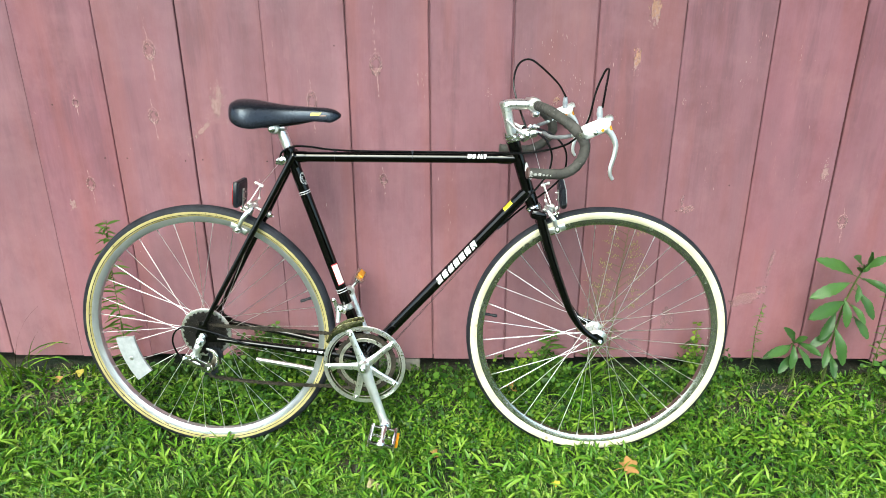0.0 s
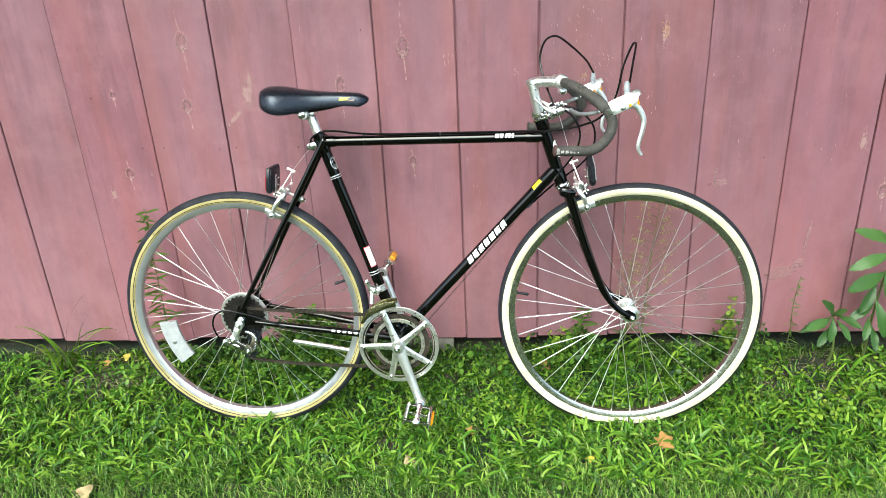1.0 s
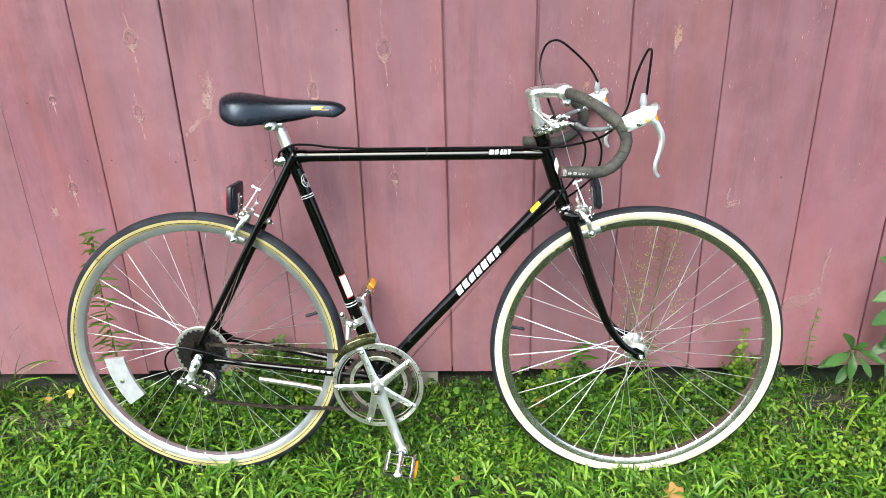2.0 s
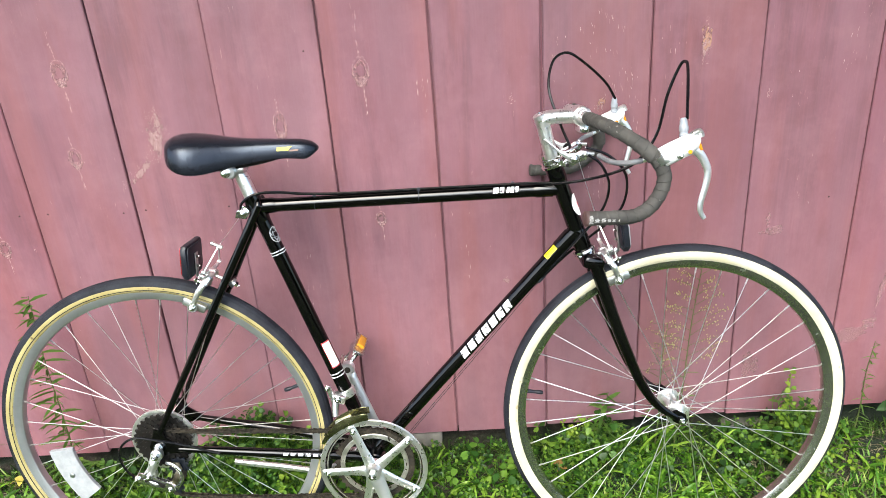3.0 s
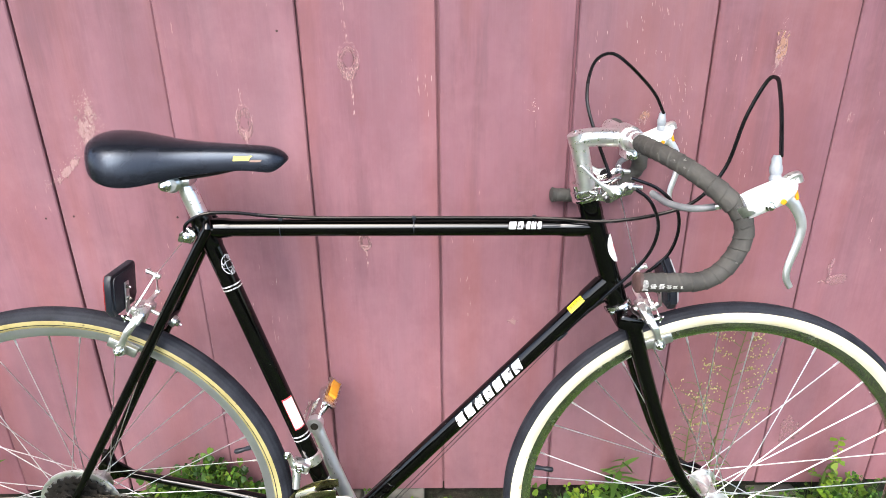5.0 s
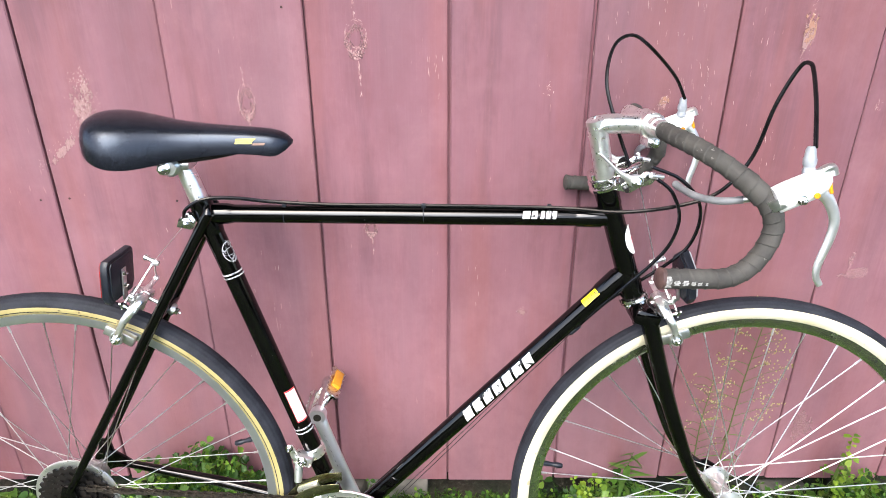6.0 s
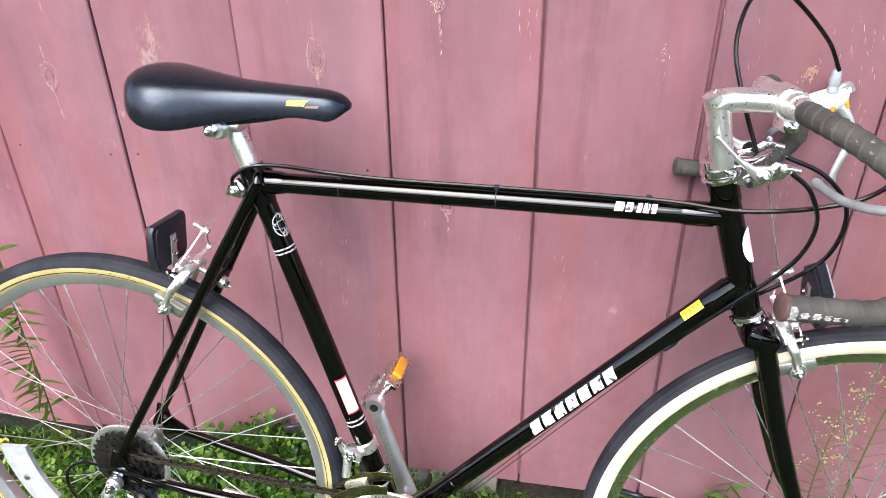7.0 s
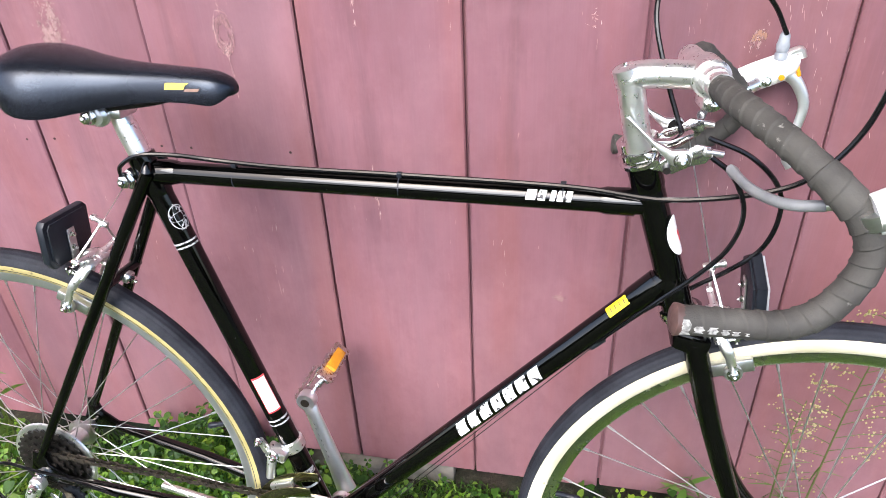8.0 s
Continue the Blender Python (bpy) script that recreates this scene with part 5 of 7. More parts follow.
stay_dir = Vector((0.246, 0, 0.437)).normalized()
rear_brake, ry = caliper("rear_brake", (0.176, 0, 0.664), (-stay_dir.z, 0, stay_dir.x), -stay_dir, Matrix(), "centre-pull rear brake of bright alloy", 0.0195, 0.066, 0.058)
part("rear_brake_wire", Geo().tube([ry, (0.226, -0.010, 0.796)], 0.0005, 5), spoke_metal, bicycle, "thin bare brake wire")
front_brake, fy = caliper("front_brake", (0.884, 0, 0.672), fwd, -STEER_AXIS, FORK, "centre-pull front brake of bright alloy", 0.006, 0.052, 0.062)
part("front_brake_wire", Geo().tube([FORK @ fy, (0.850, 0.0, 0.878)], 0.0008, 5), spoke_metal, bicycle, "thin bare brake wire")
# rear hanger and seat bolt
g = Geo().plate([(-0.016, -0.012), (0.004, -0.016), (0.010, 0.004), (0.002, 0.010), (-0.012, 0.000)], Matrix.Translation((0.228, 0.0, 0.802)) @ Matrix.Rotation(radians(90), 4, "X"), 0.020, 0.002)
part("rear_cable_hanger", g, chrome, bicycle)
bolt(bicycle, (0.2335, -0.018, 0.8015), (0, -1, 0), 0.0068, 0.04, chrome, "seat_bolt")


# reflectors
def box_reflector(name, centre, out, shape, lens, label, lens_label, m):
    """A plastic reflector of the given outline on a bent metal strap."""
    out = Vector(out).normalized()
    up = Vector((0, 0, 1))
    side = up.cross(out).normalized()
    up = out.cross(side)
    base = Matrix.Translation(centre) @ Matrix((side, up, out)).transposed().to_4x4()
    body = part(name, Geo().plate(shape, base, 0.011, 0.002).moved(m), black_plastic, bicycle, label)
    part("lens", Geo().plate([(x * 0.92, y * 0.92) for x, y in shape], base @ Matrix.Translation((0, 0, 0.0060)), 0.004, 0.001).moved(m), lens, body, lens_label)
    part("back_rim", Geo().plate([(x * 0.86, y * 0.86) for x, y in shape], base @ Matrix.Translation((0, 0, -0.0062)), 0.003, 0.001).moved(m), black_plastic, body)
    g = Geo()
    g.plate([(-0.006, 0.012), (0.006, 0.012), (0.006, -0.036), (-0.006, -0.036)], base @ Matrix.Translation((0, 0, -0.0090)), 0.0022, 0.0006)
    g.tube([base @ Vector((0, -0.034, -0.011)), base @ Vector((0, -0.040, -0.018)), base @ Vector((0, -0.040, -0.034))], 0.0048, 8, True, 0, 0.4)
    strap = part("strap", g.moved(m), alloy, body, "bent metal strap")
    for hy in (0.004, -0.014):
        bolt(strap, base @ Vector((0, hy, -0.0103)), -out, 0.0028, 0.004, chrome, "strap_screw", m)


SQUARE = [(-0.038, -0.022), (-0.030, -0.033), (0.030, -0.033), (0.038, -0.022), (0.038, 0.027), (0.033, 0.033), (-0.033, 0.033), (-0.038, 0.027)]
PEAKED = [(-0.037, -0.020), (-0.022, -0.034), (0.022, -0.034), (0.037, -0.020), (0.037, 0.018), (0.0, 0.040), (-0.037, 0.018)]
box_reflector("rear_reflector", (0.116, -0.008, 0.717), (-0.99, 0.04, 0.10), SQUARE, red_lens, "black plastic rear reflector", "red reflector lens", Matrix())
box_reflector("front_reflector", (0.938, 0.004, 0.716), (0.98, 0.0, 0.10), PEAKED, white_lens, "black plastic front reflector", "clear reflector lens", FORK)


# saddle
def build_saddle():
    rows = [  # x, half width, top, skirt
        (0.108, 0.022, 0.934, 0.912), (0.114, 0.044, 0.944, 0.903), (0.128, 0.060, 0.950, 0.892), (0.150, 0.067, 0.951, 0.883), (0.176, 0.060, 0.9475, 0.880), (0.204, 0.047, 0.942, 0.884), (0.232, 0.0365, 0.937, 0.889),
        (0.262, 0.0295, 0.9335, 0.893), (0.300, 0.0250, 0.931, 0.897), (0.332, 0.0234, 0.9290, 0.8962), (0.352, 0.0228, 0.9275, 0.8938), (0.3615, 0.0215, 0.9258, 0.8922), (0.3710, 0.0185, 0.9228, 0.8965), (0.3785, 0.0130, 0.9178, 0.9020), (0.3825, 0.0060, 0.9130, 0.9065)]
    half = [(1.0, 0.0), (1.01, 0.14), (1.0, 0.30), (0.965, 0.48), (0.90, 0.65), (0.79, 0.80), (0.60, 0.91), (0.32, 0.975), (0.0, 1.0)]
    ring = [(-a, z) for a, z in half] + [(a, z) for a, z in half[-2::-1]]
    n = len(ring)
    verts, faces = [], []
    for x, w, top, low in rows:
        for a, z in ring:
            verts.append((x, a * w, low + (top - low) * z))
    m = len(rows)
    for i in range(m - 1):
        for k in range(n - 1):
            faces.append((i * n + k, i * n + k + 1, (i + 1) * n + k + 1, (i + 1) * n + k))
    k0 = m * n
    for i, (x, w, top, low) in enumerate(rows):
        for k in range(n):
            px, py, pz = verts[i * n + k]
            verts.append((x, py * 0.9, low + (pz - low) * 0.82 + 0.001))
    for i in range(m - 1):
        for k in range(n - 1):
            faces.append((k0 + i * n + k, k0 + (i + 1) * n + k, k0 + (i + 1) * n + k + 1, k0 + i * n + k + 1))
        for k in (0, n - 1):
            q = (i * n + k, (i + 1) * n + k, k0 + (i + 1) * n + k, k0 + i * n + k)
            faces.append(q if k == 0 else q[::-1])
    faces.append(tuple(range(n - 1, -1, -1)))
    faces.append(tuple((m - 1) * n + k for k in range(n)))
    g = Geo().add(verts, faces)
    cover = part("saddle", g, saddle_vinyl, bicycle, "padded black vinyl saddle", 75)
    sub = cover.modifiers.new("smooth", "SUBSURF")
    sub.levels = sub.render_levels = 1
    return cover


saddle = build_saddle()


def side_mark(name, pts, material, label, y_of):
    """A thin skin on the saddle's near flank."""
    top = [(x, y_of(x, z), z) for x, z in pts]
    part(name, Geo().add(top, [tuple(range(len(top)))]), material, saddle, label)


flank = lambda x, z: -0.0258 + (x - 0.30) * 0.06 + max(0.0, z - 0.911) * 0.35
side_mark("saddle_mark", [(0.312, 0.9112), (0.334, 0.9112), (0.3355, 0.9152), (0.3400, 0.9176), (0.3132, 0.9176)], yellow_decal, "yellow block of the maker's mark", flank)
side_mark("saddle_print", [(0.334, 0.9092), (0.350, 0.9092), (0.3520, 0.9122), (0.3360, 0.9122)], bronze_print, "faint bronze print bar", flank)
for s in (-1, 1):
    g = Geo().tube(spline([(0.362, s * 0.006, 0.906), (0.330, s * 0.010, 0.902), (0.280, s * 0.014, 0.892), (0.230, s * 0.018, 0.886), (0.190, s * 0.021, 0.884), (0.150, s * 0.026, 0.890), (0.130, s * 0.034, 0.902)], 5), 0.0034, 8)
    part("saddle_rail", g, dark_metal, saddle, "dark steel saddle rail")
post_low = SEAT - (SEAT - BB).normalized() * 0.03
post_top = SEAT + (SEAT - BB).normalized() * 0.066
g = Geo().tube([post_low, between(post_low, post_top, 0.8), post_top], [0.0128, 0.0128, 0.0112], 20)
seat_post = part("seat_post", g, bright_alloy, bicycle, "bright scratched alloy seat post")
g = Geo()
for s in (-1, 1):
    g.lathe([(0.0105, 0.0), (0.0130, 0.003), (0.0130, 0.008), (0.0095, 0.012)], (0.221, s * 0.016, 0.879), (0, s, 0), 18)
g.box((0.231, 0, 0.880), (0.028, 0.034, 0.015), None, 0.005)
part("seat_clamp", g, alloy, seat_post, "galvanised saddle clamp")
for s in (-1, 1):
    bolt(seat_post, (0.215, s * 0.030, 0.879), (0, s, 0), 0.0062, 0.02, chrome, "clamp_nut")


# cranks, chainrings, pedals, chain
CR_DIR = Vector((0.0545, 0, -0.160)).normalized()
CRANK = 0.170
RING_Y = -0.044


def ring_band(g, centre, y, r0, r1, thick, n=72):
    return g.lathe([(r0, y - thick / 2), (r1 - 0.001, y - thick / 2), (r1, y - thick / 2 + 0.001), (r1, y + thick / 2), (r0, y + thick / 2)], centre, Y, n, True)


crankset = part("chainring_guard", ring_band(Geo(), BB, RING_Y - 0.0065, 0.1000, 0.1100, 0.0034), bright_alloy, bicycle, "bright alloy ring of the double chainset")
outer_ring = part("outer_chainring", toothed(Geo(), BB, RING_Y, 0.0985, 52, 0.0024, 0.0935), chain_metal, crankset, "oily steel chainring with teeth")
part("chainring_face", ring_band(Geo(), BB, RING_Y - 0.0022, 0.0945, 0.0965, 0.0024), worn_ring, outer_ring, "wiped alloy face of the ring")
inner_ring = part("inner_chainring", toothed(Geo(), BB, RING_Y + 0.008, 0.0810, 42, 0.0024, 0.0690), chain_metal, crankset, "oily steel inner chainring")
part("chainring_face", ring_band(Geo(), BB, RING_Y + 0.0058, 0.0610, 0.0705, 0.0024), worn_ring, inner_ring, "wiped alloy face of the ring")
part("bracket_cup", Geo().lathe([(0.0150, 0.0345), (0.0190, 0.036), (0.0195, 0.044), (0.0165, 0.046), (0.0120, 0.047)], BB, Y, 24), bright_alloy, bicycle, "bright bottom bracket cup")
for k in range(5):
    t = math.atan2(CR_DIR.z, CR_DIR.x) + math.pi / 5 + k * 2 * math.pi / 5 + radians(2)
    d = Vector((math.cos(t), 0, math.sin(t)))
    g = Geo().tube([BB + d * 0.010 + Y * (RING_Y - 0.014), BB + d * 0.050 + Y * (RING_Y - 0.011), BB + d * 0.094 + Y * (RING_Y - 0.008), BB + d * 0.104 + Y * (RING_Y - 0.008)], [0.0125, 0.0090, 0.0082, 0.0072], 12, True, 0, 0.5)
    part("spider_arm", g, bright_alloy, crankset, "bright spider arm")
    bolt(crankset, BB + d * 0.094 + Y * (RING_Y - 0.012), (0, -1, 0), 0.0036, 0.006, chrome, "chainring_bolt")
g = Geo().lathe([(0.010, -0.075), (0.015, -0.074), (0.0170, -0.070), (0.0185, -0.056), (0.0185, -0.044), (0.012, -0.040)], BB, Y, 24)
part("crank_boss", g, bright_alloy, crankset)
bolt(crankset, BB + Y * -0.0745, (0, -1, 0), 0.0072, 0.01, chrome, "crank_bolt")


def crank_arm(s, d):
    a = BB + Y * (s * 0.062) + d * 0.006
    b = BB + Y * (s * 0.076) + d * CRANK
    pts = [a, between(a, b, 0.25), between(a, b, 0.85), b, b + d * 0.009]
    g = Geo().tube(pts, [0.0165, 0.0138, 0.0112, 0.0130, 0.0070], 16, True, 0, 0.62)
    arm = part("crank_arm", g, satin_alloy, bicycle, "bright forged alloy crank arm")
    g = Geo().lathe([(0.0140, -0.008), (0.0148, -0.004), (0.0148, 0.004), (0.0140, 0.008)], b, Y, 18)
    part("pedal_eye", g, satin_alloy, arm)
    if s > 0:
        g = Geo().lathe([(0.0068, 0.0), (0.0068, 0.0006)], b + Y * -0.0088, (0, -1, 0), 14)
        part("axle_end", g, chain_metal, arm, "rusty axle end")
        for k in range(7):
            c = between(a, b, 0.42 + 0.06 * k) + Y * -0.0088
            part("arm_stamp", Geo().box(c, (0.0010, 0.0004, 0.004), Matrix.Rotation(math.atan2(d.x, d.z), 3, "Y"), 0.0), silver_decal, arm)
    return b


def pedal(at, s, tip):
    """A cage pedal: axle, two side plates with teeth, end bars, amber reflectors; tip turns it about its axle."""
    turn = Matrix.Translation(at) @ Matrix.Rotation(radians(tip), 4, "Y")
    g = Geo().lathe([(0.0070, 0.004), (0.0125, 0.008), (0.0130, 0.016), (0.0105, 0.018), (0.0078, 0.024), (0.0072, 0.084), (0.0105, 0.090), (0.0115, 0.098), (0.0115, 0.106), (0.0060, 0.111)], (0, 0, 0), (0, s, 0), 16)
    body = part("pedal", g.moved(turn), chrome, bicycle, "worn chromed cage pedal with amber reflectors")
    for q in (-1, 1):
        g = Geo()
        prof = [(-0.042, -0.004), (-0.042, 0.006)]
        n = 13
        for k in range(n):
            prof.append((-0.042 + 0.084 * k / (n - 1), 0.0145 if k % 2 else 0.0105))
        prof += [(0.042, 0.006), (0.042, -0.004)]
        for k in range(n):
            prof.append((0.042 - 0.084 * k / (n - 1), -0.0145 if k % 2 else -0.0105))
        m = turn @ Matrix.Translation((q * 0.034, s * 0.062, 0)) @ Matrix.Rotation(radians(90), 4, "Z") @ Matrix.Rotation(radians(90), 4, "X")
        g.plate(prof, m, 0.0022)
        part("cage_plate", g, rusty_chrome, body, "toothed cage plate speckled with rust")
        for zz in (-0.0075, 0.0075):
            g = Geo().tube([turn @ Vector((q * 0.030, s * 0.022, zz)), turn @ Vector((q * 0.030, s * 0.102, zz))], 0.0030, 8)
            part("cage_rail", g, chrome, body)
        if q < 0:
            continue
        g = Geo().box(turn @ Vector((q * 0.0390, s * 0.064, 0.0)), (0.007, 0.046, 0.016), turn.to_3x3(), 0.001)
        part("pedal_reflector", g, amber_lens, body, "amber pedal reflector")
    for yy in (0.022, 0.058, 0.066, 0.100):
        g = Geo().tube([turn @ Vector((-0.034, s * yy, 0.0)), turn @ Vector((0.034, s * yy, 0.0))], 0.0055 if yy in (0.022, 0.100) else 0.0022, 8, True, 0, 0.8)
        part("cage_bar", g, chrome, body)


near_eye = crank_arm(-1, CR_DIR)
far_eye = crank_arm(1, -CR_DIR)
pedal(near_eye, -1, 12)
pedal(far_eye, 1, -50)


def chain_path():
    pts = []
    for k in range(9):
        t = math.pi / 2 + 0.1 + k * (math.pi - 0.2) / 8
        pts.append((0.032 * math.cos(t), 0.343 + 0.032 * math.sin(t)))
    pts = [(0.080, 0.3660), (0.0, 0.3745)] + pts[1:]
    pts += [(0.012, 0.300), (0.030, 0.282), (0.036, 0.268), (0.014, 0.246), (0.004, 0.232), (0.020, 0.222), (0.060, 0.2155), (0.141, 0.2055), (0.240, 0.1985), (0.330, 0.1945)]
    for k in range(15):
        t = -math.pi / 2 - 0.10 + k * (math.pi + 0.20) / 14
        pts.append((BB.x + 0.0790 * math.cos(t), BB.z + 0.0790 * math.sin(t)))
    pts += [(0.330, 0.3480), (0.200, 0.3575)]
    return pts


def build_chain():
    loop = chain_path()
    line = spline([(x, 0, z) for x, z in loop] + [(loop[0][0], 0, loop[0][1])], 8)
    run = [0.0]
    for i in range(1, len(line)):
        run.append(run[-1] + (line[i] - line[i - 1]).length)
    count = int(run[-1] / 0.0127 / 2) * 2
    g = Geo()
    i = 0
    pins = []
    for k in range(count + 1):
        s = run[-1] * k / count
        while run[i + 1] < s and i < len(run) - 2:
            i += 1
        f = (s - run[i]) / max(run[i + 1] - run[i], 1e-9)
        pins.append(between(line[i], line[i + 1], f))
    for k in range(count):
        a, b = pins[k], pins[k + 1]
        d = (b - a).normalized()
        c = (a + b) / 2
        wide = 0.0036 if k % 2 else 0.0024
        t = (c.x - 0.05) / 0.35
        yy = -0.0472 + max(0.0, min(1.0, t)) * (RING_Y + 0.008 + 0.0472)
        rotm = Matrix((d, Y, d.cross(Y))).transposed()
        for q in (-1, 1):
            m = Matrix.Translation(c + Y * (yy + q * wide)) @ rotm.to_4x4() @ Matrix.Rotation(radians(90), 4, "X")
            g.add([m @ Vector(p) for p in [(x, y, z) for z in (-0.0005, 0.0005) for x, y in ((-0.0098, 0.0), (-0.0070, 0.0042), (0, 0.0028), (0.0070, 0.0042), (0.0098, 0.0), (0.0070, -0.0042), (0, -0.0028), (-0.0070, -0.0042))]],
                  [tuple(range(7, -1, -1)), tuple(range(8, 16))] + [(j, (j + 1) % 8, 8 + (j + 1) % 8, 8 + j) for j in range(8)])
        g.tube([a + Y * (yy - 0.0044), a + Y * (yy + 0.0044)], 0.0024, 6)
    return part("chain", g, chain_metal, bicycle, "dark rusty roller chain")


build_chain()

# rear derailleur
g = Geo()
g.lathe([(0.0085, 0.0), (0.0120, 0.002), (0.0120, 0.012), (0.0080, 0.015)], (0.000, -0.066, 0.335), (0, -1, 0), 18)
g.tube(spline([(0.000, -0.078, 0.335), (-0.006, -0.084, 0.320), (-0.013, -0.087, 0.302)], 4), [0.0105] * 5 + [0.0095] * 4, 12, True, 0, 0.8)
g.lathe([(0.0080, 0.0), (0.0125, 0.002), (0.0125, 0.012), (0.0075, 0.015)], (-0.014, -0.078, 0.300), (0, -1, 0), 18)
derailleur = part("rear_derailleur", g, bright_alloy, bicycle, "greasy alloy rear derailleur")
bolt(derailleur, (0.0, -0.081, 0.335), (0, -1, 0), 0.006, 0.01, chrome, "hanger_bolt")
bolt(derailleur, (-0.014, -0.093, 0.300), (0, -1, 0), 0.0055, 0.01, chrome, "pivot_bolt")
g = Geo()
g.tube([(-0.034, -0.082, 0.292), (-0.008, -0.086, 0.278), (0.020, -0.080, 0.266)], [0.0115, 0.0125, 0.0095], 12, True, 0, 0.9)
g.tube([(-0.040, -0.070, 0.286), (-0.010, -0.072, 0.268), (0.022, -0.070, 0.256)], [0.0070, 0.0070, 0.0060], 10, True, 0, 0.9)
g.plate([(-0.047, 0.292), (-0.034, 0.306), (-0.022, 0.304), (0.028, 0.276), (0.032, 0.262), (0.022, 0.254), (-0.030, 0.276)], Matrix.Translation((0, -0.090, 0)) @ Matrix.Rotation(radians(90), 4, "X"), 0.005, 0.0015)
linkage = part("parallelogram", g, chrome, derailleur, "alloy linkage")
# dark plate laid on top: the shade of a recess put into its colour
g = Geo().plate([(-0.022, 0.298), (0.014, 0.279), (0.010, 0.270), (-0.026, 0.288)], Matrix.Translation((0, -0.0932, 0)) @ Matrix.Rotation(radians(90), 4, "X"), 0.0018, 0.0006)
part("linkage_dark_plate", g, dark_metal, linkage, "dark plate in place of a shaded recess")
g = Geo().tube(spline([(0.012, -0.070, 0.312), (0.028, -0.074, 0.308), (0.040, -0.076, 0.294), (0.040, -0.076, 0.276), (0.028, -0.078, 0.258)], 5), 0.0042, 8, True, 0, 0.5)
part("cage_guard", g, chrome, derailleur, "bright curved edge of the cage")
bolt(derailleur, (-0.040, -0.092, 0.294), (0, -1, 0), 0.0045, 0.008, chrome, "linkage_bolt")
bolt(derailleur, (0.022, -0.090, 0.265), (0, -1, 0), 0.0045, 0.008, chrome, "linkage_bolt")
for c in ((0.026, -0.048, 0.290), (0.008, -0.048, 0.244)):
    g = toothed(Geo(), (c[0], 0, c[2]), c[1], 0.0195, 10, 0.004, 0.006)
    g.lathe([(0.006, 0.004), (0.006, -0.008)], c, Y, 10)
    part("jockey_wheel", g, black_plastic, derailleur, "small black jockey wheel")
m = Matrix.Translation((0, -0.056, 0)) @ Matrix.Rotation(radians(90), 4, "X")
g = Geo().plate([(0.020, 0.304), (0.032, 0.302), (0.036, 0.288), (0.018, 0.246), (0.010, 0.236), (0.002, 0.240), (0.008, 0.258), (0.022, 0.284)], m, 0.003, 0.0008)
part("derailleur_cage", g, dirty_alloy, derailleur, "oily chain cage")

# front derailleur
st = lambda t: SEAT + (BB - SEAT).normalized() * t
g = Geo().lathe([(0.0150, -0.009), (0.0172, -0.007), (0.0172, 0.007), (0.0150, 0.009)], st(0.424), (BB - SEAT).normalized(), 22)
front_derailleur = part("front_derailleur", g, bright_alloy, bicycle, "alloy front derailleur clamped to the seat tube")
d = (BB - SEAT).normalized()
g = Geo()
g.box(st(0.424) + Vector((-0.014, -0.018, -0.002)), (0.030, 0.020, 0.018), Matrix.Rotation(radians(20), 3, "Y"), 0.004)
g.tube([st(0.424) + Vector((-0.026, -0.024, 0.006)), st(0.424) + Vector((-0.030, -0.030, 0.028))], [0.006, 0.0045], 10)
g.tube([st(0.424) + Vector((-0.020, -0.024, -0.004)), st(0.424) + Vector((-0.022, -0.034, -0.034))], [0.0070, 0.0062], 10)
g.box(st(0.424) + Vector((-0.006, -0.034, -0.046)), (0.036, 0.010, 0.012), Matrix.Rotation(radians(-20), 3, "Y"), 0.003)
part("linkage", g, bright_alloy, front_derailleur)
bolt(front_derailleur, st(0.424) + Vector((-0.014, -0.029, 0.0)), (0, -1, 0), 0.005, 0.01, chrome, "clamp_bolt")
bolt(front_derailleur, st(0.424) + Vector((-0.031, -0.034, 0.028)), (0, -1, 0), 0.004, 0.006, chrome, "wire_bolt")
outline = []
for k in range(12):
    t = radians(146 - 56 * k / 11)
    rr = 0.1195 + 0.0085 * math.sin(math.pi * min(1.0, k / 8) * 0.5)
    outline.append((BB.x + rr * math.cos(t), BB.z + rr * math.sin(t)))
for k in range(12):
    t = radians(90 + 56 * k / 11)
    rr = 0.113 - 0.003 * math.sin(math.pi * k / 11)
    outline.append((BB.x + rr * math.cos(t), BB.z + rr * math.sin(t)))
for yy in (RING_Y - 0.013, RING_Y + 0.014):
    g = Geo().plate(outline, Matrix.Translation((0, yy, 0)) @ Matrix.Rotation(radians(90), 4, "X"), 0.0016, 0.0005)
    part("chain_guide", g, olive_steel, front_derailleur, "curved metal chain guide plate")

# kickstand folded back
g = Geo().tube(spline([(0.372, 0.012, 0.262), (0.350, 0.030, 0.232), (0.300, 0.036, 0.204), (0.200, 0.042, 0.216), (0.105, 0.046, 0.230)], 6), [0.0085] * 6 + [0.0075] * 17 + [0.0070] * 2, 12, True, 0, 0.8)
kickstand = part("kickstand", g, bright_alloy, bicycle, "folded alloy kickstand")
g = Geo().box((0.372, 0.0, 0.268), (0.030, 0.040, 0.022), None, 0.004)
part("kickstand_plate", g, chrome, kickstand)


# ---- grass and weeds ----
def stuff(name, verts, faces, material, label, category):
    me = bpy.data.meshes.new(name)
    me.from_pydata(verts, [], faces)
    me.materials.append(material)
    me.polygons.foreach_set("use_smooth", [True] * len(me.polygons))
    me.update()
    return tagged(new(name, me), label, category, kind="stuff")


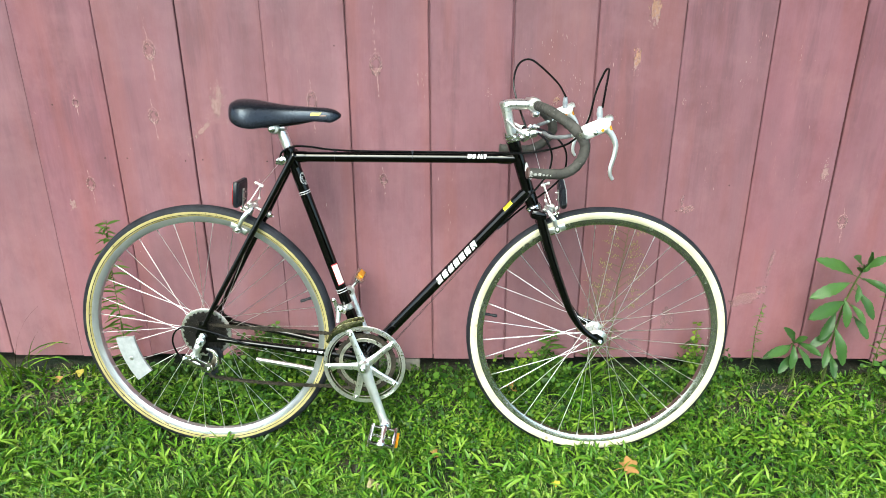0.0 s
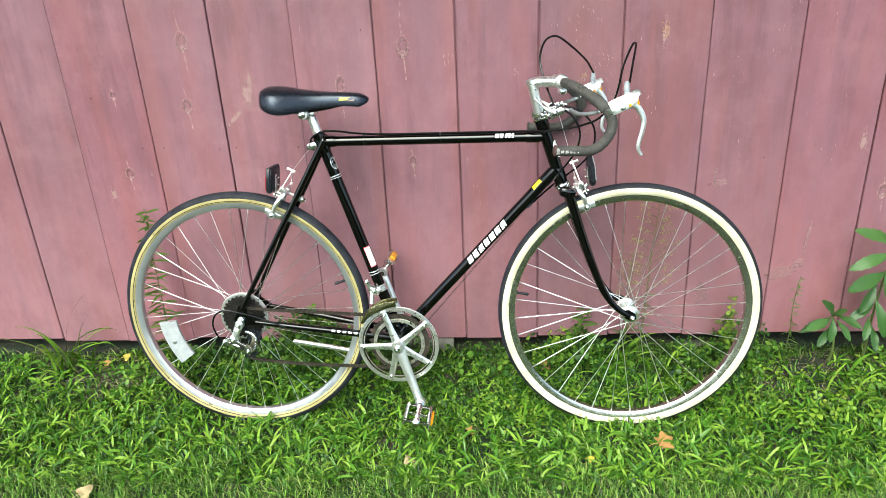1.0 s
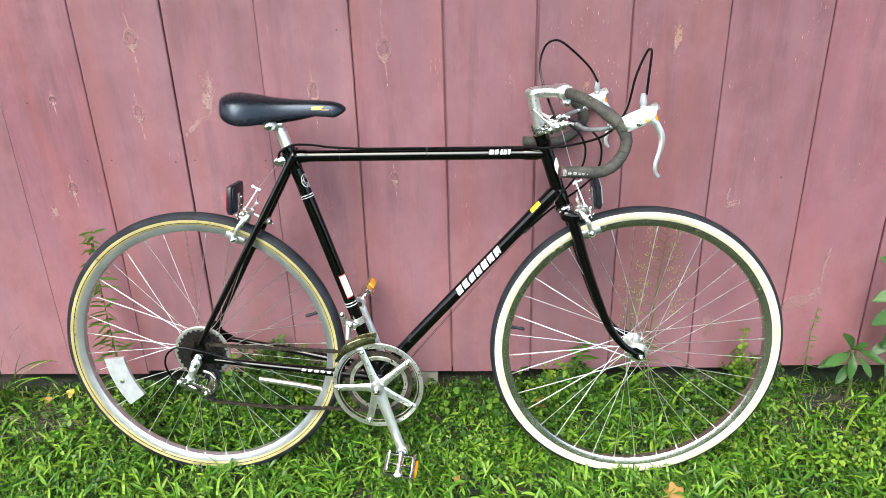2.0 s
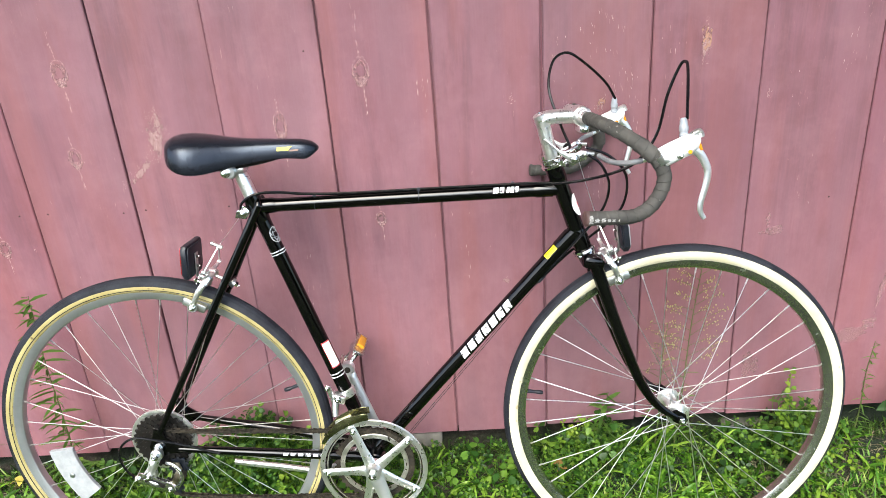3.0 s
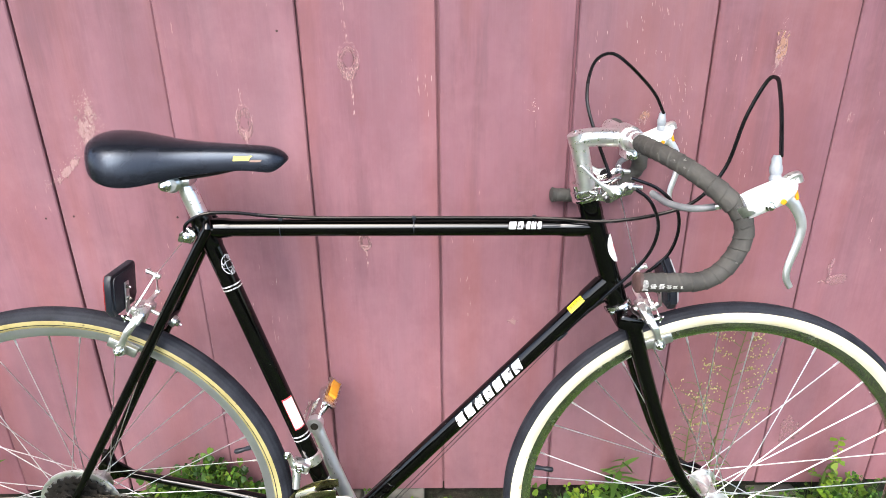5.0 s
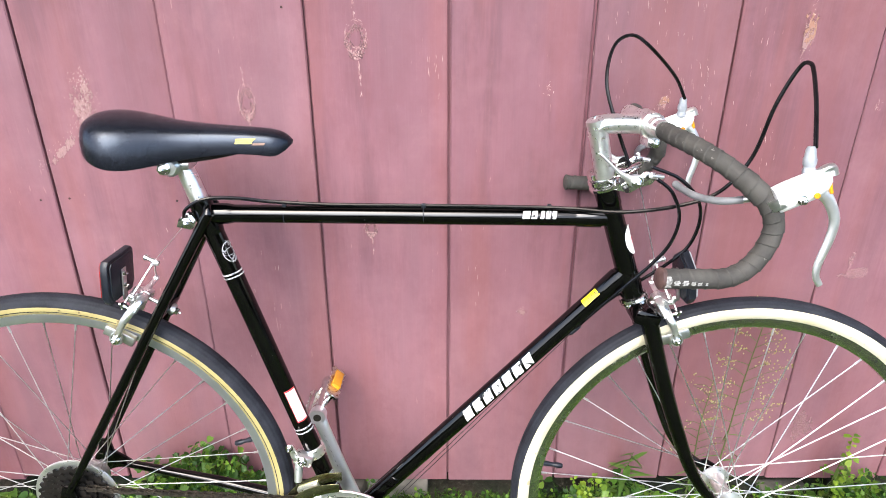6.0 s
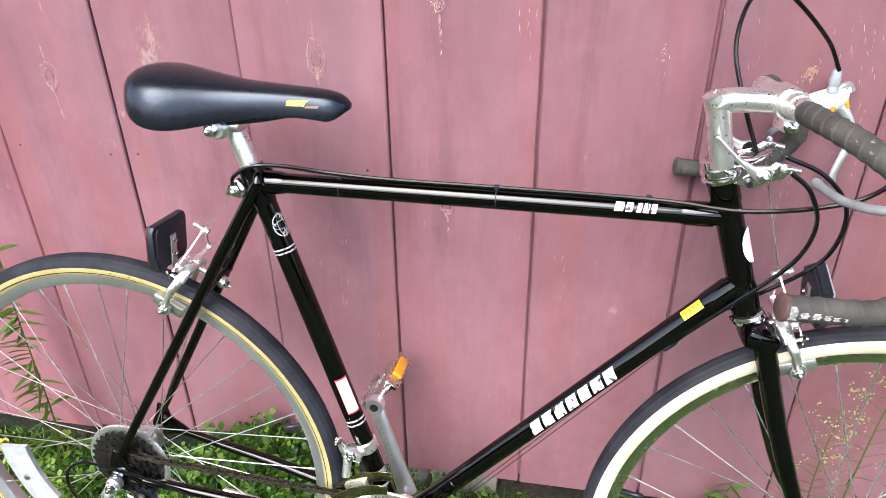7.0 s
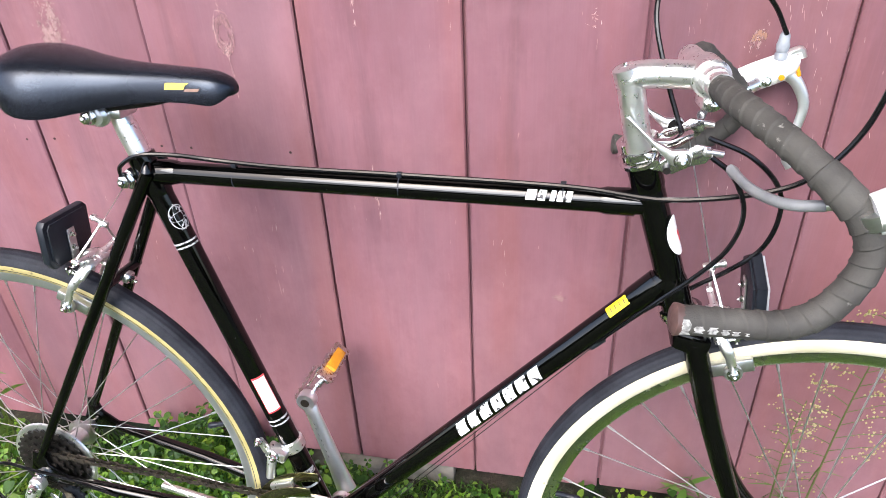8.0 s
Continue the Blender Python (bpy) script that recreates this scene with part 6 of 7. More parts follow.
def bare(x, y):
    """How bare the ground is: worn strips by the wall and a few worn spots."""
    q = noise.noise(Vector((x * 3.1 + 7, y * 4.0, 1.7))) * 0.5 + 0.5
    strip = 1.0 if y > 1.80 else max(0.0, (y - 1.66) / 0.14)
    side = 0.25 if -0.9 < x < 0.55 else 0.6
    spot = max(0.0, 1 - math.hypot((x - 0.02) / 0.16, (y - 1.66) / 0.07)) + max(0.0, 1 - math.hypot((x + 0.30) / 0.12, (y - 1.62) / 0.04)) + max(0.0, 1 - math.hypot((x - 0.95) / 0.34, (y - 1.92) / 0.075)) + 0.8 * max(0.0, 1 - math.hypot((x - 0.62) / 0.12, (y - 1.93) / 0.06)) + 0.7 * max(0.0, 1 - math.hypot((x - 1.28) / 0.14, (y - 1.80) / 0.05)) + max(0.0, 1 - math.hypot((x + 1.22) / 0.20, (y - 1.90) / 0.08))
    return min(1.0, max(0.0, (q - 0.42) * 2.2) * strip * side + spot * 0.95)


def blade_field(count, x0, x1, y0, y1, lengths, widths, seed, keep=True, tilt=(12, 70), seg=4):
    r = random.Random(seed)
    verts, faces = [], []
    made = 0
    while made < count:
        x, y = r.uniform(x0, x1), r.uniform(y0, y1)
        if keep and r.random() < bare(x, y):
            made += 0.35
            continue
        made += 1
        clump = noise.noise(Vector((x * 7, y * 7, 9.0)))
        length = r.uniform(*lengths) * (0.85 + 0.5 * clump) * (0.75 if y > 1.85 else 1.0)
        width = r.uniform(*widths)
        az = r.uniform(0, 2 * math.pi)
        lean = radians(r.uniform(*tilt)) * (0.8 + 0.4 * r.random())
        bend = radians(r.uniform(15, 75))
        dx, dy = math.cos(az), math.sin(az)
        twist = r.uniform(-0.9, 0.9)
        px, py, pz = x, y, ground_z(x, y) - 0.004
        k0 = len(verts)
        for i in range(seg + 1):
            t = i / seg
            w = width * (0.75 + 0.6 * t - 1.35 * t * t * t) * 0.5
            a = az + math.pi / 2 + twist * t
            if i < seg:
                cx, cy, cz = math.cos(a) * w, math.sin(a) * w, w * 0.35
                verts.append((px - cx, py - cy, pz + cz))
                verts.append((px + cx, py + cy, pz - cz))
            else:
                verts.append((px, py, pz))
            ang = lean + bend * t * t * 1.3
            step = length / seg
            px += dx * math.sin(ang) * step
            py += dy * math.sin(ang) * step
            pz += math.cos(ang) * step
            if py > WALL_Y - 0.008:
                py = WALL_Y - 0.008
        for i in range(seg - 1):
            q = k0 + 2 * i
            faces.append((q, q + 1, q + 3, q + 2))
        q = k0 + 2 * (seg - 1)
        faces.append((q, q + 1, q + 2))
    return verts, faces


v, f = blade_field(30000, -1.75, 1.85, 1.46, 1.99, (0.026, 0.064), (0.0022, 0.0052), 1, True, (12, 66))
w, h = blade_field(9000, -1.75, 1.85, 1.30, 1.50, (0.026, 0.060), (0.0020, 0.0042), 5, True, (12, 62))
f += [tuple(i + len(v) for i in q) for q in h]
v += w
stuff("grass", v, f, grass_green, "dense bright green lawn grass around the bicycle", "grass")
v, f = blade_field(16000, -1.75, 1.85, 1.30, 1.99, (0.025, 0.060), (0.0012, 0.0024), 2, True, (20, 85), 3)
w, h = blade_field(26000, -1.75, 1.85, 1.28, 1.54, (0.025, 0.055), (0.0010, 0.0019), 6, False, (8, 60), 3)
stuff("fine_lawn", w, h, fine_green, "fine light green mown grass in front of the bicycle", "grass")
stuff("short_grass", v, f, shaded_green, "short fine grass between the larger blades", "grass")
v, f = blade_field(15000, -2.6, 2.7, -0.6, 1.30, (0.05, 0.10), (0.004, 0.008), 3, False, (12, 70), 3)
for x0, x1, y0, y1, count in ((-7.0, 7.0, -6.0, -0.6, 26000), (-7.0, -2.6, -0.6, 1.98, 9000), (2.7, 7.0, -0.6, 1.98, 9000), (-2.6, -1.75, 1.30, 1.98, 3000), (1.85, 2.7, 1.30, 1.98, 3000)):
    w, h = blade_field(count, x0, x1, y0, y1, (0.06, 0.13), (0.010, 0.022), int(count + 10 * x0), False, (15, 75), 2)
    f += [tuple(i + len(v) for i in q) for q in h]
    v += w
stuff("lawn", v, f, grass_green, "mown green lawn before the barn", "grass")
v, f = blade_field(2200, -1.7, 1.8, 1.36, 1.99, (0.03, 0.09), (0.0010, 0.0020), 4, False, (55, 88), 3)
w, h = blade_field(2400, 0.62, 1.34, 1.82, 1.99, (0.03, 0.10), (0.0010, 0.0022), 41, False, (62, 89), 3)
f += [tuple(i + len(v) for i in q) for q in h]
v += w
w, h = blade_field(1300, -1.45, -1.0, 1.84, 1.99, (0.03, 0.10), (0.0010, 0.0022), 42, False, (62, 89), 3)
f += [tuple(i + len(v) for i in q) for q in h]
v += w
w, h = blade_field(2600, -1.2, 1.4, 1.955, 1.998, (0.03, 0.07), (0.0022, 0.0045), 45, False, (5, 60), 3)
stuff("wall_grass", w, h, shaded_green, "fine grass at the foot of the boards", "grass")
stuff("dry_straw", v, f, straw, "dry straw-coloured stalks lying in the grass", "straw")


def rosette_field(count, x0, x1, y0, y1, seed):
    """Broad-bladed wild grass: flat bunches whose blades spread from one root."""
    r = random.Random(seed)
    verts, faces = [], []
    for _ in range(count):
        x, y = r.uniform(x0, x1), r.uniform(y0, y1)
        if r.random() < bare(x, y) * 0.8:
            continue
        z = ground_z(x, y) + r.uniform(0.004, 0.022)
        az0 = r.uniform(0, 6.28)
        for k in range(r.randint(4, 8)):
            az = az0 + k * 1.1 + r.uniform(-0.5, 0.5)
            length, width = r.uniform(0.030, 0.066), r.uniform(0.0050, 0.0092)
            up, bend = radians(r.uniform(12, 62)), radians(r.uniform(30, 85))
            p = Vector((x + r.uniform(-0.012, 0.012), y + r.uniform(-0.012, 0.012), z))
            twist = r.uniform(-0.7, 0.7)
            k0 = len(verts)
            for i in range(6):
                t = i / 5
                w = width * (0.55 + 1.1 * t - 1.65 * t * t * t) * 0.5
                a = az + math.pi / 2
                sx, sy, sz = math.cos(a) * w, math.sin(a) * w, math.sin(twist) * w
                if i < 5:
                    verts += [(p.x - sx, min(p.y - sy, WALL_Y - 0.006), p.z - sz), (p.x, min(p.y, WALL_Y - 0.006), p.z - w * 0.35), (p.x + sx, min(p.y + sy, WALL_Y - 0.006), p.z + sz)]
                else:
                    verts.append((p.x, min(p.y, WALL_Y - 0.006), p.z))
                e = up - bend * t
                p = p + Vector((math.cos(az) * math.cos(e), math.sin(az) * math.cos(e), math.sin(e))) * (length / 5)
            for i in range(4):
                q = k0 + 3 * i
                faces += [(q, q + 1, q + 4, q + 3), (q + 1, q + 2, q + 5, q + 4)]
            q = k0 + 12
            faces += [(q, q + 1, q + 3), (q + 1, q + 2, q + 3)]
    return verts, faces


v, f = rosette_field(1900, -1.7, 1.8, 1.46, 1.95, 12)
stuff("wild_grass", v, f, wild_green, "broad-bladed bright wild grass in spreading bunches", "grass")


def leaflet(verts, faces, at, along, side, length, width, fold):
    """One round leaflet with a notch at its tip, folded along its middle."""
    up = along.cross(side)
    k = len(verts)
    shape = [(0.0, 0.0), (0.35, 0.40), (0.72, 0.50), (1.0, 0.30), (0.90, 0.0), (1.0, -0.30), (0.72, -0.50), (0.35, -0.40)]
    for a, b in shape:
        verts.append(tuple(at + along * (a * length) + side * (b * width) + up * (abs(b) * fold * width)))
    faces += [(k, k + 1, k + 2, k + 4), (k + 2, k + 3, k + 4), (k, k + 4, k + 6, k + 7), (k + 4, k + 5, k + 6)]


def clover_field(count, seed, spots, sizes, heights):
    r = random.Random(seed)
    verts, faces = [], []
    for _ in range(count):
        cx, cy, sx, sy, tall = r.choice(spots)
        x, y = r.gauss(cx, sx), r.gauss(cy, sy)
        y = min(y, WALL_Y - 0.02)
        near = max(0.0, 1 - math.hypot((x - cx) / (2.2 * sx), (y - cy) / (2.2 * sy)))
        h = r.uniform(*heights) * (0.5 + tall * near * 1.6)
        base = Vector((x, y, ground_z(x, y)))
        top = base + Vector((r.uniform(-0.02, 0.02), r.uniform(-0.03, 0.01), h))
        k = len(verts)
        w = Vector((0.0006, 0.0003, 0))
        verts += [tuple(base - w), tuple(base + w), tuple(top + w), tuple(top - w)]
        faces.append((k, k + 1, k + 2, k + 3))
        size = r.uniform(*sizes)
        nrm = Vector((r.uniform(-0.8, 0.8), r.uniform(-1.0, 0.3), 1)).normalized()
        ref = nrm.orthogonal().normalized()
        spin = r.uniform(0, 6.28)
        for j in range(3):
            a = Matrix.Rotation(spin + j * 2.094, 3, nrm) @ ref
            along = (a + nrm * r.uniform(-0.35, 0.1)).normalized()
            leaflet(verts, faces, top + a * 0.001, along, nrm.cross(along).normalized(), size * r.uniform(0.8, 1.2), size * r.uniform(0.65, 0.95), r.uniform(0.05, 0.55))
    return verts, faces


SPOTS = [(-0.53, 1.94, 0.07, 0.03, 1.8), (-0.30, 1.94, 0.09, 0.03, 0.7), (-0.62, 1.92, 0.10, 0.04, 0.6), (0.06, 1.92, 0.12, 0.05, 0.5), (0.26, 1.93, 0.06, 0.03, 1.0), (0.74, 1.93, 0.06, 0.03, 1.3), (0.60, 1.92, 0.10, 0.04, 0.6),
         (1.30, 1.92, 0.10, 0.04, 0.9), (-0.90, 1.90, 0.16, 0.05, 0.4), (-0.55, 1.84, 0.20, 0.06, 0.2), (0.20, 1.86, 0.25, 0.06, 0.2), (-0.10, 1.80, 0.25, 0.06, 0.15), (-1.05, 1.72, 0.25, 0.10, 0.1), (0.30, 1.62, 0.6, 0.10, 0.05)]
v, f = clover_field(2300, 31, SPOTS, (0.006, 0.012), (0.025, 0.075))
stuff("clover", v, f, clover_green, "bright green clover and wood sorrel along the wall", "clover")
CLUMP = -0.55
LIME = [(0.74, 1.90, 0.07, 0.04, 0.6), (0.93, 1.74, 0.06, 0.03, 0.5), (1.05, 1.80, 0.10, 0.04, 0.7), (1.25, 1.92, 0.12, 0.03, 0.9), (0.80, 1.78, 0.08, 0.04, 0.3), (1.18, 1.62, 0.06, 0.04, 0.3), (-1.0, 1.88, 0.12, 0.05, 0.3), (0.05, 1.76, 0.08, 0.03, 0.3), (-0.50, 1.90, 0.10, 0.03, 0.9), (CLUMP, 1.955, 0.045, 0.02, 2.2), (CLUMP - 0.05, 1.955, 0.05, 0.02, 1.8), (0.71, 1.955, 0.035, 0.02, 2.2), (0.20, 1.955, 0.05, 0.02, 1.4)]
v, f = clover_field(380, 33, LIME, (0.008, 0.017), (0.020, 0.060))
stuff("lime_clover", v, f, lime_green, "yellow-green sorrel leaves by the wall", "clover")
v, f = clover_field(300, 36, [(CLUMP, 1.955, 0.06, 0.02, 2.3), (CLUMP - 0.07, 1.955, 0.06, 0.02, 1.7), (CLUMP + 0.08, 1.955, 0.05, 0.02, 1.5)], (0.010, 0.019), (0.025, 0.060))
stuff("tall_clover", v, f, clover_green, "tall leafy clump of clover against the boards", "clover")
v, f = clover_field(170, 32, SPOTS[:9], (0.014, 0.024), (0.030, 0.085))
stuff("ground_leaves", v, f, clover_green, "larger round-leaved weeds along the wall", "weeds")


def leaf_mesh(length, width, droop, teeth, seed, fold=0.22):
    """A pointed leaf along +x with a toothed edge, a sunk midrib and a drooping tip."""
    r = random.Random(seed)
    n = 16
    g = Geo()
    verts, faces = [], []
    for i in range(n + 1):
        t = i / n
        half = width / 2 * (math.sin(math.pi * min(t * 0.90 + 0.05, 1.0) ** 1.35)) ** 0.85 if i < n else 0.0
        tooth = 1 + (0.13 if i % 2 else -0.07) * teeth * min(1.0, max(0.0, t - 0.15) * 1.8)
        x = length * t
        z = -droop * length * t * t + 0.05 * length * math.sin(t * 3)
        wave = 0.05 * width * math.sin(t * 14 + r.random())
        for q in (-1, -0.5, 0, 0.5, 1):
            verts.append((x - abs(q) * half * 0.25, q * half * (tooth if abs(q) == 1 else 1), z + abs(q) * half * fold + (wave if abs(q) == 1 else 0)))
    for i in range(n):
        for k in range(4):
            a = i * 5 + k
            faces.append((a, a + 1, a + 6, a + 5))
    return g.add(verts, faces)


def leaf_between(parent, a, b, width, seed, name="leaf"):
    """A toothed leaf from its stalk at a to its tip at b, its face towards the open lawn and the sky."""
    a, b = Vector(a), Vector(b)
    d = (b - a).normalized()
    face = Vector((0.1 * math.sin(seed), -0.75, 0.65))
    face = (face - d * face.dot(d)).normalized()
    m = Matrix.Translation(a) @ Matrix((d, face.cross(d), face)).transposed().to_4x4()
    ln = (b - a).length
    g = leaf_mesh(ln, width, 0.16 + 0.12 * math.sin(seed * 1.7), 1.0, seed, 0.34)
    part(name, g.moved(m @ Matrix.Translation((0, 0, 0.05 * ln))), weed_green, parent)


def broad_weed(x, y, stalk, leaves, young, size, seed, label, foot=0.117):
    """An upright weed: a leaning stalk, large toothed leaves (stalk end and tip, beside and above the foot) and a bunch of young ones on top."""
    r = random.Random(seed)
    z0 = ground_z(x, y)
    up = foot - z0
    plant = group_at("weed", Matrix.Translation((x, y, z0)), label, "weed", group="broad-leaved weeds by the wall")
    line = spline([(-0.004, 0, -0.01), (0, 0, up)] + [(a, -0.004 * k, b + up) for k, (a, b) in enumerate(stalk)], 5)
    part("stem", Geo().tube(line, [0.0042 - 0.0020 * i / (len(line) - 1) for i in range(len(line))], 8), stem_green, plant)
    for k, (ax, az, bx, bz) in enumerate(leaves):
        a, b = Vector((ax, -0.015, az + up)), Vector((bx, -0.050 - 0.012 * (k % 3), bz + up))
        leaf_between(plant, a, b, 0.007 + (b - a).length * r.uniform(0.19, 0.23), seed + k)
        near = min(line, key=lambda p: (p - a).length)
        part("leaf_stalk", Geo().tube([near, between(near, a, 0.5) + Vector((0, 0, 0.003)), a + (b - a) * 0.08], [0.0016, 0.0013, 0.0011], 5), stem_green, plant)
    for k in range(young):
        az = k * 2.4 + r.uniform(-0.3, 0.3)
        s = size * r.uniform(0.6, 1.1)
        leaf_between(plant, line[-1], line[-1] + Vector((math.cos(az) * 0.55, -abs(math.sin(az)) * 0.5, r.uniform(0.3, 0.9))) * s, s * 0.30, seed + 40 + k, "young_leaf")
    return plant


broad_weed(1.101, 1.945, ((0.0, 0.068), (0.002, 0.143), (0.006, 0.217), (0.018, 0.280), (0.030, 0.327)),
           ((0.002, 0.318, -0.108, 0.382), (0.0, 0.290, -0.111, 0.274), (-0.004, 0.233, -0.121, 0.207), (-0.018, 0.202, -0.064, 0.126), (-0.002, 0.242, 0.002, 0.176), (-0.012, 0.151, 0.011, 0.058), (0.034, 0.188, 0.071, 0.131), (0.028, 0.269, 0.069, 0.200),
            (0.036, 0.304, 0.095, 0.292), (0.037, 0.339, 0.075, 0.389), (0.029, 0.339, 0.014, 0.409), (0.019, 0.347, -0.025, 0.397), (-0.015, 0.132, -0.085, 0.110), (-0.020, 0.091, -0.043, 0.043), (-0.010, 0.067, -0.013, 0.014), (0.029, 0.286, 0.019, 0.250), (0.021, 0.224, 0.050, 0.190)),
           9, 0.040, 100, "tall weed with toothed drooping green leaves against the wall")
broad_weed(1.008, 1.945, ((-0.010, 0.045), (-0.020, 0.092)),
           ((-0.035, 0.091, -0.118, 0.070), (-0.030, 0.104, -0.070, 0.170), (-0.013, 0.099, 0.030, 0.088), (-0.014, 0.086, 0.020, 0.035), (-0.026, 0.091, -0.037, 0.040), (-0.035, 0.085, -0.115, 0.091), (-0.020, 0.104, -0.005, 0.138), (-0.030, 0.057, -0.074, 0.025)),
           4, 0.030, 200, "small weed with toothed green leaves by the wall")


def narrow_leaf(g, at, az, pitch, length, width):
    d = Vector((math.cos(az) * math.cos(pitch), math.sin(az) * math.cos(pitch), math.sin(pitch)))
    s = d.cross(Vector((0.15, 1, 0.25))).normalized()
    at = Vector(at)
    droop = Vector((0, 0, -length * 0.25))
    rows = [(0, 0.4), (0.35, 1.0), (0.7, 0.8)]
    verts = []
    for t, w in rows:
        c = at + d * (length * t) + droop * (t * t)
        verts += [c - s * (w * width / 2), c + s * (w * width / 2)]
    verts.append(at + d * length + droop)
    g.add(verts, [(0, 1, 3, 2), (2, 3, 5, 4), (4, 5, 6)])


def feather_weed(x, y, height, leaves, size, seed, label, lean=(0.0, 0.0), seeds=0, wide=0.006, start=0.12):
    """A thin upright weed with many narrow leaves and, where it flowers, a loose head of small seeds."""
    r = random.Random(seed)
    z0 = ground_z(x, y)
    plant = group_at("feathery_weed", Matrix.Translation((x, y, z0)), label, "weed", group="narrow-leaved weeds by the wall")
    line = spline([(0, 0, -0.01), (lean[0] * 0.25 + 0.004, 0, height * 0.33), (lean[0] * 0.65 - 0.003, lean[1] * 0.6, height * 0.68), (lean[0], lean[1], height)], 6)
    part("stem", Geo().tube(line, [0.0022 - 0.0014 * i / (len(line) - 1) for i in range(len(line))], 6), stem_green, plant)

    def on(t):
        t = min(max(t, 0), 0.999) * (len(line) - 1)
        return between(line[int(t)], line[int(t) + 1], t - int(t))

    g = Geo()
    top = 0.50 if seeds else 1.0
    for k in range(leaves):
        t = start + (top - start) * k / leaves
        s = size * (1.15 - 0.6 * t) * r.uniform(0.7, 1.2)
        az = k * 2.4 + r.uniform(-0.4, 0.4)
        if math.sin(az) > 0.3:
            az = -az
        narrow_leaf(g, on(t), az, radians(r.uniform(-5, 45)), s, wide * r.uniform(0.7, 1.2))
    part("leaves", g, feather_green, plant)
    if seeds:
        g, h = Geo(), Geo()
        for k in range(22):
            t = 0.46 + 0.53 * k / 22
            a = on(t)
            az = (k % 2) * math.pi + r.uniform(-0.7, 0.7)
            ln = height * r.uniform(0.08, 0.145) * (1.15 - 0.45 * (k / 22))
            tip = a + Vector((math.cos(az) * ln, -abs(math.sin(az)) * ln * 0.5, ln * r.uniform(0.25, 0.75)))
            g.tube([a, between(a, tip, 0.5) + Vector((0, 0, 0.004)), tip], [0.0008, 0.0006, 0.0004], 4)
            for j in range(seeds // 22):
                u = r.uniform(0.45, 1.1)
                c = between(a, tip, u) + Vector((r.gauss(0, 0.0055), r.gauss(0, 0.004), r.gauss(0.002, 0.005)))
                q = r.uniform(0.0010, 0.0021)
                h.add([c + Vector(d) * q for d in ((1, 0, 0), (0, 1, 0), (-1, 0, 0), (0, -1, 0), (0, 0, 1.4), (0, 0, -1.4))], [(0, 1, 4), (1, 2, 4), (2, 3, 4), (3, 0, 4), (1, 0, 5), (2, 1, 5), (3, 2, 5), (0, 3, 5)])
        tagged(part("flower_branch", g, stem_green, plant), kind="stuff")
        tagged(part("seed_head", h, seed_yellow, plant, "tiny yellowish seeds"), kind="stuff")
    return plant


feather_weed(-1.027, 1.945, 0.53, 100, 0.072, 301, "tall feathery green weed seen through the rear wheel", (0.025, 0.0), 0, 0.0085)
feather_weed(0.4379, 1.945, 0.54, 16, 0.050, 302, "thin weed with loose yellowish seed heads behind the front wheel", (0.035, -0.01), 420, 0.0045)
feather_weed(0.3935, 1.950, 0.36, 26, 0.050, 303, "thin weed with small seed heads beside the wall", (0.015, 0.0), 96)
feather_weed(0.872, 1.950, 0.28, 46, 0.036, 304, "slender weed with narrow grey-green leaves by the wall", (0.012, 0.0), 0, 0.004)
feather_weed(1.2123, 1.930, 0.46, 70, 0.060, 305, "tall thin yellowish weed leaning by the wall", (0.060, 0.0), 0, 0.006)
feather_weed(0.2554, 1.945, 0.20, 26, 0.075, 306, "low leafy weed by the wall", (0.020, -0.01), 0, 0.014, 0.3)
feather_weed(0.6845, 1.950, 0.17, 24, 0.055, 307, "low leafy weed by the wall", (0.0, -0.01), 0, 0.012, 0.2)


def grass_tuft(x, y, count, length, seed, label, spread=0.03):
    r = random.Random(seed)
    z0 = ground_z(x, y)
    verts, faces = [], []
    for _ in range(count):
        az = r.uniform(math.pi * 0.9, math.pi * 2.1)
        ln = length * r.uniform(0.55, 1.1)
        bx, by = r.uniform(-spread, spread), r.uniform(-spread, spread) * 0.5
        w = r.uniform(0.006, 0.011)
        p = Vector((bx, by, -0.005))
        lean, bend = radians(r.uniform(5, 40)), radians(r.uniform(50, 115))
        k = len(verts)
        n = 8
        for i in range(n + 1):
            t = i / n
            ww = w * (0.7 + 0.7 * t - 1.4 * t * t * t) / 2
            s = Vector((-math.sin(az), math.cos(az), 0.25)) * ww
            if i < n:
                verts += [tuple(p - s), tuple(p + s)]
            else:
                verts.append(tuple(p))
            a = lean + bend * t ** 1.5
            p = p + Vector((math.cos(az) * math.sin(a), math.sin(az) * math.sin(a), math.cos(a))) * (ln / n)
        for i in range(n - 1):
            q = k + 2 * i
            faces.append((q, q + 1, q + 3, q + 2))
        faces.append((k + 2 * n - 2, k + 2 * n - 1, k + 2 * n))
    ob = stuff("grass_tuft", [(x + a, min(y + b, WALL_Y - 0.006), z0 + c) for a, b, c in verts], faces, wild_green, label, "grass")
    return ob


grass_tuft(-1.3575, 1.93, 26, 0.27, 401, "tall arching tuft of broad grass by the wall", 0.06)
grass_tuft(-1.1503, 1.95, 5, 0.17, 402, "a few tall grass blades by the wall", 0.03)
grass_tuft(0.3491, 1.93, 12, 0.16, 403, "tuft of broad grass behind the front wheel", 0.06)
grass_tuft(1.0002, 1.86, 12, 0.16, 404, "tuft of yellowish grass by the weeds", 0.08)
grass_tuft(0.5366, 1.90, 12, 0.14, 405, "tuft of broad grass behind the front wheel", 0.08)


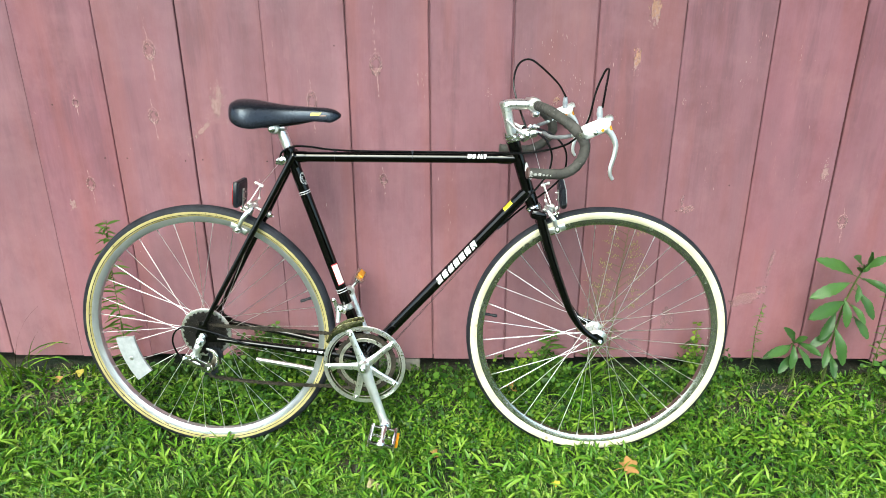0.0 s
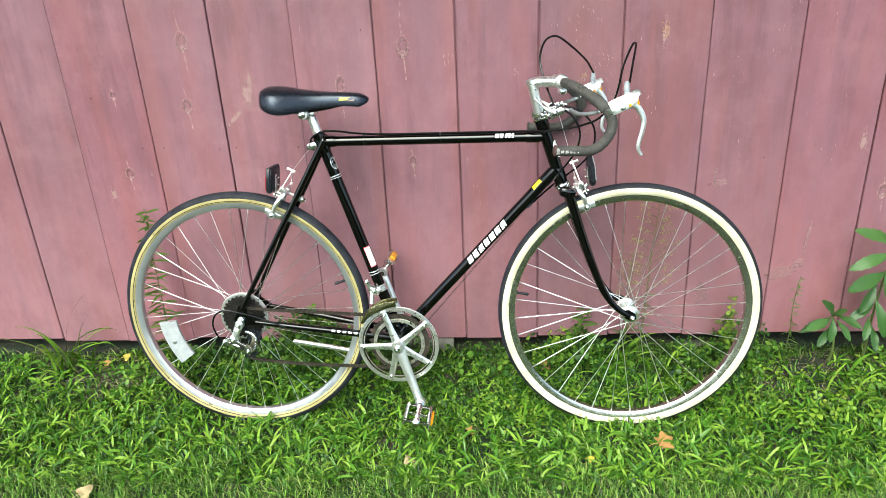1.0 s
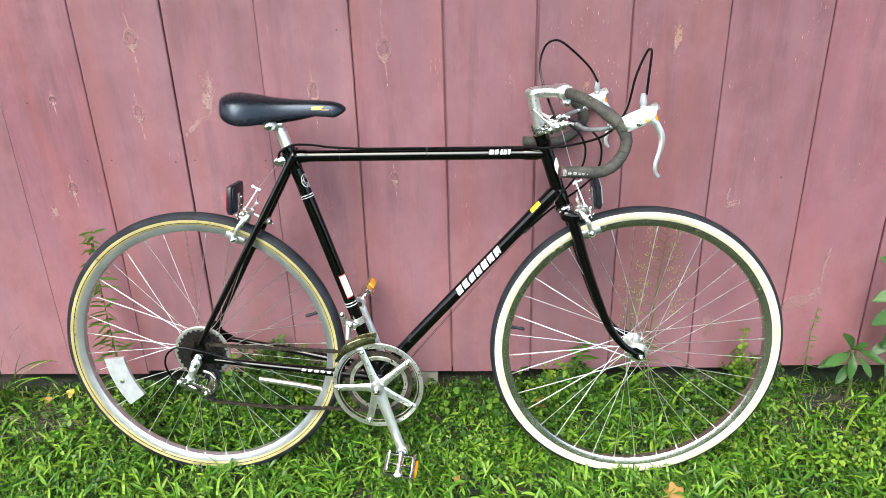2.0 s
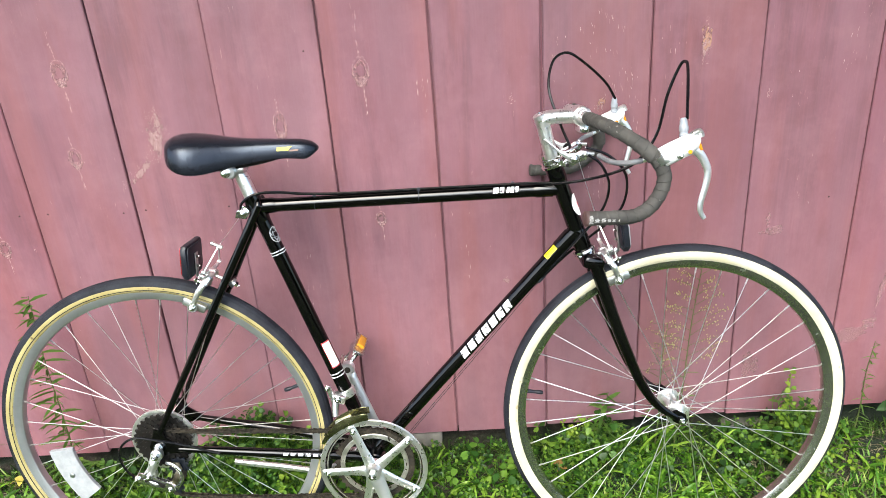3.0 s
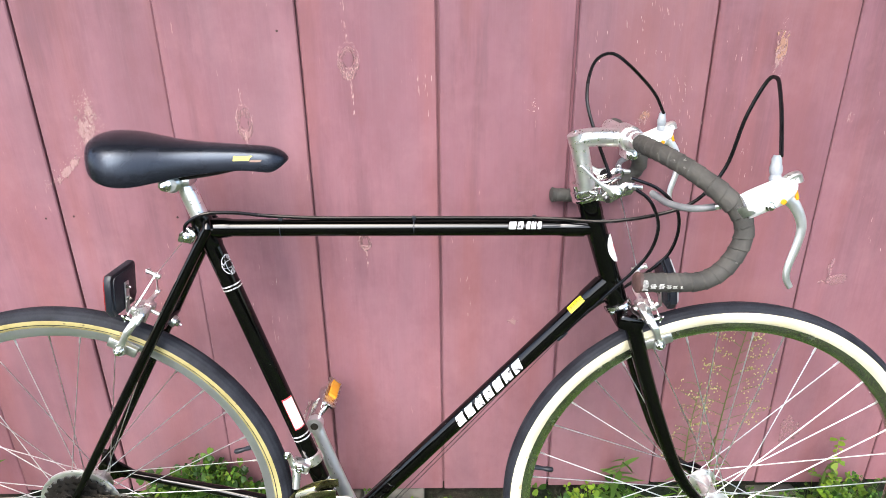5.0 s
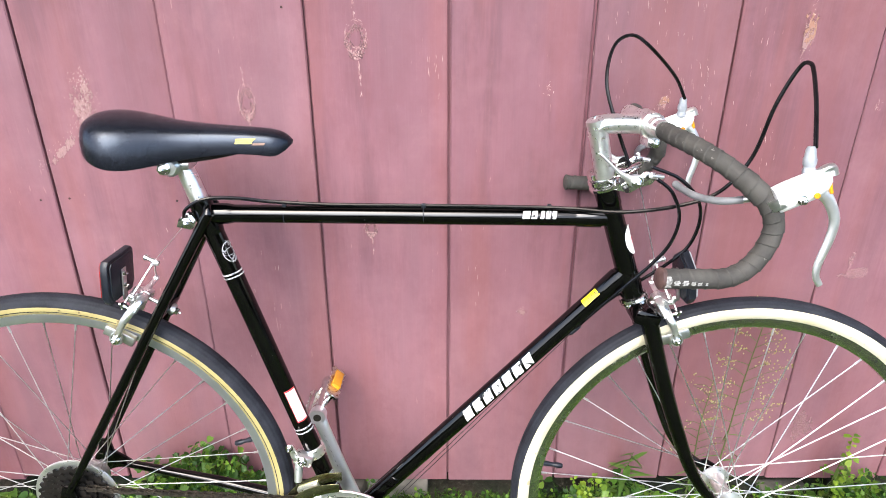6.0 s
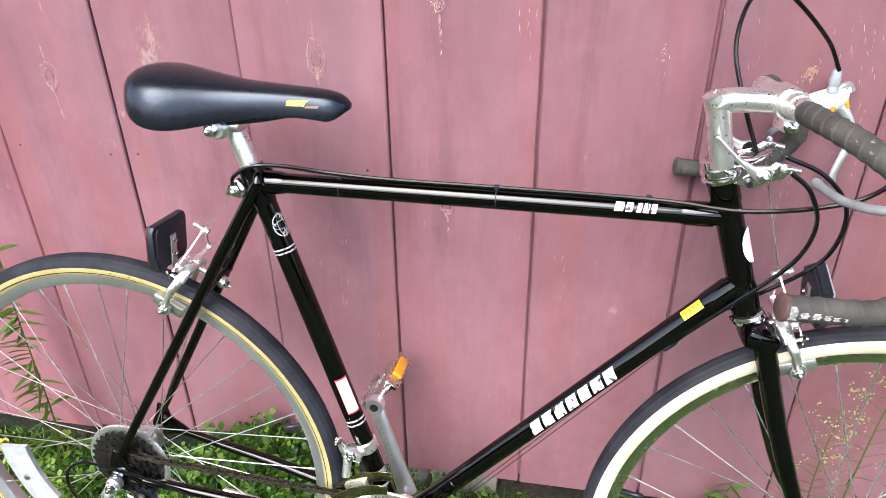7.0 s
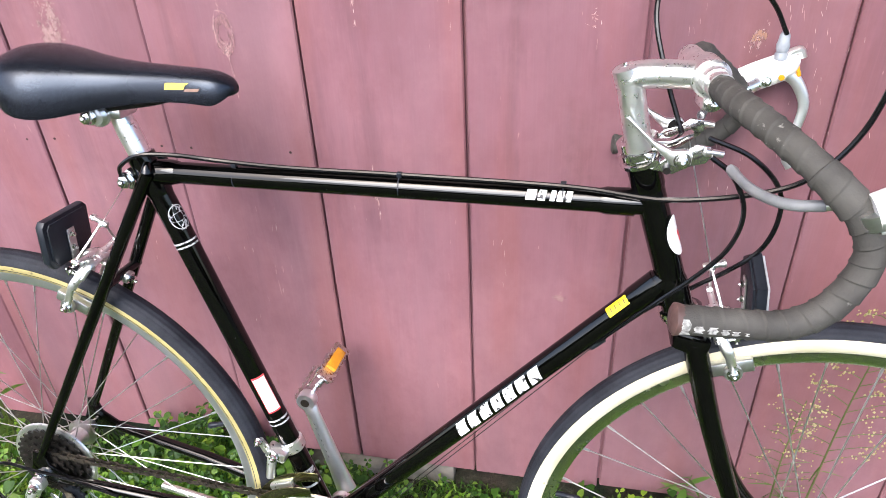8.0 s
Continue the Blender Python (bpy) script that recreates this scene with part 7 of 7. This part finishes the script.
def dead_leaf_thing(x, y, size, spin, material, label, seed, lobes=5, up=0.036):
    """A lobed, curled fallen leaf lying on the grass."""
    r = random.Random(seed)
    n = 40
    outline = []
    for k in range(n):
        t = 2 * math.pi * k / n
        q = 0.55 + 0.45 * abs(math.cos(lobes * t / 2)) ** 3 + r.uniform(-0.07, 0.07)
        outline.append((q * math.cos(t) * size / 2, q * math.sin(t) * size / 2))
    curl = lambda a, b: 3.5 * (a * a - 0.4 * b * b) + 0.004 * math.sin(a * 140) + 0.003 * math.sin(b * 190)
    verts = [(0, 0, 0)] + [(a * 0.55, b * 0.55, curl(a * 0.55, b * 0.55)) for a, b in outline] + [(a, b, curl(a, b)) for a, b in outline]
    faces = []
    for k in range(n):
        q = (k + 1) % n
        faces += [(0, 1 + k, 1 + q), (1 + k, 1 + n + k, 1 + n + q, 1 + q)]
    m = Matrix.Translation((x, y, ground_z(x, y) + up)) @ Matrix.Rotation(spin, 4, "Z") @ Matrix.Rotation(r.uniform(0.2, 0.5), 4, "X")
    g = Geo().add([m @ Vector(p) for p in verts], faces)
    g.tube([m @ Vector((-size * 0.3, 0, curl(size * 0.3, 0))), m @ Vector((-size * 0.55, 0.003, 0.002)), m @ Vector((-size * 0.8, 0.004, -0.004))], 0.0009, 5)
    ob = part("fallen_leaf", g, material, None)
    return tagged(ob, label, "leaf", group="fallen leaves on the grass")


dead_leaf_thing(0.4448, 1.599, 0.060, 0.5, dead_leaf, "curled orange-brown fallen leaf on the grass", 1)
dead_leaf_thing(-0.2171, 1.526, 0.046, 2.2, pale_leaf, "pale tan curled leaf on the grass", 2, 3)
dead_leaf_thing(-1.028, 1.403, 0.046, 1.0, pale_leaf, "pale tan curled leaf on the grass", 3, 3)
dead_leaf_thing(0.2475, 1.529, 0.017, 0.2, yellow_leaf, "small yellow leaf on the grass", 4, 3)
dead_leaf_thing(-1.1799, 1.95, 0.028, 0.8, yellow_leaf, "small yellow leaf by the wall", 5, 3, 0.03)
dead_leaf_thing(-1.2421, 1.933, 0.030, 0.3, dead_leaf, "small brown leaf by the wall", 6, 3, 0.02)
dead_leaf_thing(0.1617, 1.918, 0.040, 1.3, dead_leaf, "brown leaf in the clover", 7, 3, 0.03)
dead_leaf_thing(-0.0652, 1.663, 0.030, 1.3, dead_leaf, "small brown leaf on the grass", 8, 4, 0.02)


# ---- unseen trees at the far side of the lawn, behind the camera, added for dark reflections ----
def tree_belt():
    r = random.Random(77)
    verts, faces = [], []
    for _ in range(44):
        a = r.uniform(-2.75, -0.39)
        d = r.uniform(17, 22)
        cx, cy = math.cos(a) * d, math.sin(a) * d
        h = r.uniform(2.4, 4.2)
        w = r.uniform(1.6, 2.6)
        for _ in range(420):
            u = Vector((r.gauss(0, 1), r.gauss(0, 1), r.gauss(0, 1))).normalized() * r.uniform(0.55, 1.0)
            p = Vector((cx + u.x * w, cy + u.y * w, h * 0.52 + u.z * h * 0.48))
            q = r.uniform(0.35, 0.75)
            e1 = Vector((r.gauss(0, 1), r.gauss(0, 1), r.gauss(0, 1))).normalized()
            e2 = e1.orthogonal().normalized()
            k = len(verts)
            verts += [tuple(p + e1 * q), tuple(p + e2 * q * 0.7), tuple(p - e1 * q), tuple(p - e2 * q * 0.7)]
            faces.append((k, k + 1, k + 2, k + 3))
    return verts, faces


v, f = tree_belt()
woods = leaf_material("dark_tree_leaves", [(0.0198, 0.0396, 0.0106), (0.0297, 0.0561, 0.0145), (0.0396, 0.0693, 0.0198)], 0.2, 0.6)
stuff("tree_belt", v, f, woods, "unseen dark green belt of trees, added across the lawn for reflections", "trees")
